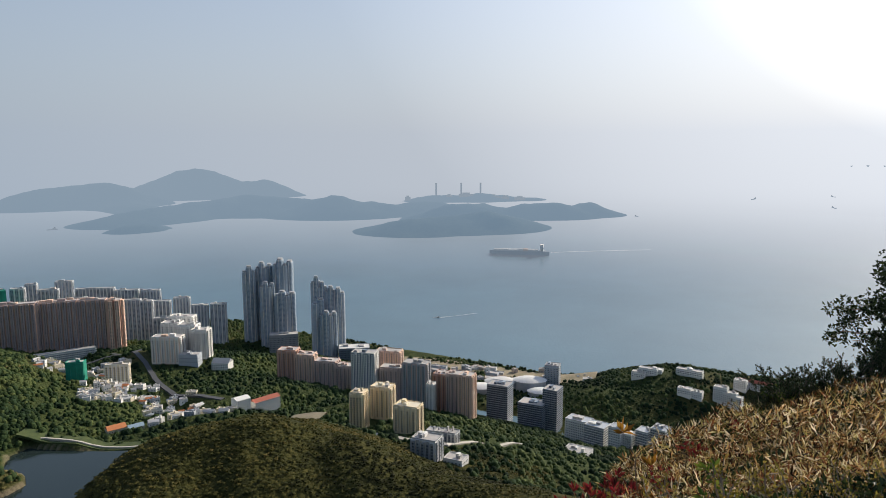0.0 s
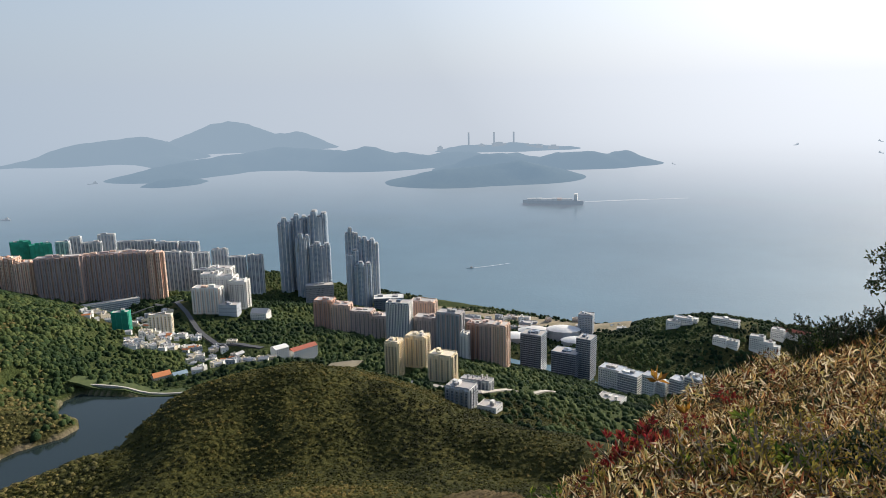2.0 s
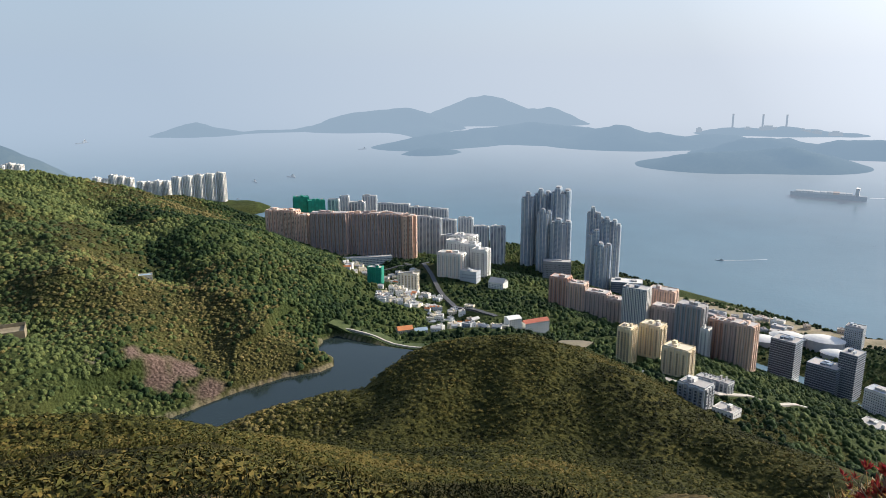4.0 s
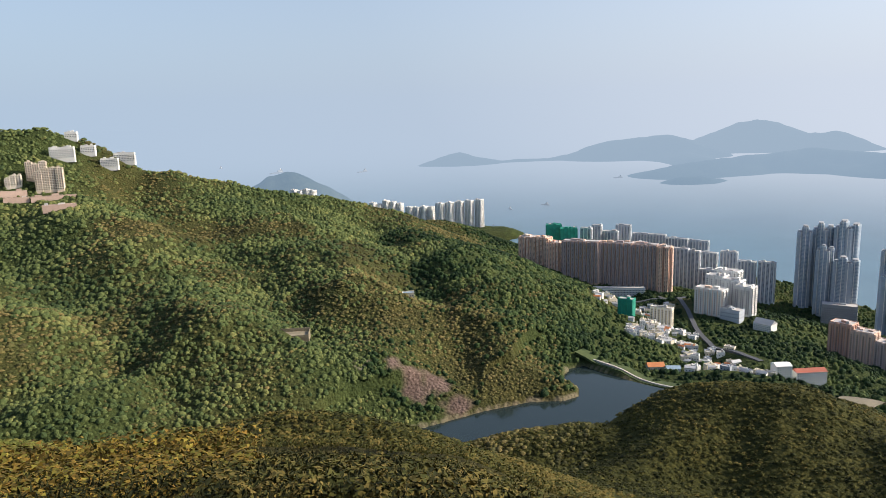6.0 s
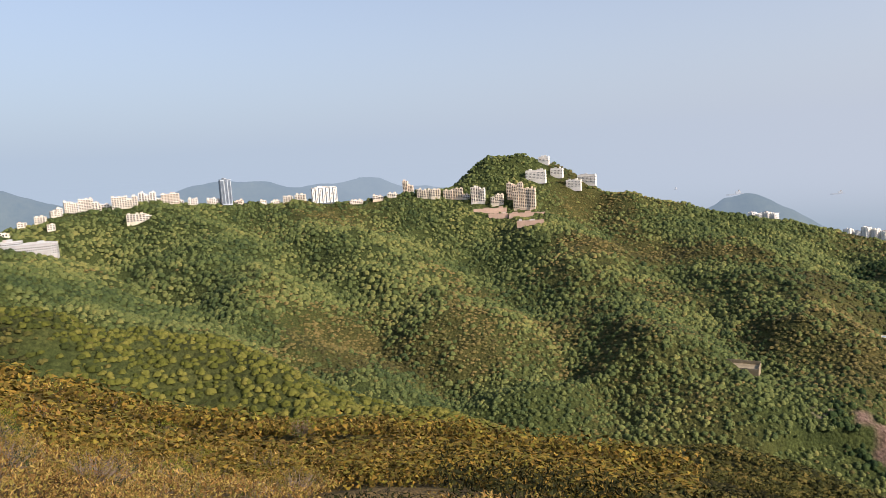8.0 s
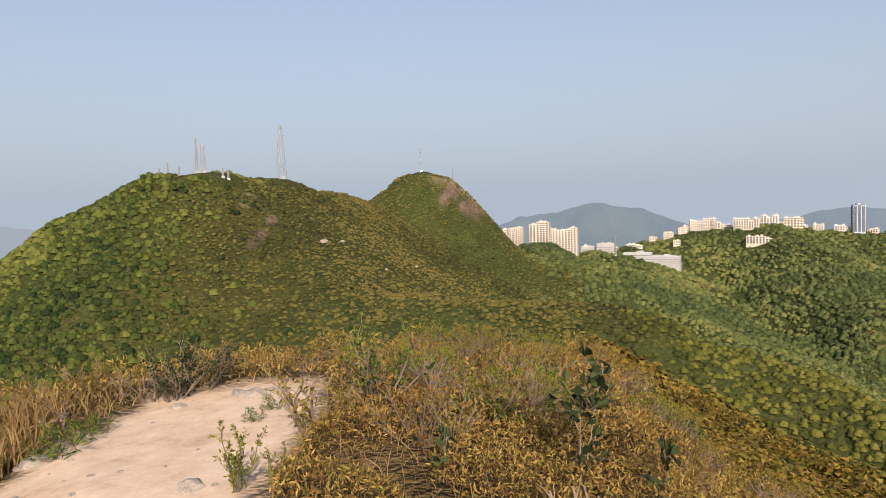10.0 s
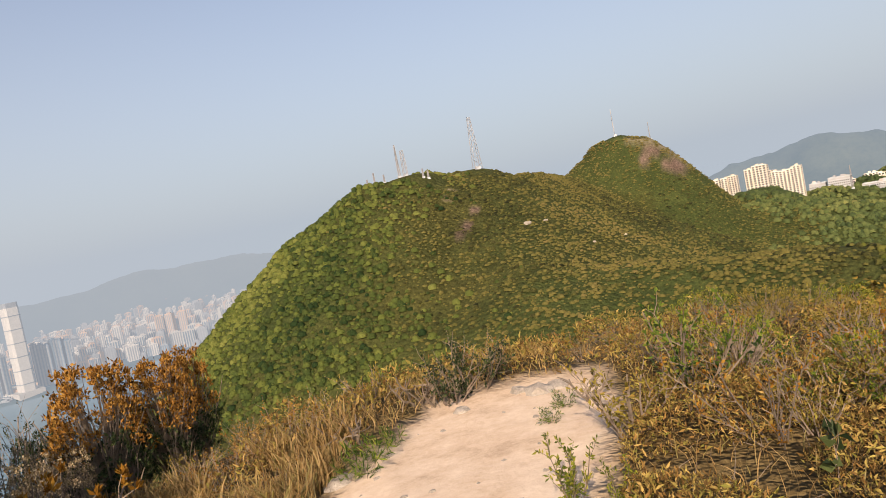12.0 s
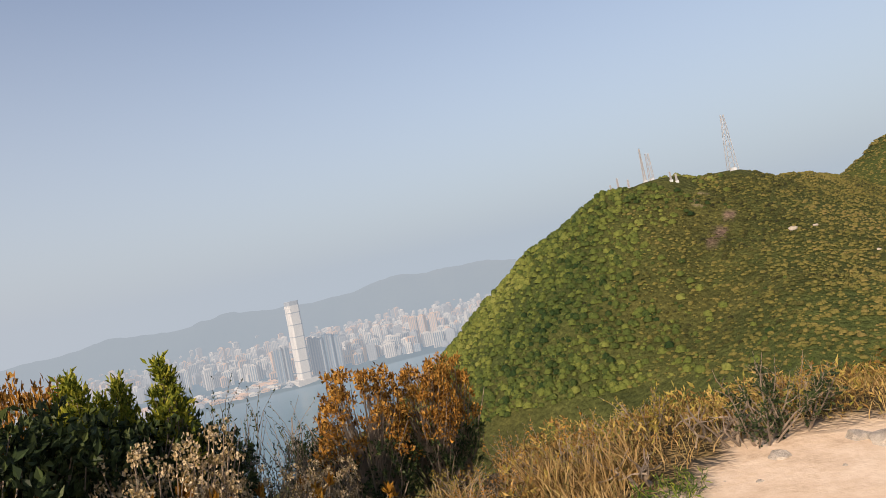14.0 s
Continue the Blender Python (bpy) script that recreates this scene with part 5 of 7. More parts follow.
# ---- woods ----
def crown_template(r, n=11, leaf=0.52, dome=False):
    """A rounded crown of tilted leaf sprays with gaps between them."""
    pts, sprays = [], []
    if dome:
        for q, z in ((0.98, -0.45), (0.74, 0.42)):
            pts += [Vector((math.cos(a), math.sin(a), 0)) * q * r.uniform(0.8, 1.2) + Vector((0, 0, z + r.uniform(-0.1, 0.15))) for a in [(k + r.uniform(-0.3, 0.3)) * math.tau / 5 for k in range(5)]]
        pts.append(Vector((r.uniform(-0.2, 0.2), r.uniform(-0.2, 0.2), 0.9)))
        for k in range(5):
            m = (k + 1) % 5
            sprays += [(k, m, 5 + m), (k, 5 + m, 5 + k), (5 + k, 5 + m, 10)]
    for k in range(n):
        e, a = math.asin(min(1, (k + 0.5) / n * 1.08 - 0.05)), k * 2.39996 + r.uniform(-0.4, 0.4)
        out = Vector((math.cos(a) * math.cos(e), math.sin(a) * math.cos(e), math.sin(e)))
        p = out * r.uniform(0.62, 1.0)
        nrm = (out + Vector((r.uniform(-1, 1), r.uniform(-1, 1), r.uniform(-0.6, 1))) * 0.42).normalized()
        t = nrm.orthogonal().normalized()
        t.rotate(Matrix.Rotation(r.uniform(0, math.tau), 3, nrm))
        s = nrm.cross(t)
        q = leaf * r.uniform(0.8, 1.4)
        sprays.append(tuple(range(len(pts), len(pts) + 3)))
        pts += [p + t * q * 1.15, p - t * q * 0.6 + s * q * 0.85 - nrm * q * 0.2, p - t * q * 0.6 - s * q * 0.85 - nrm * q * 0.2]
    return np.array([tuple(p) for p in pts]), np.array(sprays)


def leafy(name, stops, scale, rough=0.85, thin=0.0, bump=0.0, dist=0.3, even=0.42, crown=False):
    """Foliage whose pieces, or whole crowns, differ in tint; thin leaves let some light through."""
    m, n, l, b = material(name, rough)
    g = n.new("ShaderNodeNewGeometry")
    t = noise_node(n, l, scale, 4, 0.7, g.outputs["Position"])
    own = g.outputs["Random Per Island"]
    if crown:
        at = n.new("ShaderNodeAttribute")
        at.attribute_name = "tint"
        own = mix_node(n, l, 0.3, at.outputs["Fac"], own)
    f = mix_node(n, l, even, own, t.outputs["Fac"])
    r = ramp_node(n, stops)
    l.new(f, r.inputs[0])
    l.new(r.outputs[0], b.inputs["Base Color"])
    b.inputs["Specular IOR Level"].default_value = 0.1
    if bump:
        bump_node(n, l, t.outputs["Fac"], b, bump, dist)
    if thin:
        tr = n.new("ShaderNodeBsdfTranslucent")
        l.new(r.outputs[0], tr.inputs[0])
        mx = n.new("ShaderNodeMixShader")
        mx.inputs[0].default_value = thin
        l.new(b.outputs[0], mx.inputs[1])
        l.new(tr.outputs[0], mx.inputs[2])
        l.new(mx.outputs[0], n["Material Output"].inputs[0])
    return m


WOOD_LEAF = leafy("wood_canopy", ((0.22, (0.034, 0.054, 0.021)), (0.42, (0.070, 0.094, 0.031)), (0.56, (0.094, 0.116, 0.038)), (0.68, (0.124, 0.142, 0.046)), (0.82, (0.175, 0.172, 0.056))), 0.55, even=0.25, crown=True, bump=0.9, dist=1.2)
SCRUB_LEAF = leafy("scrub_canopy", ((0.22, (0.046, 0.044, 0.018)), (0.44, (0.094, 0.088, 0.030)), (0.58, (0.124, 0.106, 0.036)), (0.74, (0.165, 0.128, 0.048))), 0.55, even=0.25, crown=True, bump=0.9, dist=1.2)


SPUR_LEAF = leafy("spur_scrub_canopy", ((0.25, (0.016, 0.018, 0.006)), (0.45, (0.044, 0.047, 0.012)), (0.6, (0.082, 0.076, 0.018)), (0.75, (0.14, 0.104, 0.028))), 0.5, even=0.3, crown=True)


# valley green, darkened to stand in for the crowns' shaded sides
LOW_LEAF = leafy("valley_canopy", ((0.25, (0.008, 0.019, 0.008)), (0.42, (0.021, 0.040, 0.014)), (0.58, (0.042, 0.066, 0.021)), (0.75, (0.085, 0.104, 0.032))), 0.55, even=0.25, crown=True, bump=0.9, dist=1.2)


def seen_from_summit(yaw, d, z):
    """Whether the wood at a place stands above the nearer ground."""
    el = (SKY_Z - EYE_Z) / RINGS[:, None]
    top = np.maximum.accumulate(el, axis=0)
    i = np.clip(np.searchsorted(VIEW_YAWS, yaw), 0, len(VIEW_YAWS) - 1)
    j = np.clip(np.searchsorted(RINGS, d) - 2, 0, len(RINGS) - 1)
    return (z + 9 - EYE_Z) / d > top[j, i]


SKY_Z = hz.reshape(len(RINGS), len(VIEW_YAWS)) if len(hz) == len(RINGS) * len(VIEW_YAWS) else None
BUILT = [(o.matrix_world.translation.x, o.matrix_world.translation.y) for o in bpy.data.objects if o.parent is None and "category" in o and o.type == "EMPTY" and o.matrix_world.translation.length < 2300]
TAKEN = np.zeros((1200, 1200), bool)
cell = np.arange(1200) * 4 - 2398.0
for bx, by in BUILT:
    i, j = np.nonzero(np.abs(cell - bx) < 17)[0], np.nonzero(np.abs(cell - by) < 17)[0]
    if len(i) and len(j):
        TAKEN[np.ix_(i, j)] |= (cell[i] - bx)[:, None] ** 2 + (cell[j] - by)[None] ** 2 < 17 ** 2
rng = np.random.default_rng(4)


def scatter(count, r0, r1, y0, y1):
    yaw = rng.uniform(y0, y1, count)
    d = np.exp(rng.uniform(math.log(r0), math.log(r1), count)) if r1 / r0 > 3 else np.sqrt(rng.uniform(r0 * r0, r1 * r1, count))
    x, y = polar(yaw, d)
    z = land(x, y)
    ok = (z > 4) & (inside(x, y, LAKE) < -6) & seen_from_summit(yaw, d, z)
    ok &= slab_share(x, y) < 0.25
    cx, cy = (((np.clip(v, -2390, 2390) + 2400) / 4).astype(int) for v in (x, y))
    ok &= ~TAKEN[cx, cy]
    return x[ok], y[ok], z[ok], d[ok]


def clear_of(x, y, points, width):
    """True away from a road."""
    best = np.full(len(x), 1e9)
    p = [polar(a, d) for a, d in points]
    for (x0, y0), (x1, y1) in zip(p, p[1:]):
        dx, dy = x1 - x0, y1 - y0
        u = np.clip(((x - x0) * dx + (y - y0) * dy) / (dx * dx + dy * dy), 0, 1)
        best = np.minimum(best, np.hypot(x - x0 - u * dx, y - y0 - u * dy))
    return best > width


def canopy(name, label, x, y, z, size, tall, mat, sprays=11, leaf=0.52, dome=False):
    temps = [crown_template(random.Random(k), sprays, leaf, dome) for k in range(6)]
    pick = rng.integers(0, 6, len(x))
    cos, tris, tints, off = [], [], [], 0
    patch = 0.5 + 0.9 * fbm(x, y, 90, 3, 101)
    for k, (pts, tr) in enumerate(temps):
        m = pick == k
        n = int(m.sum())
        a = rng.uniform(0, math.tau, n)
        s = size[m][:, None]
        px = (pts[None, :, 0] * np.cos(a)[:, None] - pts[None, :, 1] * np.sin(a)[:, None]) * s + x[m][:, None]
        py = (pts[None, :, 0] * np.sin(a)[:, None] + pts[None, :, 1] * np.cos(a)[:, None]) * s * rng.uniform(0.8, 1.25, (n, 1)) + (y[m])[:, None] - 0 * s
        pz = pts[None, :, 2] * s * tall + z[m][:, None] + s * 0.25
        kk = shrink(np.hypot(x[m], y[m]))[:, None]
        co = np.stack([px * kk, py * kk, EYE_Z + (pz - EYE_Z) * kk], -1)
        cos.append(co.reshape(-1, 3))
        tris.append((tr[None] + (np.arange(n) * len(pts))[:, None, None] + off).reshape(-1, 3))
        tints.append(np.repeat(np.clip(0.5 + 0.62 * (rng.uniform(0, 1, n) - 0.5) + 0.9 * (patch[m] - 0.5), 0, 1), len(pts)))
        off += n * len(pts)
    me = quad_mesh(name, np.concatenate(cos), np.concatenate(tris))
    me.materials.append(mat)
    point_values(me, "tint", np.concatenate(tints))
    if dome:
        me.polygons.foreach_set("use_smooth", np.ones(len(me.polygons), bool))
    return tagged(new(name, me), label, "woodland", kind="stuff")


def brown_share(x, y):
    return 0.22 + 0.8 * fbm(x, y, 300, 3, 41) + 0.5 * np.exp(-((x + 170) ** 2 + (y - 480) ** 2) / 200 ** 2) + 0.35 * fbm(x, y, 60, 2, 71) + 0.35 * np.exp(-((x + 400) ** 2 + (y + 420) ** 2) / 170 ** 2)


ROADS = ([(27.5, 1500), (26.0, 1400), (25.2, 1300), (24.6, 1200), (23.2, 1090), (21.2, 1040), (19.6, 1010)], [(14, 800), (10, 790), (7, 770), (4, 720), (1, 690), (-1, 730), (-3.5, 800), (-5.5, 860)],
         [(35, 1500), (31, 1460), (28, 1450), (26, 1420)], [(14.9, 742), (11.8, 722)], [(33.6, 905), (31.5, 880), (28.5, 850), (25.6, 832)], [(7, 1640), (-3, 1540), (-11.5, 1480)])
for r0, r1, many, most in ((500, 1080, 60000, 19000), (1080, 2050, 70000, 24000)):
    x, y, z, d = scatter(many, r0, r1, 33, 125)
    ok = np.degrees(np.arctan2(-x, y)) + 9 * fbm(x, y, 90, 3, 97) + 1.5 * rng.standard_normal(len(x)) < 120
    for road_points in ROADS:
        ok &= clear_of(x, y, road_points, 11)
    x, y, z, d = x[ok][:most], y[ok][:most], z[ok][:most], d[ok][:most]
    brown = brown_share(x, y) + 0.12 * rng.standard_normal(len(x))
    wood = brown < 0.40
    size = np.clip(d / 250, 2.9, 4.4) * rng.choice([0.65, 0.8, 1.0, 1.3], len(x)) * rng.uniform(0.85, 1.15, len(x))
    # towards the reservoir the darker canopy paints in the wood's self-shadow
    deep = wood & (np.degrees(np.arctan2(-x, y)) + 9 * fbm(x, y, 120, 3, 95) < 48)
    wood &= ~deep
    canopy("woodland", "dense green evergreen woodland on the slopes", x[wood], y[wood], z[wood], size[wood], 0.8, WOOD_LEAF, 8, 0.2, True)
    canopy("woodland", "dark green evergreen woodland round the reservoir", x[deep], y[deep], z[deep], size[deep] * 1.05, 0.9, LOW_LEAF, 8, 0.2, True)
    wood |= deep
    canopy("scrub", "olive-brown scrub on the upper slopes", x[~wood], y[~wood], z[~wood], size[~wood] * 0.8, 0.5, SCRUB_LEAF, 5, 0.2, True)

# tall trees round the settlements, scrub on the spur above them
x, y, z, d = scatter(70000, 560, 1640, -30, 37)
ok = np.ones(len(x), bool)
for k, road_points in enumerate(ROADS):
    ok &= clear_of(x, y, road_points, 22 if k in (3, 5) else 12)
ok &= (z < 205) | (d > 900)
x, y, z, d = x[ok][:12500], y[ok][:12500], z[ok][:12500], d[ok][:12500]
xb, yb, zb, db = scatter(14000, 1560, 2080, 6, 30)
keep = clear_of(xb, yb, [(23.5, 1440), (19.5, 1560), (18.0, 1640), (17.0, 1660), (16.6, 1720)], 14)
x, y, z, d = (np.concatenate([p, q[keep][:3200]]) for p, q in zip((x, y, z, d), (xb, yb, zb, db)))
size = rng.uniform(2.4, 4.6, len(x)) * rng.choice([0.8, 1.0, 1.3], len(x))
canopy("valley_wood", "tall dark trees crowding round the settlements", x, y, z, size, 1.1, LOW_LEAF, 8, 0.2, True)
x, y, z, d = scatter(40000, 110, 330, -8, 62)
m = rng.permutation(len(x))[:7000]
x1, y1, z1, d1 = x[m], y[m], z[m], d[m]
x, y, z, d = scatter(40000, 330, 690, -8, 44)
x, y, z, d = (np.concatenate([a, b[:9500]]) for a, b in zip((x1, y1, z1, d1), (x, y, z, d)))
size = np.clip(d / 170, 0.9, 2.3) * rng.uniform(0.6, 1.3, len(x))
canopy("spur_scrub", "dark olive heath scrub on the spur", x, y, z, size * 0.85, 0.6, SPUR_LEAF, 9, 0.46)

# bushes of the rocky hill across the saddle
SUNNY_LEAF = leafy("sunny_bushes", ((0.22, (0.014, 0.030, 0.009)), (0.40, (0.050, 0.070, 0.017)), (0.55, (0.088, 0.108, 0.024)), (0.68, (0.116, 0.132, 0.031)), (0.80, (0.150, 0.158, 0.042))), 0.55, even=0.25, crown=True, bump=0.9, dist=1.2)
HEATH_LEAF = leafy("heath_bushes", ((0.22, (0.018, 0.020, 0.008)), (0.40, (0.072, 0.072, 0.020)), (0.54, (0.118, 0.106, 0.029)), (0.68, (0.136, 0.114, 0.034)), (0.80, (0.152, 0.118, 0.042))), 0.55, even=0.3, crown=True, bump=0.9, dist=1.2)
x, y, z, d = scatter(90000, 380, 1060, 117, 172)
m = rng.permutation(len(x))[:24000]
nx, ny, nz, nd = scatter(20000, 40, 380, 122, 178)
x, y, z, d = (np.concatenate([p[m], q[:8000]]) for p, q in zip((x, y, z, d), (nx, ny, nz, nd)))
green_side = np.degrees(np.arctan2(-x, y)) % 360 + 14 * fbm(x, y, 110, 4, 91) + 3.5 * rng.standard_normal(len(x)) > 148
size = rng.uniform(0.8, 1.0, len(x)) * rng.choice([0.7, 0.9, 1.2, 1.9], len(x)) * np.clip(d / 400, 0.4, 1.0) * 1.12
canopy("hill_wood", "bright green bushes on the sunny flank of the hill", x[green_side], y[green_side], z[green_side], size[green_side] * 1.8, 0.8, SUNNY_LEAF, 12, 0.2, True)
canopy("hill_scrub", "olive heath scrub on the hill across the saddle", x[~green_side], y[~green_side], z[~green_side], size[~green_side] * 1.1, 0.6, HEATH_LEAF, 3, 0.22, True)

# heath below the summit: golden on the brow, yellow-green further down
GOLD_LEAF = leafy("golden_scrub", ((0.22, (0.035, 0.030, 0.008)), (0.4, (0.10, 0.066, 0.014)), (0.52, (0.11, 0.105, 0.018)), (0.64, (0.20, 0.115, 0.022)), (0.76, (0.21, 0.18, 0.03)), (0.88, (0.30, 0.15, 0.04))), 1.0, even=0.55)
LIME_LEAF = leafy("yellow_green_scrub", ((0.25, (0.030, 0.040, 0.010)), (0.42, (0.070, 0.078, 0.014)), (0.58, (0.106, 0.110, 0.023)), (0.72, (0.148, 0.138, 0.032))), 0.4, even=0.25, crown=True, bump=0.9, dist=1.2)
x, y, z, d = scatter(42000, 12, 80, 62, 184)
ok = inside(x, y, TRAIL) < -0.3
for t in (0, 0.8, 1.6, 2.4, 3.2):
    ok &= np.hypot(x + t * 0.094, y + t * 0.9956) > 2.6
x, y, z, d = x[ok][:9500], y[ok][:9500], z[ok][:9500], d[ok][:9500]
size = np.clip(d / 36, 0.2, 1.0) * rng.uniform(0.6, 1.4, len(x))
canopy("brow_scrub", "low golden-brown heath scrub below the summit", x, y, z, size, 0.8, GOLD_LEAF, 27, 0.11)
x, y, z, d = scatter(9000, 9, 120, 28, 66)
x, y, z, d = x[:3500], y[:3500], z[:3500], d[:3500]
size = np.clip(d / 60, 0.35, 1.2) * rng.uniform(0.6, 1.4, len(x))
canopy("south_brow_scrub", "dark olive heath scrub below the summit", x, y, z, size, 0.8, SPUR_LEAF, 34, 0.12)
x, y, z, d = scatter(44000, 60, 490, 44, 126)
m = rng.permutation(len(x))[:17000]
x, y, z, d = x[m], y[m], z[m], d[m]
size = np.clip(d / 140, 0.5, 2.4) * rng.uniform(0.6, 1.4, len(x))
lime = np.degrees(np.arctan2(-x, y)) + 8 * fbm(x, y, 60, 3, 96) > 64
olive = np.degrees(np.arctan2(-x, y)) + 9 * fbm(x, y, 60, 3, 98) + 1.5 * rng.standard_normal(len(x)) > 113
lime &= ~olive
canopy("shoulder_scrub", "olive-brown heath scrub towards the saddle", x[olive], y[olive], z[olive], size[olive] * 0.8, 0.6, HEATH_LEAF, 9, 0.2, True)
canopy("shoulder_scrub", "yellow-green heath scrub on the mountain shoulder", x[lime], y[lime], z[lime], size[lime] * 0.95, 0.75, LIME_LEAF, 6, 0.2, True)
# the sector seen on its shaded side takes darker leaves in place of shade
dusky = ~lime & ~olive
canopy("shoulder_scrub", "dark olive heath scrub on the mountain shoulder", x[dusky], y[dusky], z[dusky], size[dusky] * 0.8, 0.6, SPUR_LEAF, 10, 0.46)

# ---- summit plants ----
BARK = speckled("grey_bark", (0.11, 0.082, 0.06), (0.27, 0.21, 0.155), 9.0, 0.9, fine=5, bump=0.5, dist=0.004)
STRAW = leafy("straw_grass", ((0.12, (0.07, 0.042, 0.016)), (0.35, (0.27, 0.17, 0.065)), (0.6, (0.46, 0.32, 0.15)), (0.74, (0.22, 0.19, 0.06)), (0.9, (0.66, 0.52, 0.30))), 1.2, 0.7, 0.4)
DARK_STRAW = leafy("russet_grass", ((0.15, (0.08, 0.045, 0.016)), (0.4, (0.27, 0.15, 0.045)), (0.6, (0.45, 0.28, 0.10)), (0.78, (0.20, 0.20, 0.045)), (0.92, (0.62, 0.48, 0.22))), 1.2, 0.7, 0.4)
GREEN_LEAF = leafy("green_leaves", ((0.2, (0.02, 0.045, 0.010)), (0.45, (0.06, 0.11, 0.018)), (0.65, (0.15, 0.20, 0.03)), (0.85, (0.30, 0.32, 0.05))), 2.0, 0.5, 0.35)
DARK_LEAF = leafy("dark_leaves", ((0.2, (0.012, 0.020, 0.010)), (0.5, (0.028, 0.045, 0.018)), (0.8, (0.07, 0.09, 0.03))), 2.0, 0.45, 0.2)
ORANGE_LEAF = leafy("orange_leaves", ((0.2, (0.10, 0.045, 0.010)), (0.45, (0.28, 0.13, 0.02)), (0.65, (0.42, 0.20, 0.03)), (0.85, (0.30, 0.22, 0.05))), 2.0, 0.6, 0.4)
YELLOW_LEAF = leafy("yellow_leaves", ((0.2, (0.07, 0.055, 0.014)), (0.45, (0.20, 0.16, 0.03)), (0.65, (0.33, 0.27, 0.055)), (0.85, (0.32, 0.18, 0.05))), 2.0, 0.6, 0.4)
RED_LEAF = leafy("red_leaves", ((0.2, (0.05, 0.015, 0.012)), (0.4, (0.30, 0.03, 0.035)), (0.52, (0.06, 0.035, 0.015)), (0.66, (0.40, 0.05, 0.05)), (0.8, (0.26, 0.11, 0.03)), (0.9, (0.09, 0.07, 0.02))), 2.0, 0.55, 0.4)
PALE_BLOOM = leafy("dried_blooms", ((0.15, (0.10, 0.08, 0.03)), (0.4, (0.30, 0.22, 0.11)), (0.6, (0.50, 0.39, 0.24)), (0.85, (0.68, 0.56, 0.38))), 2.0, 0.9, 0.3)


class Twigs:
    """Tapered three-sided stems along polylines."""

    def __init__(self):
        self.s = Shell()

    def add(self, pts, r0, r1):
        rows = []
        for i, p in enumerate(pts):
            t = (pts[min(i + 1, len(pts) - 1)] - pts[max(i - 1, 0)]).normalized()
            a = t.orthogonal().normalized()
            b = t.cross(a)
            r = r0 + (r1 - r0) * i / (len(pts) - 1)
            n = len(self.s.v)
            self.s.v += [tuple(p + (a * math.cos(k * math.tau / 3) + b * math.sin(k * math.tau / 3)) * r) for k in range(3)]
            rows.append(n)
        for m, n in zip(rows, rows[1:]):
            self.s.f += [(m + k, m + (k + 1) % 3, n + (k + 1) % 3, n + k) for k in range(3)]


def leaf_mesh(name, leaves, mat):
    """Folded leaves: place, direction, side, length, width."""
    v, f = [], []
    for p, t, s, ln, wd in leaves:
        n = len(v)
        up = t.cross(s).normalized() * wd * 0.3
        v += [tuple(p), tuple(p + t * ln * 0.5 + s * wd / 2 + up), tuple(p + t * ln), tuple(p + t * ln * 0.5 - s * wd / 2 + up)]
        f += [(n, n + 1, n + 2), (n, n + 2, n + 3)]
    me = bpy.data.meshes.new(name)
    me.from_pydata(v, [], f)
    me.materials.append(mat)
    return me


def rand_dir(r, up=0.0):
    while True:
        v = Vector((r.uniform(-1, 1), r.uniform(-1, 1), r.uniform(-1, 1) + up))
        if 0.05 < v.length < 1.6:
            return v.normalized()


def grow(r, start, way, length, bend, steps=4):
    pts, p, t = [start], start.copy(), way.normalized()
    for k in range(steps):
        t = (t + rand_dir(r) * bend).normalized()
        p = p + t * length / steps
        pts.append(p.copy())
    return pts


def shrub(name, label, category, seed, h, rad, stems, twigs, per_twig, ln, wd, mat, group="", low_mat=None, bare=0.0, rosette=False, thick=0.012, lean=0.45):
    """A bush: stems from one root, twigs off them, leaves along the twigs or in rosettes at their ends."""
    r = random.Random(seed)
    base = thing(name, Matrix.Identity(4), label, category, group)
    wood, leaves, low = Twigs(), [], []
    for i in range(stems):
        a = r.uniform(0, math.tau)
        out = Vector((math.cos(a), math.sin(a), 0)) * r.uniform(0.1, 1) ** 0.6 * rad
        way = Vector((0, 0, h)) + out
        trunk = grow(r, Vector((out.x * 0.12, out.y * 0.12, -0.08)), way, way.length * r.uniform(0.75, 1.05), 0.18, 5)
        wood.add(trunk, thick, thick * 0.4)
        for j in range(twigs):
            k = r.uniform(0.25, 1.0)
            q = trunk[0].lerp(trunk[-1], k) if k < 0.3 else trunk[min(5, int(k * 5.99))].copy()
            tw = grow(r, q, (way.normalized() * (1 - lean) + rand_dir(r, 0.3) * lean), h * r.uniform(0.15, 0.38), 0.3, 2)
            wood.add(tw, thick * 0.42, thick * 0.15)
            if r.random() < bare:
                continue
            for m in range(per_twig):
                u = 1.0 if rosette else r.random()
                p = tw[-1] if rosette else tw[0].lerp(tw[-1], u)
                t = ((tw[-1] - tw[-2]).normalized() * (0.8 if rosette else 0.5) + rand_dir(r, 0.25)).normalized()
                s = t.cross(rand_dir(r)).normalized()
                z = r.uniform(0.7, 1.25)
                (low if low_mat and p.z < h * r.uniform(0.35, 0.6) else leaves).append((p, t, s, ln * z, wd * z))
    part("stem", wood.s, BARK, base)
    part("foliage", leaf_mesh("foliage", leaves, mat), mat, base)
    if low:
        part("lower_foliage", leaf_mesh("lower_foliage", low, low_mat), low_mat, base)
    return base


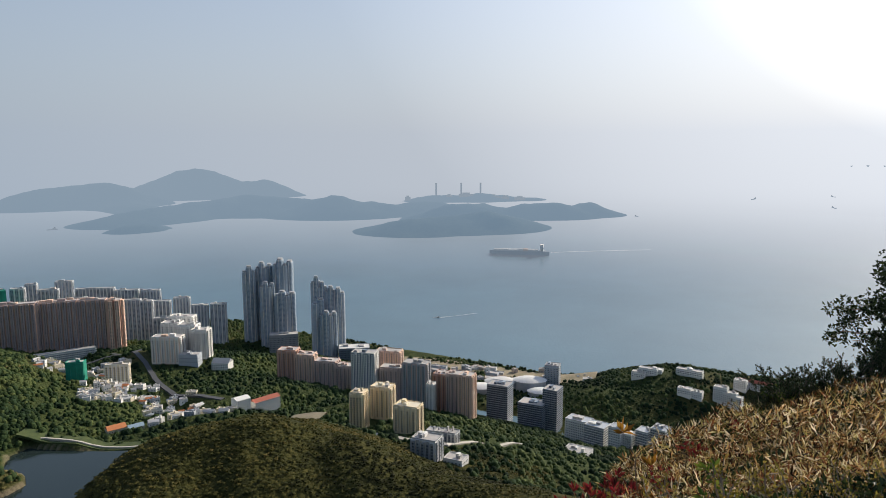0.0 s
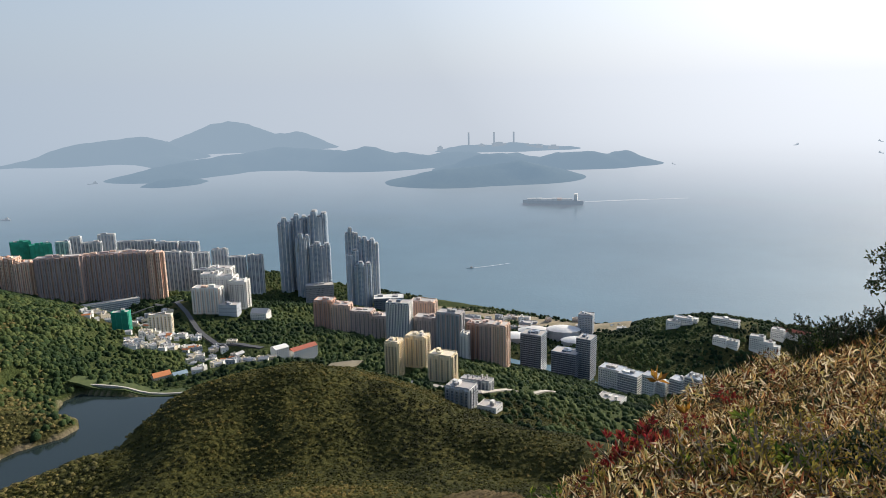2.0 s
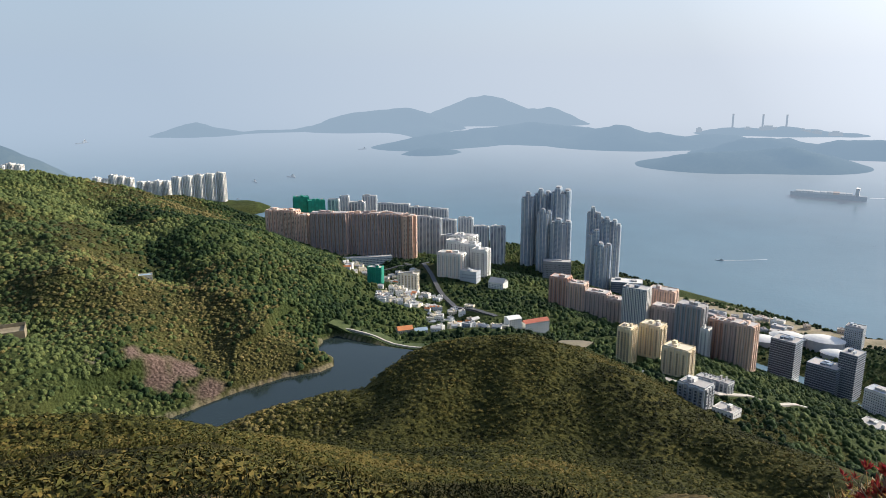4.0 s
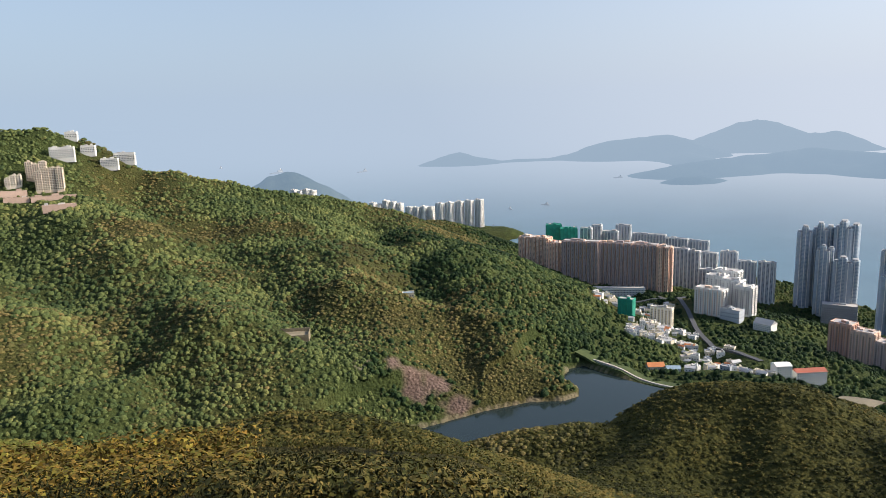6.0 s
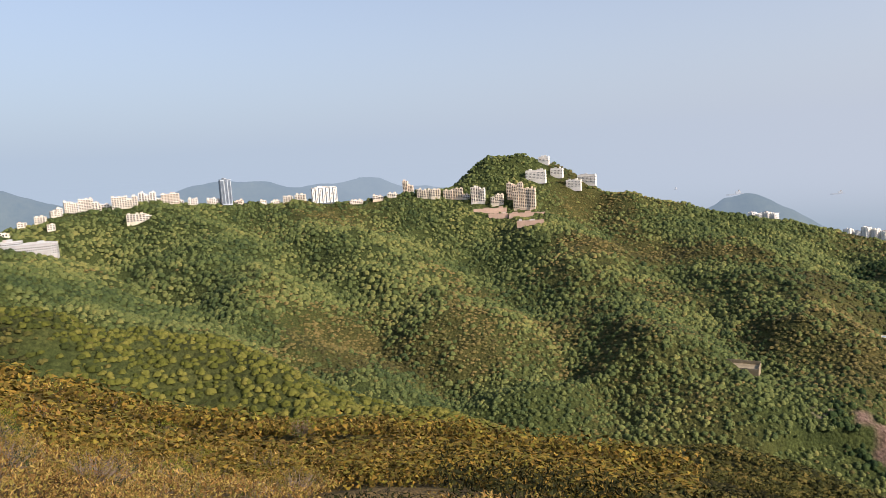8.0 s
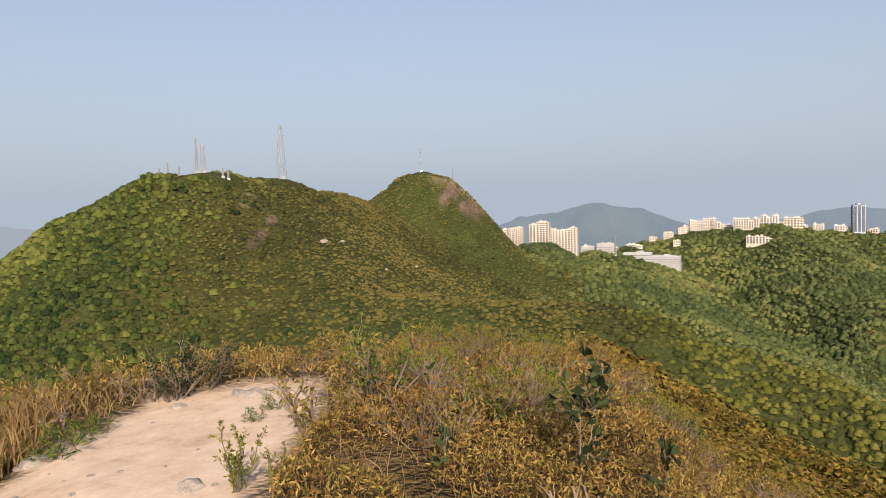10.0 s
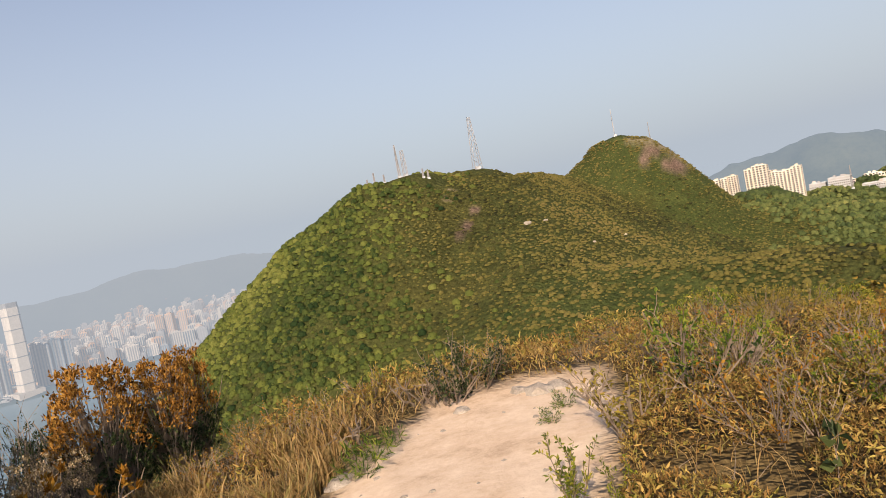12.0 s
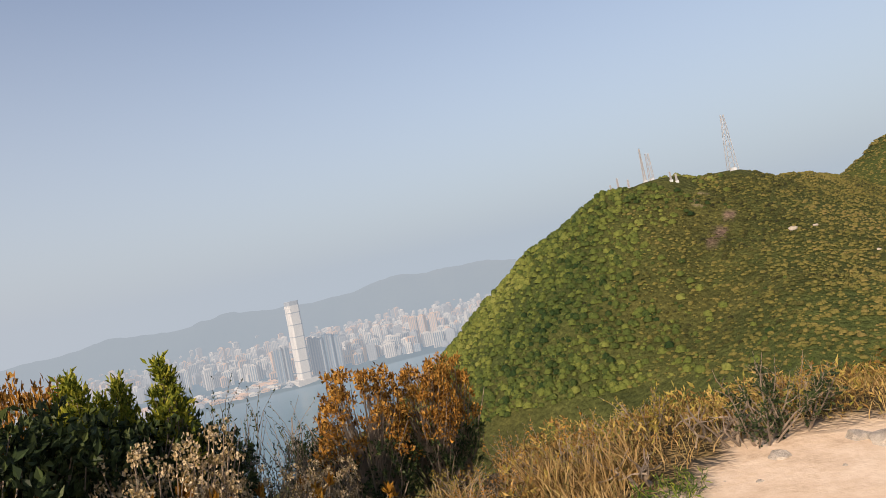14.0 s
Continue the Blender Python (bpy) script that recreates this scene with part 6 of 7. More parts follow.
def bush(name, label, category, seed, h, rad, clusters, per, ln, wd, mat, group="", low_mat=None, cone=False, low=0.5, loose=0.06):
    """A dense bush: tufts of small leaves on twigs over a rounded or pointed outline, dark stems within."""
    r = random.Random(seed)
    base = thing(name, Matrix.Identity(4), label, category, group)
    wood, leaves, under = Twigs(), [], []
    for i in range(clusters):
        u = r.uniform(0.08, 1.0) ** 0.8
        edge = rad * ((1.12 - u) * (0.75 + 0.25 * math.sin(u * 9)) if cone else math.sqrt(max(0.06, 1 - (u - 0.5) ** 2 / 0.32)))
        a, q = r.uniform(0, math.tau), edge * r.uniform(0.25, 1.0) ** 0.5
        p = Vector((math.cos(a) * q, math.sin(a) * q, u * h * r.uniform(0.9, 1.06)))
        foot = Vector((p.x * 0.25, p.y * 0.25, p.z * r.uniform(0.1, 0.5) - 0.05))
        out = (p - Vector((0, 0, h * 0.35))).normalized()
        wood.add([foot, foot.lerp(p, 0.5) + rand_dir(r) * 0.03, p], 0.006, 0.002)
        if i % 6 == 0:
            wood.add(grow(r, Vector((p.x * 0.1, p.y * 0.1, -0.06)), p, p.length * 0.9, 0.2, 4), 0.012, 0.004)
        # lower and inner tufts take low_mat: shade inside the bush, put into colour
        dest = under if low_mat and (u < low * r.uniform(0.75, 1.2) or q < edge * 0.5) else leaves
        for k in range(per):
            t = (out * 0.7 + rand_dir(r, 0.2)).normalized()
            z = r.uniform(0.7, 1.3)
            dest.append((p + rand_dir(r) * loose * r.random(), t, t.cross(rand_dir(r)).normalized(), ln * z, wd * z))
    part("stem", wood.s, BARK, base)
    part("foliage", leaf_mesh("foliage", leaves, mat), mat, base)
    if under:
        part("lower_foliage", leaf_mesh("lower_foliage", under, low_mat), low_mat, base)
    return base


def near_ground(x, y):
    return float(land(np.array([x]), np.array([y]))[0])


def standing(s, yaw, r):
    """A place on the ground seen at a yaw and distance from the path, s metres along it."""
    a = radians(174.6)
    px, py = polar(yaw, r)
    x, y = px - s * math.sin(a), py + s * math.cos(a)
    return Vector((x, y, near_ground(x, y)))


def put(ob, p, turn=0.0, scale=1.0, sx=1.0):
    ob.matrix_world = Matrix.Translation(p) @ Matrix.Rotation(turn, 4, "Z") @ Matrix.Diagonal((scale * sx, scale * sx, scale, 1))
    return ob


def copies(kinds, spots, seed, lo=0.75, hi=1.25):
    r = random.Random(seed)
    for p in spots:
        ob = r.choice(kinds)
        k = r.uniform(lo, hi)
        copy_thing(ob, Matrix.Translation(p) @ Matrix.Rotation(r.uniform(0, math.tau), 4, "Z") @ Matrix.Scale(k, 4))


def off_trail(p, gap):
    return float(inside(np.array([p.x]), np.array([p.y]), TRAIL)[0]) < -gap


def spots(seed, count, y0, y1, r0, r1, gap=0.25, s=1.7):
    r, out = random.Random(seed), []
    while len(out) < count:
        p = standing(s, r.uniform(y0, y1), math.sqrt(r.uniform(r0 * r0, r1 * r1)))
        if off_trail(p, gap) and math.hypot(p.x, p.y) > 1.2 and min(math.hypot(p.x + t * 0.094, p.y + t * 0.9956) for t in (0, 0.7, 1.4, 2.1, 2.8, 3.2)) > 1.3:
            out.append(p)
    return out


def blades(name, label, areas, mat, seed):
    """Bent grass blades, three quads each."""
    r = np.random.default_rng(seed)
    co, fa, off = [], [], 0
    for s, y0, y1, r0, r1, n, h0, h1, wd in areas:
        yaw, d = r.uniform(y0, y1, n), np.sqrt(r.uniform(r0 * r0, r1 * r1, n))
        a = radians(174.6)
        x, y = polar(yaw, d)
        x, y = x - s * math.sin(a), y + s * math.cos(a)
        ok = inside(x, y, TRAIL) < -0.10
        for t in (0, 0.8, 1.6, 2.4, 3.2):
            ok &= np.hypot(x + t * 0.094, y + t * 0.9956) > 0.9
        ok &= fbm(x, y, 0.9, 2, 81) > -0.28
        x, y = x[ok], y[ok]
        n = len(x)
        z = land(x, y) - 0.03
        h, w = r.uniform(h0, h1, n), wd * r.uniform(0.6, 1.4, n)
        th, ph = r.uniform(0, math.tau, n), r.uniform(0, math.tau, n)
        lean = r.uniform(0.1, 0.95, n)
        dx, dy = np.cos(th) * lean, np.sin(th) * lean
        sx, sy = np.cos(ph), np.sin(ph)
        rows = []
        for u, ww in ((0, 0.8), (0.4, 1.0), (0.75, 0.7), (1.0, 0.08)):
            cx, cy, cz = x + dx * h * u * u, y + dy * h * u * u, z + h * u * (1 - 0.32 * lean * u)
            for q in (-1, 1):
                rows.append(np.stack([cx + q * sx * w * ww / 2, cy + q * sy * w * ww / 2, cz], -1))
        co.append(np.stack(rows, 1).reshape(-1, 3))
        b = off + np.arange(n)[:, None] * 8
        for k in (0, 2, 4):
            fa.append(b + np.array([[k, k + 1, k + 3, k + 2]]))
        off += n * 8
    me = quad_mesh(name, np.concatenate(co), np.concatenate(fa))
    me.materials.append(mat)
    return tagged(new(name, me), label, "grass", kind="stuff")


def lances(name, label, areas, mat, seed):
    """Low heath of stiff lance leaves at all angles, in clumps with gaps, folded along the middle."""
    r = np.random.default_rng(seed)
    co, fa, off = [], [], 0
    for s, y0, y1, r0, r1, n, tall, ln, wd in areas:
        yaw, d = r.uniform(y0, y1, n), np.sqrt(r.uniform(r0 * r0, r1 * r1, n))
        a = radians(174.6)
        x, y = polar(yaw, d)
        x, y = x - s * math.sin(a), y + s * math.cos(a)
        clump = fbm(x, y, 0.55, 2, seed)
        ok = (inside(x, y, TRAIL) < -0.12) & (clump > -0.22)
        for t in (0, 0.8, 1.6, 2.4, 3.2):
            ok &= np.hypot(x + t * 0.094, y + t * 0.9956) > 1.1
        x, y, clump = x[ok], y[ok], clump[ok]
        n = len(x)
        up = tall * (0.45 + 1.3 * np.clip(clump + 0.2, 0, 0.7)) * np.sqrt(r.uniform(0, 1, n))
        p = np.stack([x, y, land(x, y) + up], -1)
        t = r.standard_normal((n, 3)) + np.array([0, 0, 0.55])
        t /= np.linalg.norm(t, axis=1)[:, None]
        q = np.cross(t, r.standard_normal((n, 3)))
        q /= np.linalg.norm(q, axis=1)[:, None]
        nn = np.cross(t, q)
        k = (r.uniform(0.5, 1.5, n))[:, None]
        L, w = ln * k, wd * k * r.uniform(0.7, 1.3, (n, 1))
        rows = [p, p + t * L * 0.45 + q * w / 2 + nn * w * 0.3, p + t * L - nn * L * 0.12, p + t * L * 0.45 - q * w / 2 + nn * w * 0.3]
        co.append(np.stack(rows, 1).reshape(-1, 3))
        b = off + np.arange(n)[:, None] * 4
        fa += [b + np.array([[0, 1, 2]]), b + np.array([[0, 2, 3]])]
        off += n * 4
    me = quad_mesh(name, np.concatenate(co), np.concatenate(fa))
    me.materials.append(mat)
    return tagged(new(name, me), label, "heath", kind="stuff")


def stems(name, label, areas, seed):
    """Thin bare stalks standing out of the heath."""
    r = random.Random(seed)
    t = Twigs()
    for s, y0, y1, r0, r1, n, h in areas:
        for k in range(n):
            p = standing(s, r.uniform(y0, y1), math.sqrt(r.uniform(r0 * r0, r1 * r1)))
            if off_trail(p, 0.2):
                t.add(grow(r, p - Vector((0, 0, 0.05)), rand_dir(r, 1.0), h * r.uniform(0.5, 1.2), 0.35, 4), 0.004, 0.0015)
    return tagged(new(name, t.s.mesh(name, BARK)), label, "heath", kind="stuff")


GREEN_TIP = leafy("yellow_green_shoots", ((0.2, (0.05, 0.07, 0.012)), (0.45, (0.12, 0.15, 0.02)), (0.65, (0.24, 0.25, 0.03)), (0.85, (0.34, 0.31, 0.05))), 2.0, 0.55, 0.35)
BANK_LEAF = leafy("bank_heath_leaves", ((0.10, (0.012, 0.010, 0.006)), (0.28, (0.036, 0.026, 0.013)), (0.38, (0.27, 0.095, 0.04)), (0.48, (0.13, 0.11, 0.034)), (0.57, (0.55, 0.33, 0.14)), (0.68, (0.40, 0.35, 0.11)), (0.80, (0.80, 0.66, 0.44))), 1.6, 0.6, 0.45, even=0.3)
BROW_LEAF = leafy("brow_heath_leaves", ((0.12, (0.028, 0.020, 0.008)), (0.30, (0.14, 0.082, 0.027)), (0.45, (0.31, 0.175, 0.055)), (0.56, (0.19, 0.18, 0.038)), (0.68, (0.47, 0.31, 0.105)), (0.80, (0.32, 0.285, 0.065)), (0.92, (0.70, 0.53, 0.32))), 1.4, 0.65, 0.3, even=0.45)
blades("trail_grass", "long golden dry grass beside the trail", [(1.7, 157, 184, 3.2, 7.5, 17000, 0.18, 0.46, 0.013), (1.7, 96, 138, 3.0, 9, 2500, 0.10, 0.28, 0.007), (1.7, 140, 166, 7.0, 9.8, 2000, 0.12, 0.30, 0.010), (1.7, 186, 215, 2.2, 5, 900, 0.15, 0.4, 0.010)], STRAW, 3)
blades("bank_grass", "scattered straw grass on the bank", [(0, -52, -7, 3.2, 12.5, 6500, 0.12, 0.32, 0.008)], DARK_STRAW, 5)
lances("bank_heath", "russet, straw and dark leafy heath on the bank", [(0, -54, -6, 2.6, 6.5, 58000, 0.24, 0.062, 0.0085), (0, -54, -9, 6.5, 13, 40000, 0.24, 0.085, 0.012), (0, -30, 12, 2.0, 5.5, 12000, 0.16, 0.055, 0.009)], BANK_LEAF, 6)
lances("brow_heath", "golden-brown and olive leafy heath beside the trail", [(1.7, 78, 139, 2.4, 7, 62000, 0.24, 0.04, 0.011), (0.1, 52, 104, 2.0, 7, 14000, 0.28, 0.055, 0.018), (1.7, 84, 138, 7, 14, 36000, 0.30, 0.055, 0.016), (1.7, 80, 128, 14, 32, 22000, 0.5, 0.12, 0.04), (1.7, 164, 214, 2.2, 7, 14000, 0.22, 0.06, 0.016), (1.7, 139, 166, 7.0, 10.5, 9000, 0.28, 0.06, 0.018), (1.7, 140, 186, 9.5, 30, 22000, 0.45, 0.10, 0.03)], BROW_LEAF, 8)
lances("bank_undergrowth", "dark small-leaved undergrowth at the foot of the bank", [(0, -54, 6, 2.0, 4.3, 26000, 0.22, 0.045, 0.018), (0, -54, -8, 4.3, 9, 20000, 0.12, 0.06, 0.02)], DARK_LEAF, 12)
lances("south_heath", "dark olive leafy heath on the near brow", [(0, 4, 96, 2.3, 8, 15000, 0.28, 0.06, 0.02), (0, 10, 84, 8, 18, 14000, 0.5, 0.10, 0.035)], SPUR_LEAF, 10)
stems("bare_stalks", "thin bare stalks standing out of the heath", [(0, -50, -7, 3.0, 11, 700, 0.26), (1.7, 88, 138, 3.4, 9, 420, 0.32), (1.7, 160, 205, 3.0, 7, 160, 0.4)], 9)

# templates, each placed once and then repeated
green = shrub("shrub", "leafy olive-green shrub with yellowish tips", "shrub", 1, 0.8, 0.45, 9, 7, 9, 0.055, 0.022, GREEN_LEAF, "green shrubs", DARK_LEAF)
yellow = shrub("shrub", "yellow-green shrub with thin twigs", "shrub", 2, 0.6, 0.42, 10, 7, 7, 0.045, 0.020, YELLOW_LEAF, "yellow shrubs")
dry = shrub("shrub", "half-bare dry shrub with grey twigs", "shrub", 3, 0.65, 0.5, 9, 9, 5, 0.035, 0.018, ORANGE_LEAF, "dry shrubs", bare=0.35, thick=0.007)
low_green = shrub("shrub", "low dense heath bush with small leaves", "shrub", 4, 0.45, 0.5, 12, 8, 9, 0.035, 0.016, YELLOW_LEAF, "heath bushes", GREEN_LEAF)
orange = shrub("shrub", "russet heath bush with small leaves", "shrub", 5, 0.5, 0.5, 12, 8, 9, 0.038, 0.018, ORANGE_LEAF, "russet bushes", GREEN_LEAF)
put(green, standing(1.7, 131, 5.6), 0.3)
put(yellow, standing(1.7, 136, 5.2), 1.0)
put(dry, standing(1.7, 126, 4.8), 2.0)
put(low_green, standing(1.7, 121, 5.5), 0.7)
put(orange, standing(1.7, 117, 6.0), 0.7)
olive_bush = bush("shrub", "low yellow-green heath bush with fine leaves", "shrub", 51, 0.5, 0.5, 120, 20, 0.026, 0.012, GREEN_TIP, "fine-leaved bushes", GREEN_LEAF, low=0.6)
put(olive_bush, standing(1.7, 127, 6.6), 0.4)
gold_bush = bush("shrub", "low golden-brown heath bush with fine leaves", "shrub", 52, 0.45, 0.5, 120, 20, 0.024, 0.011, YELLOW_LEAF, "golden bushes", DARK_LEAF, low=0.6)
put(gold_bush, standing(1.7, 119, 7.2), 0.9)
copies([olive_bush, gold_bush, gold_bush], spots(61, 46, 86, 138, 5.0, 15), 62, 0.45, 0.95)
copies([olive_bush, gold_bush], spots(63, 26, 88, 128, 14, 30), 64, 0.8, 1.5)
copies([yellow, dry, low_green, low_green, orange], spots(11, 30, 88, 139, 4.4, 11.5), 12, 0.4, 0.8)
copies([low_green, orange, orange, yellow], spots(13, 12, 84, 130, 10, 22), 14, 0.7, 1.2)
copies([low_green, yellow, dry, green], spots(15, 18, 139, 168, 6.9, 9.6, 0.35), 16, 0.5, 0.8)
copies([dry, orange, low_green], spots(17, 16, 164, 176, 5.0, 8.0, 0.4), 18, 0.4, 0.7)
copies([green, orange, low_green, dry], spots(19, 14, 180, 212, 2.6, 4.4, 0.3, 3.0), 20, 0.6, 0.9)

# bushes in front of the harbour
def upto(ob, full, s, yaw, d, el, turn, wide=1.0, first=False):
    """Stands a bush of a given full height so that its tip reaches a line of sight."""
    p = standing(s, yaw, d)
    k = min(2.3, max(0.3, (EYE_Z + d * math.tan(radians(el)) - p.z) / full))
    m = Matrix.Translation(p) @ Matrix.Rotation(turn, 4, "Z") @ Matrix.Diagonal((k * wide, k * wide, k, 1))
    if first:
        ob.matrix_world = m
        return ob
    return copy_thing(ob, m @ Matrix.Diagonal((*(1 / v for v in ob.scale), 1)))


AMBER_LEAF = leafy("amber_leaves", ((0.15, (0.045, 0.024, 0.008)), (0.38, (0.19, 0.085, 0.018)), (0.55, (0.36, 0.17, 0.035)), (0.7, (0.46, 0.25, 0.06)), (0.88, (0.13, 0.09, 0.022))), 2.0, 0.6, 0.3)
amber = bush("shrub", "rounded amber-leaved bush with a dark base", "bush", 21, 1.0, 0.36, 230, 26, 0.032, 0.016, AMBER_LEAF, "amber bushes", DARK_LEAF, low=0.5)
upto(amber, 1.02, 3.0, 174.5, 6.9, -6.2, 0.2, 0.85, True)
upto(amber, 1.02, 3.0, 169.4, 7.3, -6.9, 2.1, 0.7)
upto(amber, 1.02, 3.0, 167.4, 7.6, -6.8, 4.0, 0.65)
upto(amber, 1.02, 3.0, 197.8, 5.2, -1.6, 1.0, 0.42)
umber = bush("shrub", "dark umber bush with brown tips", "bush", 26, 1.0, 0.42, 200, 26, 0.036, 0.018, DARK_LEAF, "umber bushes", DARK_LEAF)
upto(umber, 1.02, 3.0, 199.8, 4.7, -4.0, 0.4, 1.0, True)
for k, (yaw, d, el, wide) in enumerate(((196.0, 4.9, -5.5, 1.0), (192.8, 5.2, -6.2, 1.0), (189.9, 5.5, -6.8, 0.9), (202.5, 4.5, -4.0, 1.0), (206, 4.3, -3.5, 1.0), (187.4, 5.8, -8.2, 0.8), (178.6, 7.4, -10.6, 0.8), (172.3, 7.6, -10.0, 0.6))):
    upto(umber, 1.02, 3.0, yaw, d, el, 1.3 * k, wide)
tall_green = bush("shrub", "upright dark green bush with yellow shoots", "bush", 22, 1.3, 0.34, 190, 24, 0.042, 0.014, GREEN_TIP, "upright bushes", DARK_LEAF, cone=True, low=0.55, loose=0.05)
upto(tall_green, 1.33, 3.0, 188.5, 5.2, -3.3, 0.5, 0.9, True)
for k, (yaw, d, el, wide) in enumerate(((191.6, 5.2, -4.0, 0.7), (194.6, 5.0, -3.2, 0.85), (193.0, 5.5, -4.9, 0.8), (195.8, 5.2, -4.4, 0.8), (201.4, 4.5, -1.0, 0.8))):
    upto(tall_green, 1.33, 3.0, yaw, d, el, 1.1 * k, wide)
sparse = shrub("shrub", "thin dark bush with sparse small leaves", "bush", 23, 1.35, 0.2, 7, 12, 12, 0.034, 0.014, DARK_LEAF, "thin bushes", bare=0.3, thick=0.009, lean=0.25)
upto(sparse, 1.75, 3.0, 185.1, 6.0, -4.1, 0.4, 0.9, True)
for k, (yaw, d, el) in enumerate(((184.0, 6.1, -5.6), (182.6, 6.4, -7.4), (180.9, 6.6, -6.9), (179.6, 6.9, -8.4))):
    upto(sparse, 1.75, 3.0, yaw, d, el, 1.9 * k, 1.0)
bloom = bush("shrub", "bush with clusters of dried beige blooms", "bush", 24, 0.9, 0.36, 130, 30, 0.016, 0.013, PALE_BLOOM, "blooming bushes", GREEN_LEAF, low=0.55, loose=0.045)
upto(bloom, 0.92, 3.0, 188.4, 4.3, -7.9, 0.9, 0.8, True)
for k, (yaw, d, el, wide) in enumerate(((191.4, 4.2, -8.4, 0.8), (190.0, 4.1, -10.6, 0.9), (182.2, 5.1, -12.4, 0.9), (180.0, 5.6, -12.6, 0.9), (177.4, 6.0, -12.8, 0.8))):
    upto(bloom, 0.92, 3.0, yaw, d, el, 1.7 * k, wide)
russet = shrub("shrub", "low russet-leaved bush at the trail side", "bush", 25, 0.5, 0.35, 9, 6, 12, 0.055, 0.022, ORANGE_LEAF, "russet clumps", DARK_LEAF, rosette=True)
upto(russet, 0.65, 3.0, 196.6, 3.8, -8.4, 0.2, 0.8, True)
upto(russet, 0.65, 3.0, 181.0, 4.9, -13.5, 0.9, 0.8)

# broad-leaved sapling that stands out over the brow
sapling = shrub("sapling", "dark broad-leaved sapling with a reddish tip", "sapling", 31, 1.05, 0.07, 2, 10, 5, 0.12, 0.075, DARK_LEAF, thick=0.012, lean=0.5)
upto(sapling, 1.4, 0.55, 122.9, 5.0, -9.0, 0.8, 0.9, True)
small_sapling = shrub("sapling", "small broad-leaved sapling among dry grass", "sapling", 32, 0.55, 0.08, 1, 4, 4, 0.12, 0.08, DARK_LEAF, thick=0.01, lean=0.5)
upto(small_sapling, 0.72, 0.55, 117.2, 4.6, -14.6, 0.2, 0.8, True)
copy_thing(small_sapling, Matrix.Translation(standing(0.55, 133.9, 4.9)) @ Matrix.Rotation(1.0, 4, "Z") @ Matrix.Scale(0.8, 4))
sprout = shrub("shrub", "upright olive sprout with thick leaves at the trail edge", "shrub", 33, 0.42, 0.14, 6, 7, 12, 0.034, 0.013, GREEN_TIP, "sprouts", thick=0.007, lean=0.35)
put(sprout, standing(1.7, 142.2, 4.1), 0.0)
copy_thing(sprout, Matrix.Translation(standing(1.7, 138.4, 4.0)) @ Matrix.Rotation(2, 4, "Z") @ Matrix.Scale(0.7, 4))


def dead_wood(label, seed, p, h, arms, turn):
    r = random.Random(seed)
    base = thing("dead_branch", Matrix.Translation(p) @ Matrix.Rotation(turn, 4, "Z"), label, "dead wood", "dead branches")
    for k in range(arms):
        t = Twigs()
        way = Vector((r.uniform(-0.9, 0.9), r.uniform(-0.4, 0.4), r.uniform(0.5, 1.0)))
        path = grow(r, Vector((r.uniform(-0.1, 0.1), 0, -0.06)), way, h * r.uniform(0.6, 1.0), 0.42, 7)
        t.add(path, h * 0.034, h * 0.012)
        for j in (3, 4, 5):
            t.add(grow(r, path[j], rand_dir(r, 0.5), h * 0.4, 0.45, 4), h * 0.015, h * 0.005)
        part("limb", t.s, BARK, base)
    return base


dead_wood("twisted pale dead branch at the trail end", 1, standing(1.7, 157.0, 6.9), 0.62, 3, 2.6)
dead_wood("twisted pale dead branches under a thicket", 2, standing(1.7, 151.6, 7.6), 0.6, 5, 2.2)
dead_wood("twisted pale dead branches under a thicket", 3, standing(1.7, 150.2, 7.4), 0.5, 4, 2.6)
dead_wood("grey dead stump with short arms", 4, standing(1.7, 137.8, 6.4), 0.55, 3, 2.0)
dead_wood("bare grey twigs standing over the scrub", 5, standing(0.55, 124.4, 3.9), 0.5, 5, 1.0)
dead_wood("bare grey twigs standing over the scrub", 6, standing(0.55, 126.0, 3.8), 0.4, 4, 1.5)
thicket = shrub("shrub", "dark low thicket at the trail end", "shrub", 35, 0.55, 0.4, 10, 8, 10, 0.04, 0.02, DARK_LEAF, "dark thickets", thick=0.012)
put(thicket, standing(1.7, 149.0, 7.4), 0.0)
copy_thing(thicket, Matrix.Translation(standing(1.7, 146.8, 7.6)) @ Matrix.Rotation(2, 4, "Z"))
tuft_at = [(156.0, 6.2, 0.5), (154.6, 6.5, 0.4), (140.6, 6.4, 0.35), (142.0, 6.0, 0.3)]
tuft = shrub("grass_tuft", "short green tuft growing on the bare trail", "tuft", 36, 0.26, 0.22, 14, 3, 4, 0.10, 0.012, GREEN_LEAF, "trail tufts", thick=0.003)
put(tuft, standing(3.0, 152.8, 4.7), 0.0)
for yaw, d, sc in tuft_at:
    copy_thing(tuft, Matrix.Translation(standing(1.7, yaw, d)) @ Matrix.Scale(sc * 1.6, 4))


def rock(label, p, size, seed, flat=0.6):
    bm = bmesh.new()
    bmesh.ops.create_icosphere(bm, subdivisions=2, radius=1.0)
    for v in bm.verts:
        n = noise.noise(v.co * 1.3 + Vector((seed, 0, 0)))
        v.co *= 1 + 0.45 * n
        v.co.z *= flat
    me = bpy.data.meshes.new("rock")
    bm.to_mesh(me)
    me.materials.append(STONE)
    ob = new("rock", me)
    ob.matrix_world = Matrix.Translation(p - Vector((0, 0, size * 0.12))) @ Matrix.Rotation(seed, 4, "Z") @ Matrix.Scale(size, 4)
    return tagged(ob, label, "rock", "trail rocks")


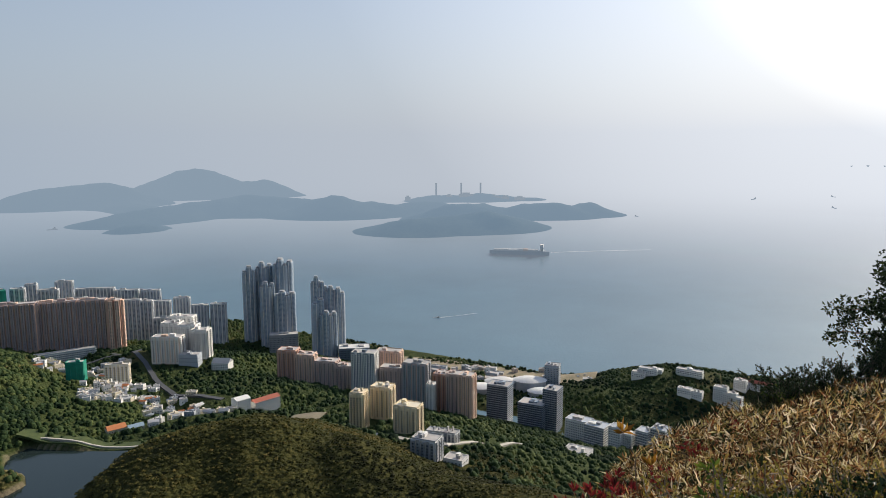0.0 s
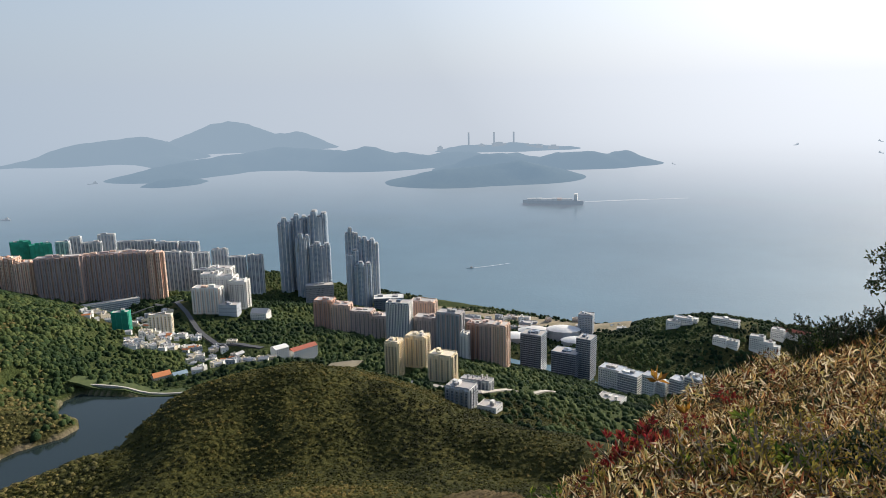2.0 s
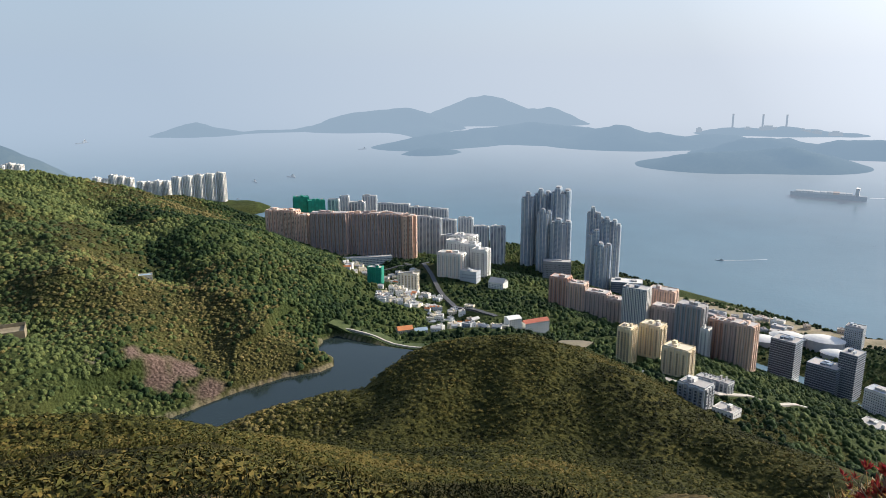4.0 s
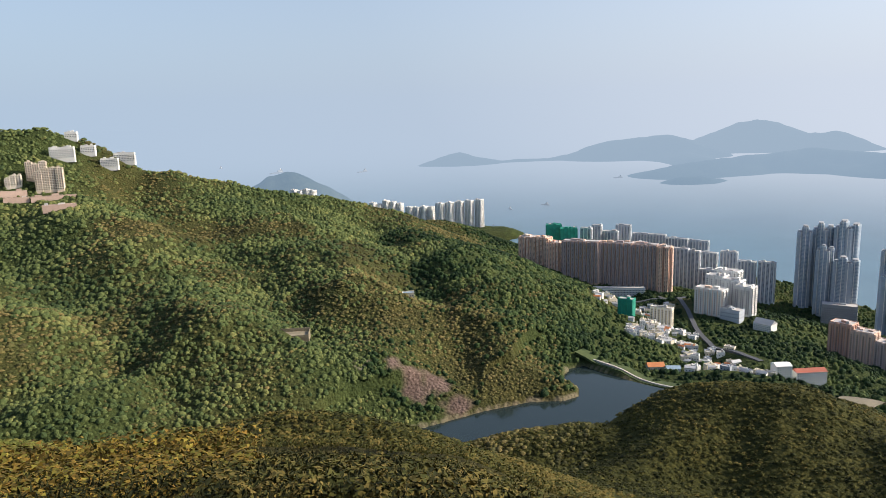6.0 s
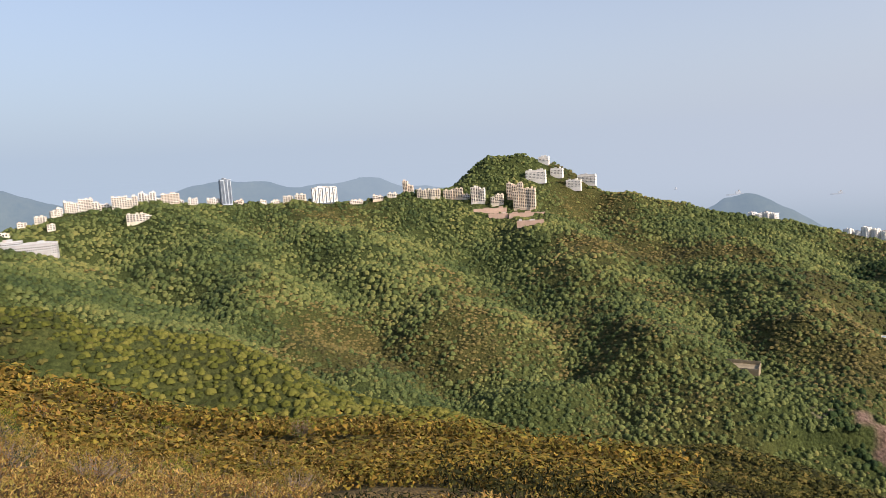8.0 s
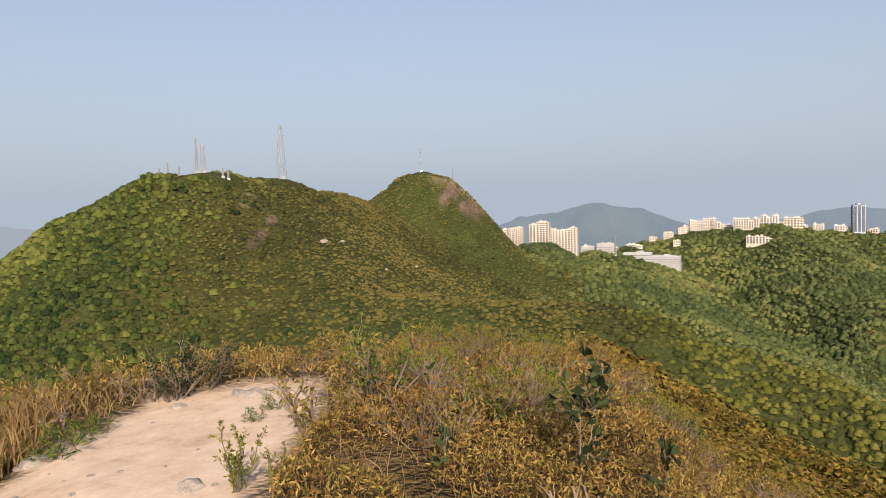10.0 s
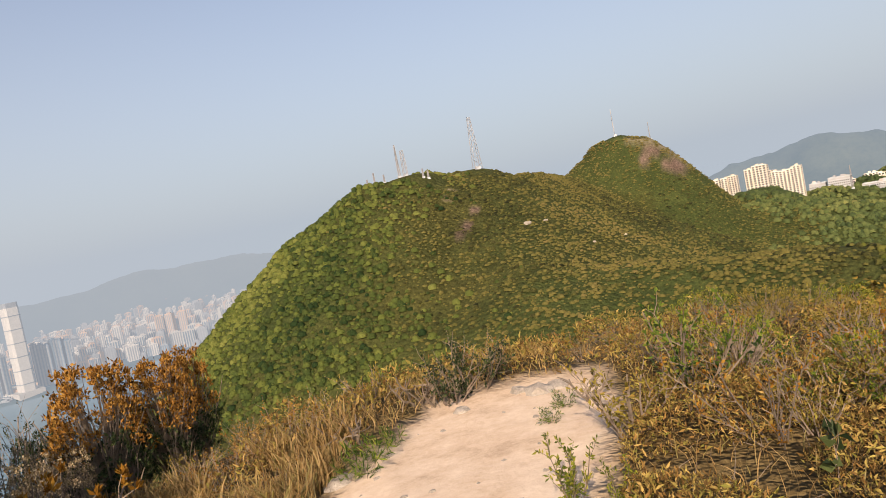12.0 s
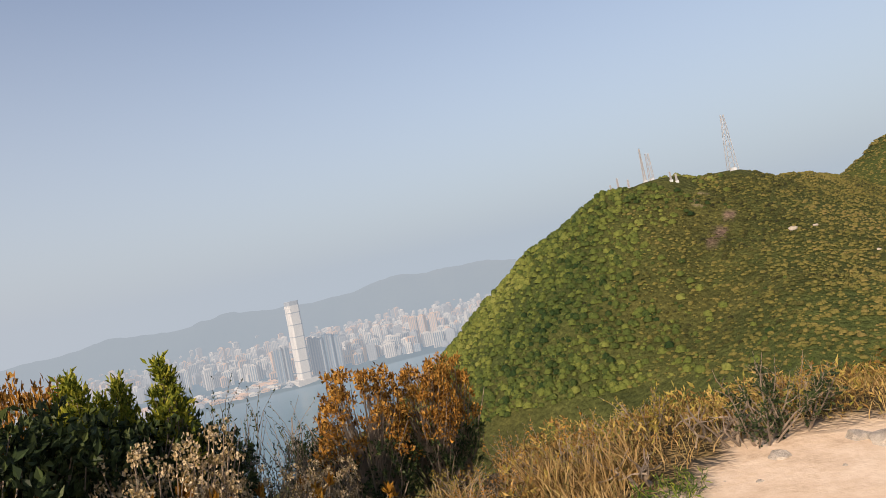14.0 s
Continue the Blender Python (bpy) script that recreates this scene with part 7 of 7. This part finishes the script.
rock("pale block of stone at the trail edge", standing(1.7, 159.2, 6.0), 0.14, 2.0)
for k, (yaw, d, sz) in enumerate(((172.5, 4.4, 0.17), (166.0, 4.6, 0.13), (163.0, 4.5, 0.12), (168.5, 4.3, 0.09), (142.0, 7.1, 0.18), (140.6, 7.2, 0.14), (143.6, 7.3, 0.12), (160.2, 4.3, 0.10), (155.5, 4.0, 0.11), (151.5, 4.0, 0.08), (146.6, 4.3, 0.12), (148.5, 7.0, 0.1))):
    rock("small weathered stone on the sandy trail", standing(1.7, yaw, d), sz, 3.0 + k)
rr = random.Random(77)
for k in range(60):
    p = standing(1.7, rr.uniform(140, 172), rr.uniform(3.4, 6.8))
    if not off_trail(p, -0.1):
        rock("pebble on the sandy trail", p, rr.uniform(0.012, 0.035), 20.0 + k)
for yaw, d, sz in ((139.0, 560, 3.2), (125.7, 640, 3.0), (137.5, 575, 1.8), (131.5, 620, 1.6), (134.0, 560, 1.4)):
    x, y = polar(yaw, d)
    rock("pale boulder on the far hillside", Vector((x, y, near_ground(x, y) + 1.0)), sz, yaw)

# bank on the sunny side: red-tipped shrub, dark bushes, small tree
red = shrub("shrub", "red and orange tipped shrub on the grassy bank", "shrub", 41, 0.45, 0.26, 7, 4, 10, 0.07, 0.022, RED_LEAF, "red-tipped shrubs", rosette=True, thick=0.008)
put(red, standing(0, -11.6, 4.7), 0.3, 0.9)
for k, (yaw, d, sc) in enumerate(((-12.6, 4.6, 0.8), (-10.2, 4.8, 0.7), (-9.2, 4.5, 0.55), (-13.4, 4.9, 0.7), (-16.8, 5.2, 0.6), (-19.5, 6.5, 0.6), (-22.5, 7.5, 0.55), (-14.2, 4.2, 0.6))):
    copy_thing(red, Matrix.Translation(standing(0, yaw, d)) @ Matrix.Rotation(1.9 * k, 4, "Z") @ Matrix.Scale(sc, 4))
ember = shrub("shrub", "single orange rosette on a tall stem", "shrub", 42, 0.8, 0.06, 1, 3, 10, 0.09, 0.03, ORANGE_LEAF, rosette=True, thick=0.008, lean=0.2)
put(ember, standing(0, -15.4, 4.5), 0.3)
dusk = shrub("shrub", "dark glossy bush on the brow of the bank", "bush", 43, 0.72, 0.4, 14, 12, 26, 0.045, 0.020, DARK_LEAF, "dark brow bushes", GREEN_LEAF, thick=0.013)
put(dusk, standing(0, -25.6, 8.9), 0.3, 0.7)
for k, (yaw, d, sc) in enumerate(((-27.0, 9.2, 0.85), (-28.4, 9.4, 0.8), (-24.4, 8.8, 0.55), (-29.8, 9.8, 0.85), (-31.4, 10.2, 0.95), (-33.0, 10.4, 1.0), (-35, 10.5, 1.0))):
    copy_thing(dusk, Matrix.Translation(standing(0, yaw, d)) @ Matrix.Rotation(1.1 * k, 4, "Z") @ Matrix.Scale(sc, 4))
lush = shrub("shrub", "low green leafy clump in the bank grass", "shrub", 44, 0.3, 0.3, 10, 5, 9, 0.06, 0.02, GREEN_LEAF, "green clumps")
put(lush, standing(0, -24, 3.7), 0.3)
copies([lush, low_green, low_green], [standing(0, yaw, d) for yaw, d in ((-28, 3.6), (-31, 3.9), (-26, 3.4), (-20, 3.5), (-33, 3.6), (-17, 3.4), (-35, 4.2), (-8, 3.5), (-5, 3.5), (-24, 3.3), (-30, 3.4), (-22, 3.7), (-12, 3.4), (-34, 3.3))], 45, 0.5, 0.9)


def small_tree(label, p, h, seed):
    r = random.Random(seed)
    base = thing("tree", Matrix.Translation(p), label, "tree")
    t, limbs, leaves = Twigs(), [], []
    trunk = grow(r, Vector((0, 0, -0.2)), Vector((0.05, 0, 1)), h * 0.75, 0.14, 7)
    t.add(trunk, 0.07, 0.03)
    part("trunk", t.s, BARK, base)
    for k in range(16):
        q = trunk[r.randint(1, 7)]
        a = r.uniform(0, math.tau)
        lim = grow(r, q, Vector((math.cos(a), math.sin(a), r.uniform(0.15, 0.9))), h * r.uniform(0.28, 0.5), 0.28, 5)
        w = Twigs()
        w.add(lim, 0.026, 0.008)
        for j in range(7):
            tw = grow(r, lim[r.randint(2, 5)], rand_dir(r, 0.35), h * 0.16, 0.35, 3)
            w.add(tw, 0.008, 0.003)
            for m in range(120):
                pp = tw[r.randint(1, 3)] + rand_dir(r) * 0.12
                d = rand_dir(r, 0.2)
                leaves.append((pp, d, d.cross(rand_dir(r)).normalized(), 0.07, 0.036))
        part("limb", w.s, BARK, base)
    part("crown", leaf_mesh("crown", leaves, DARK_LEAF), DARK_LEAF, base)
    return base


small_tree("small dark evergreen tree on the brow of the bank", standing(0, -33.6, 12.0), 2.9, 4)
small_tree("small dark evergreen tree behind the bank", standing(0, -37.5, 12.5), 3.2, 6)
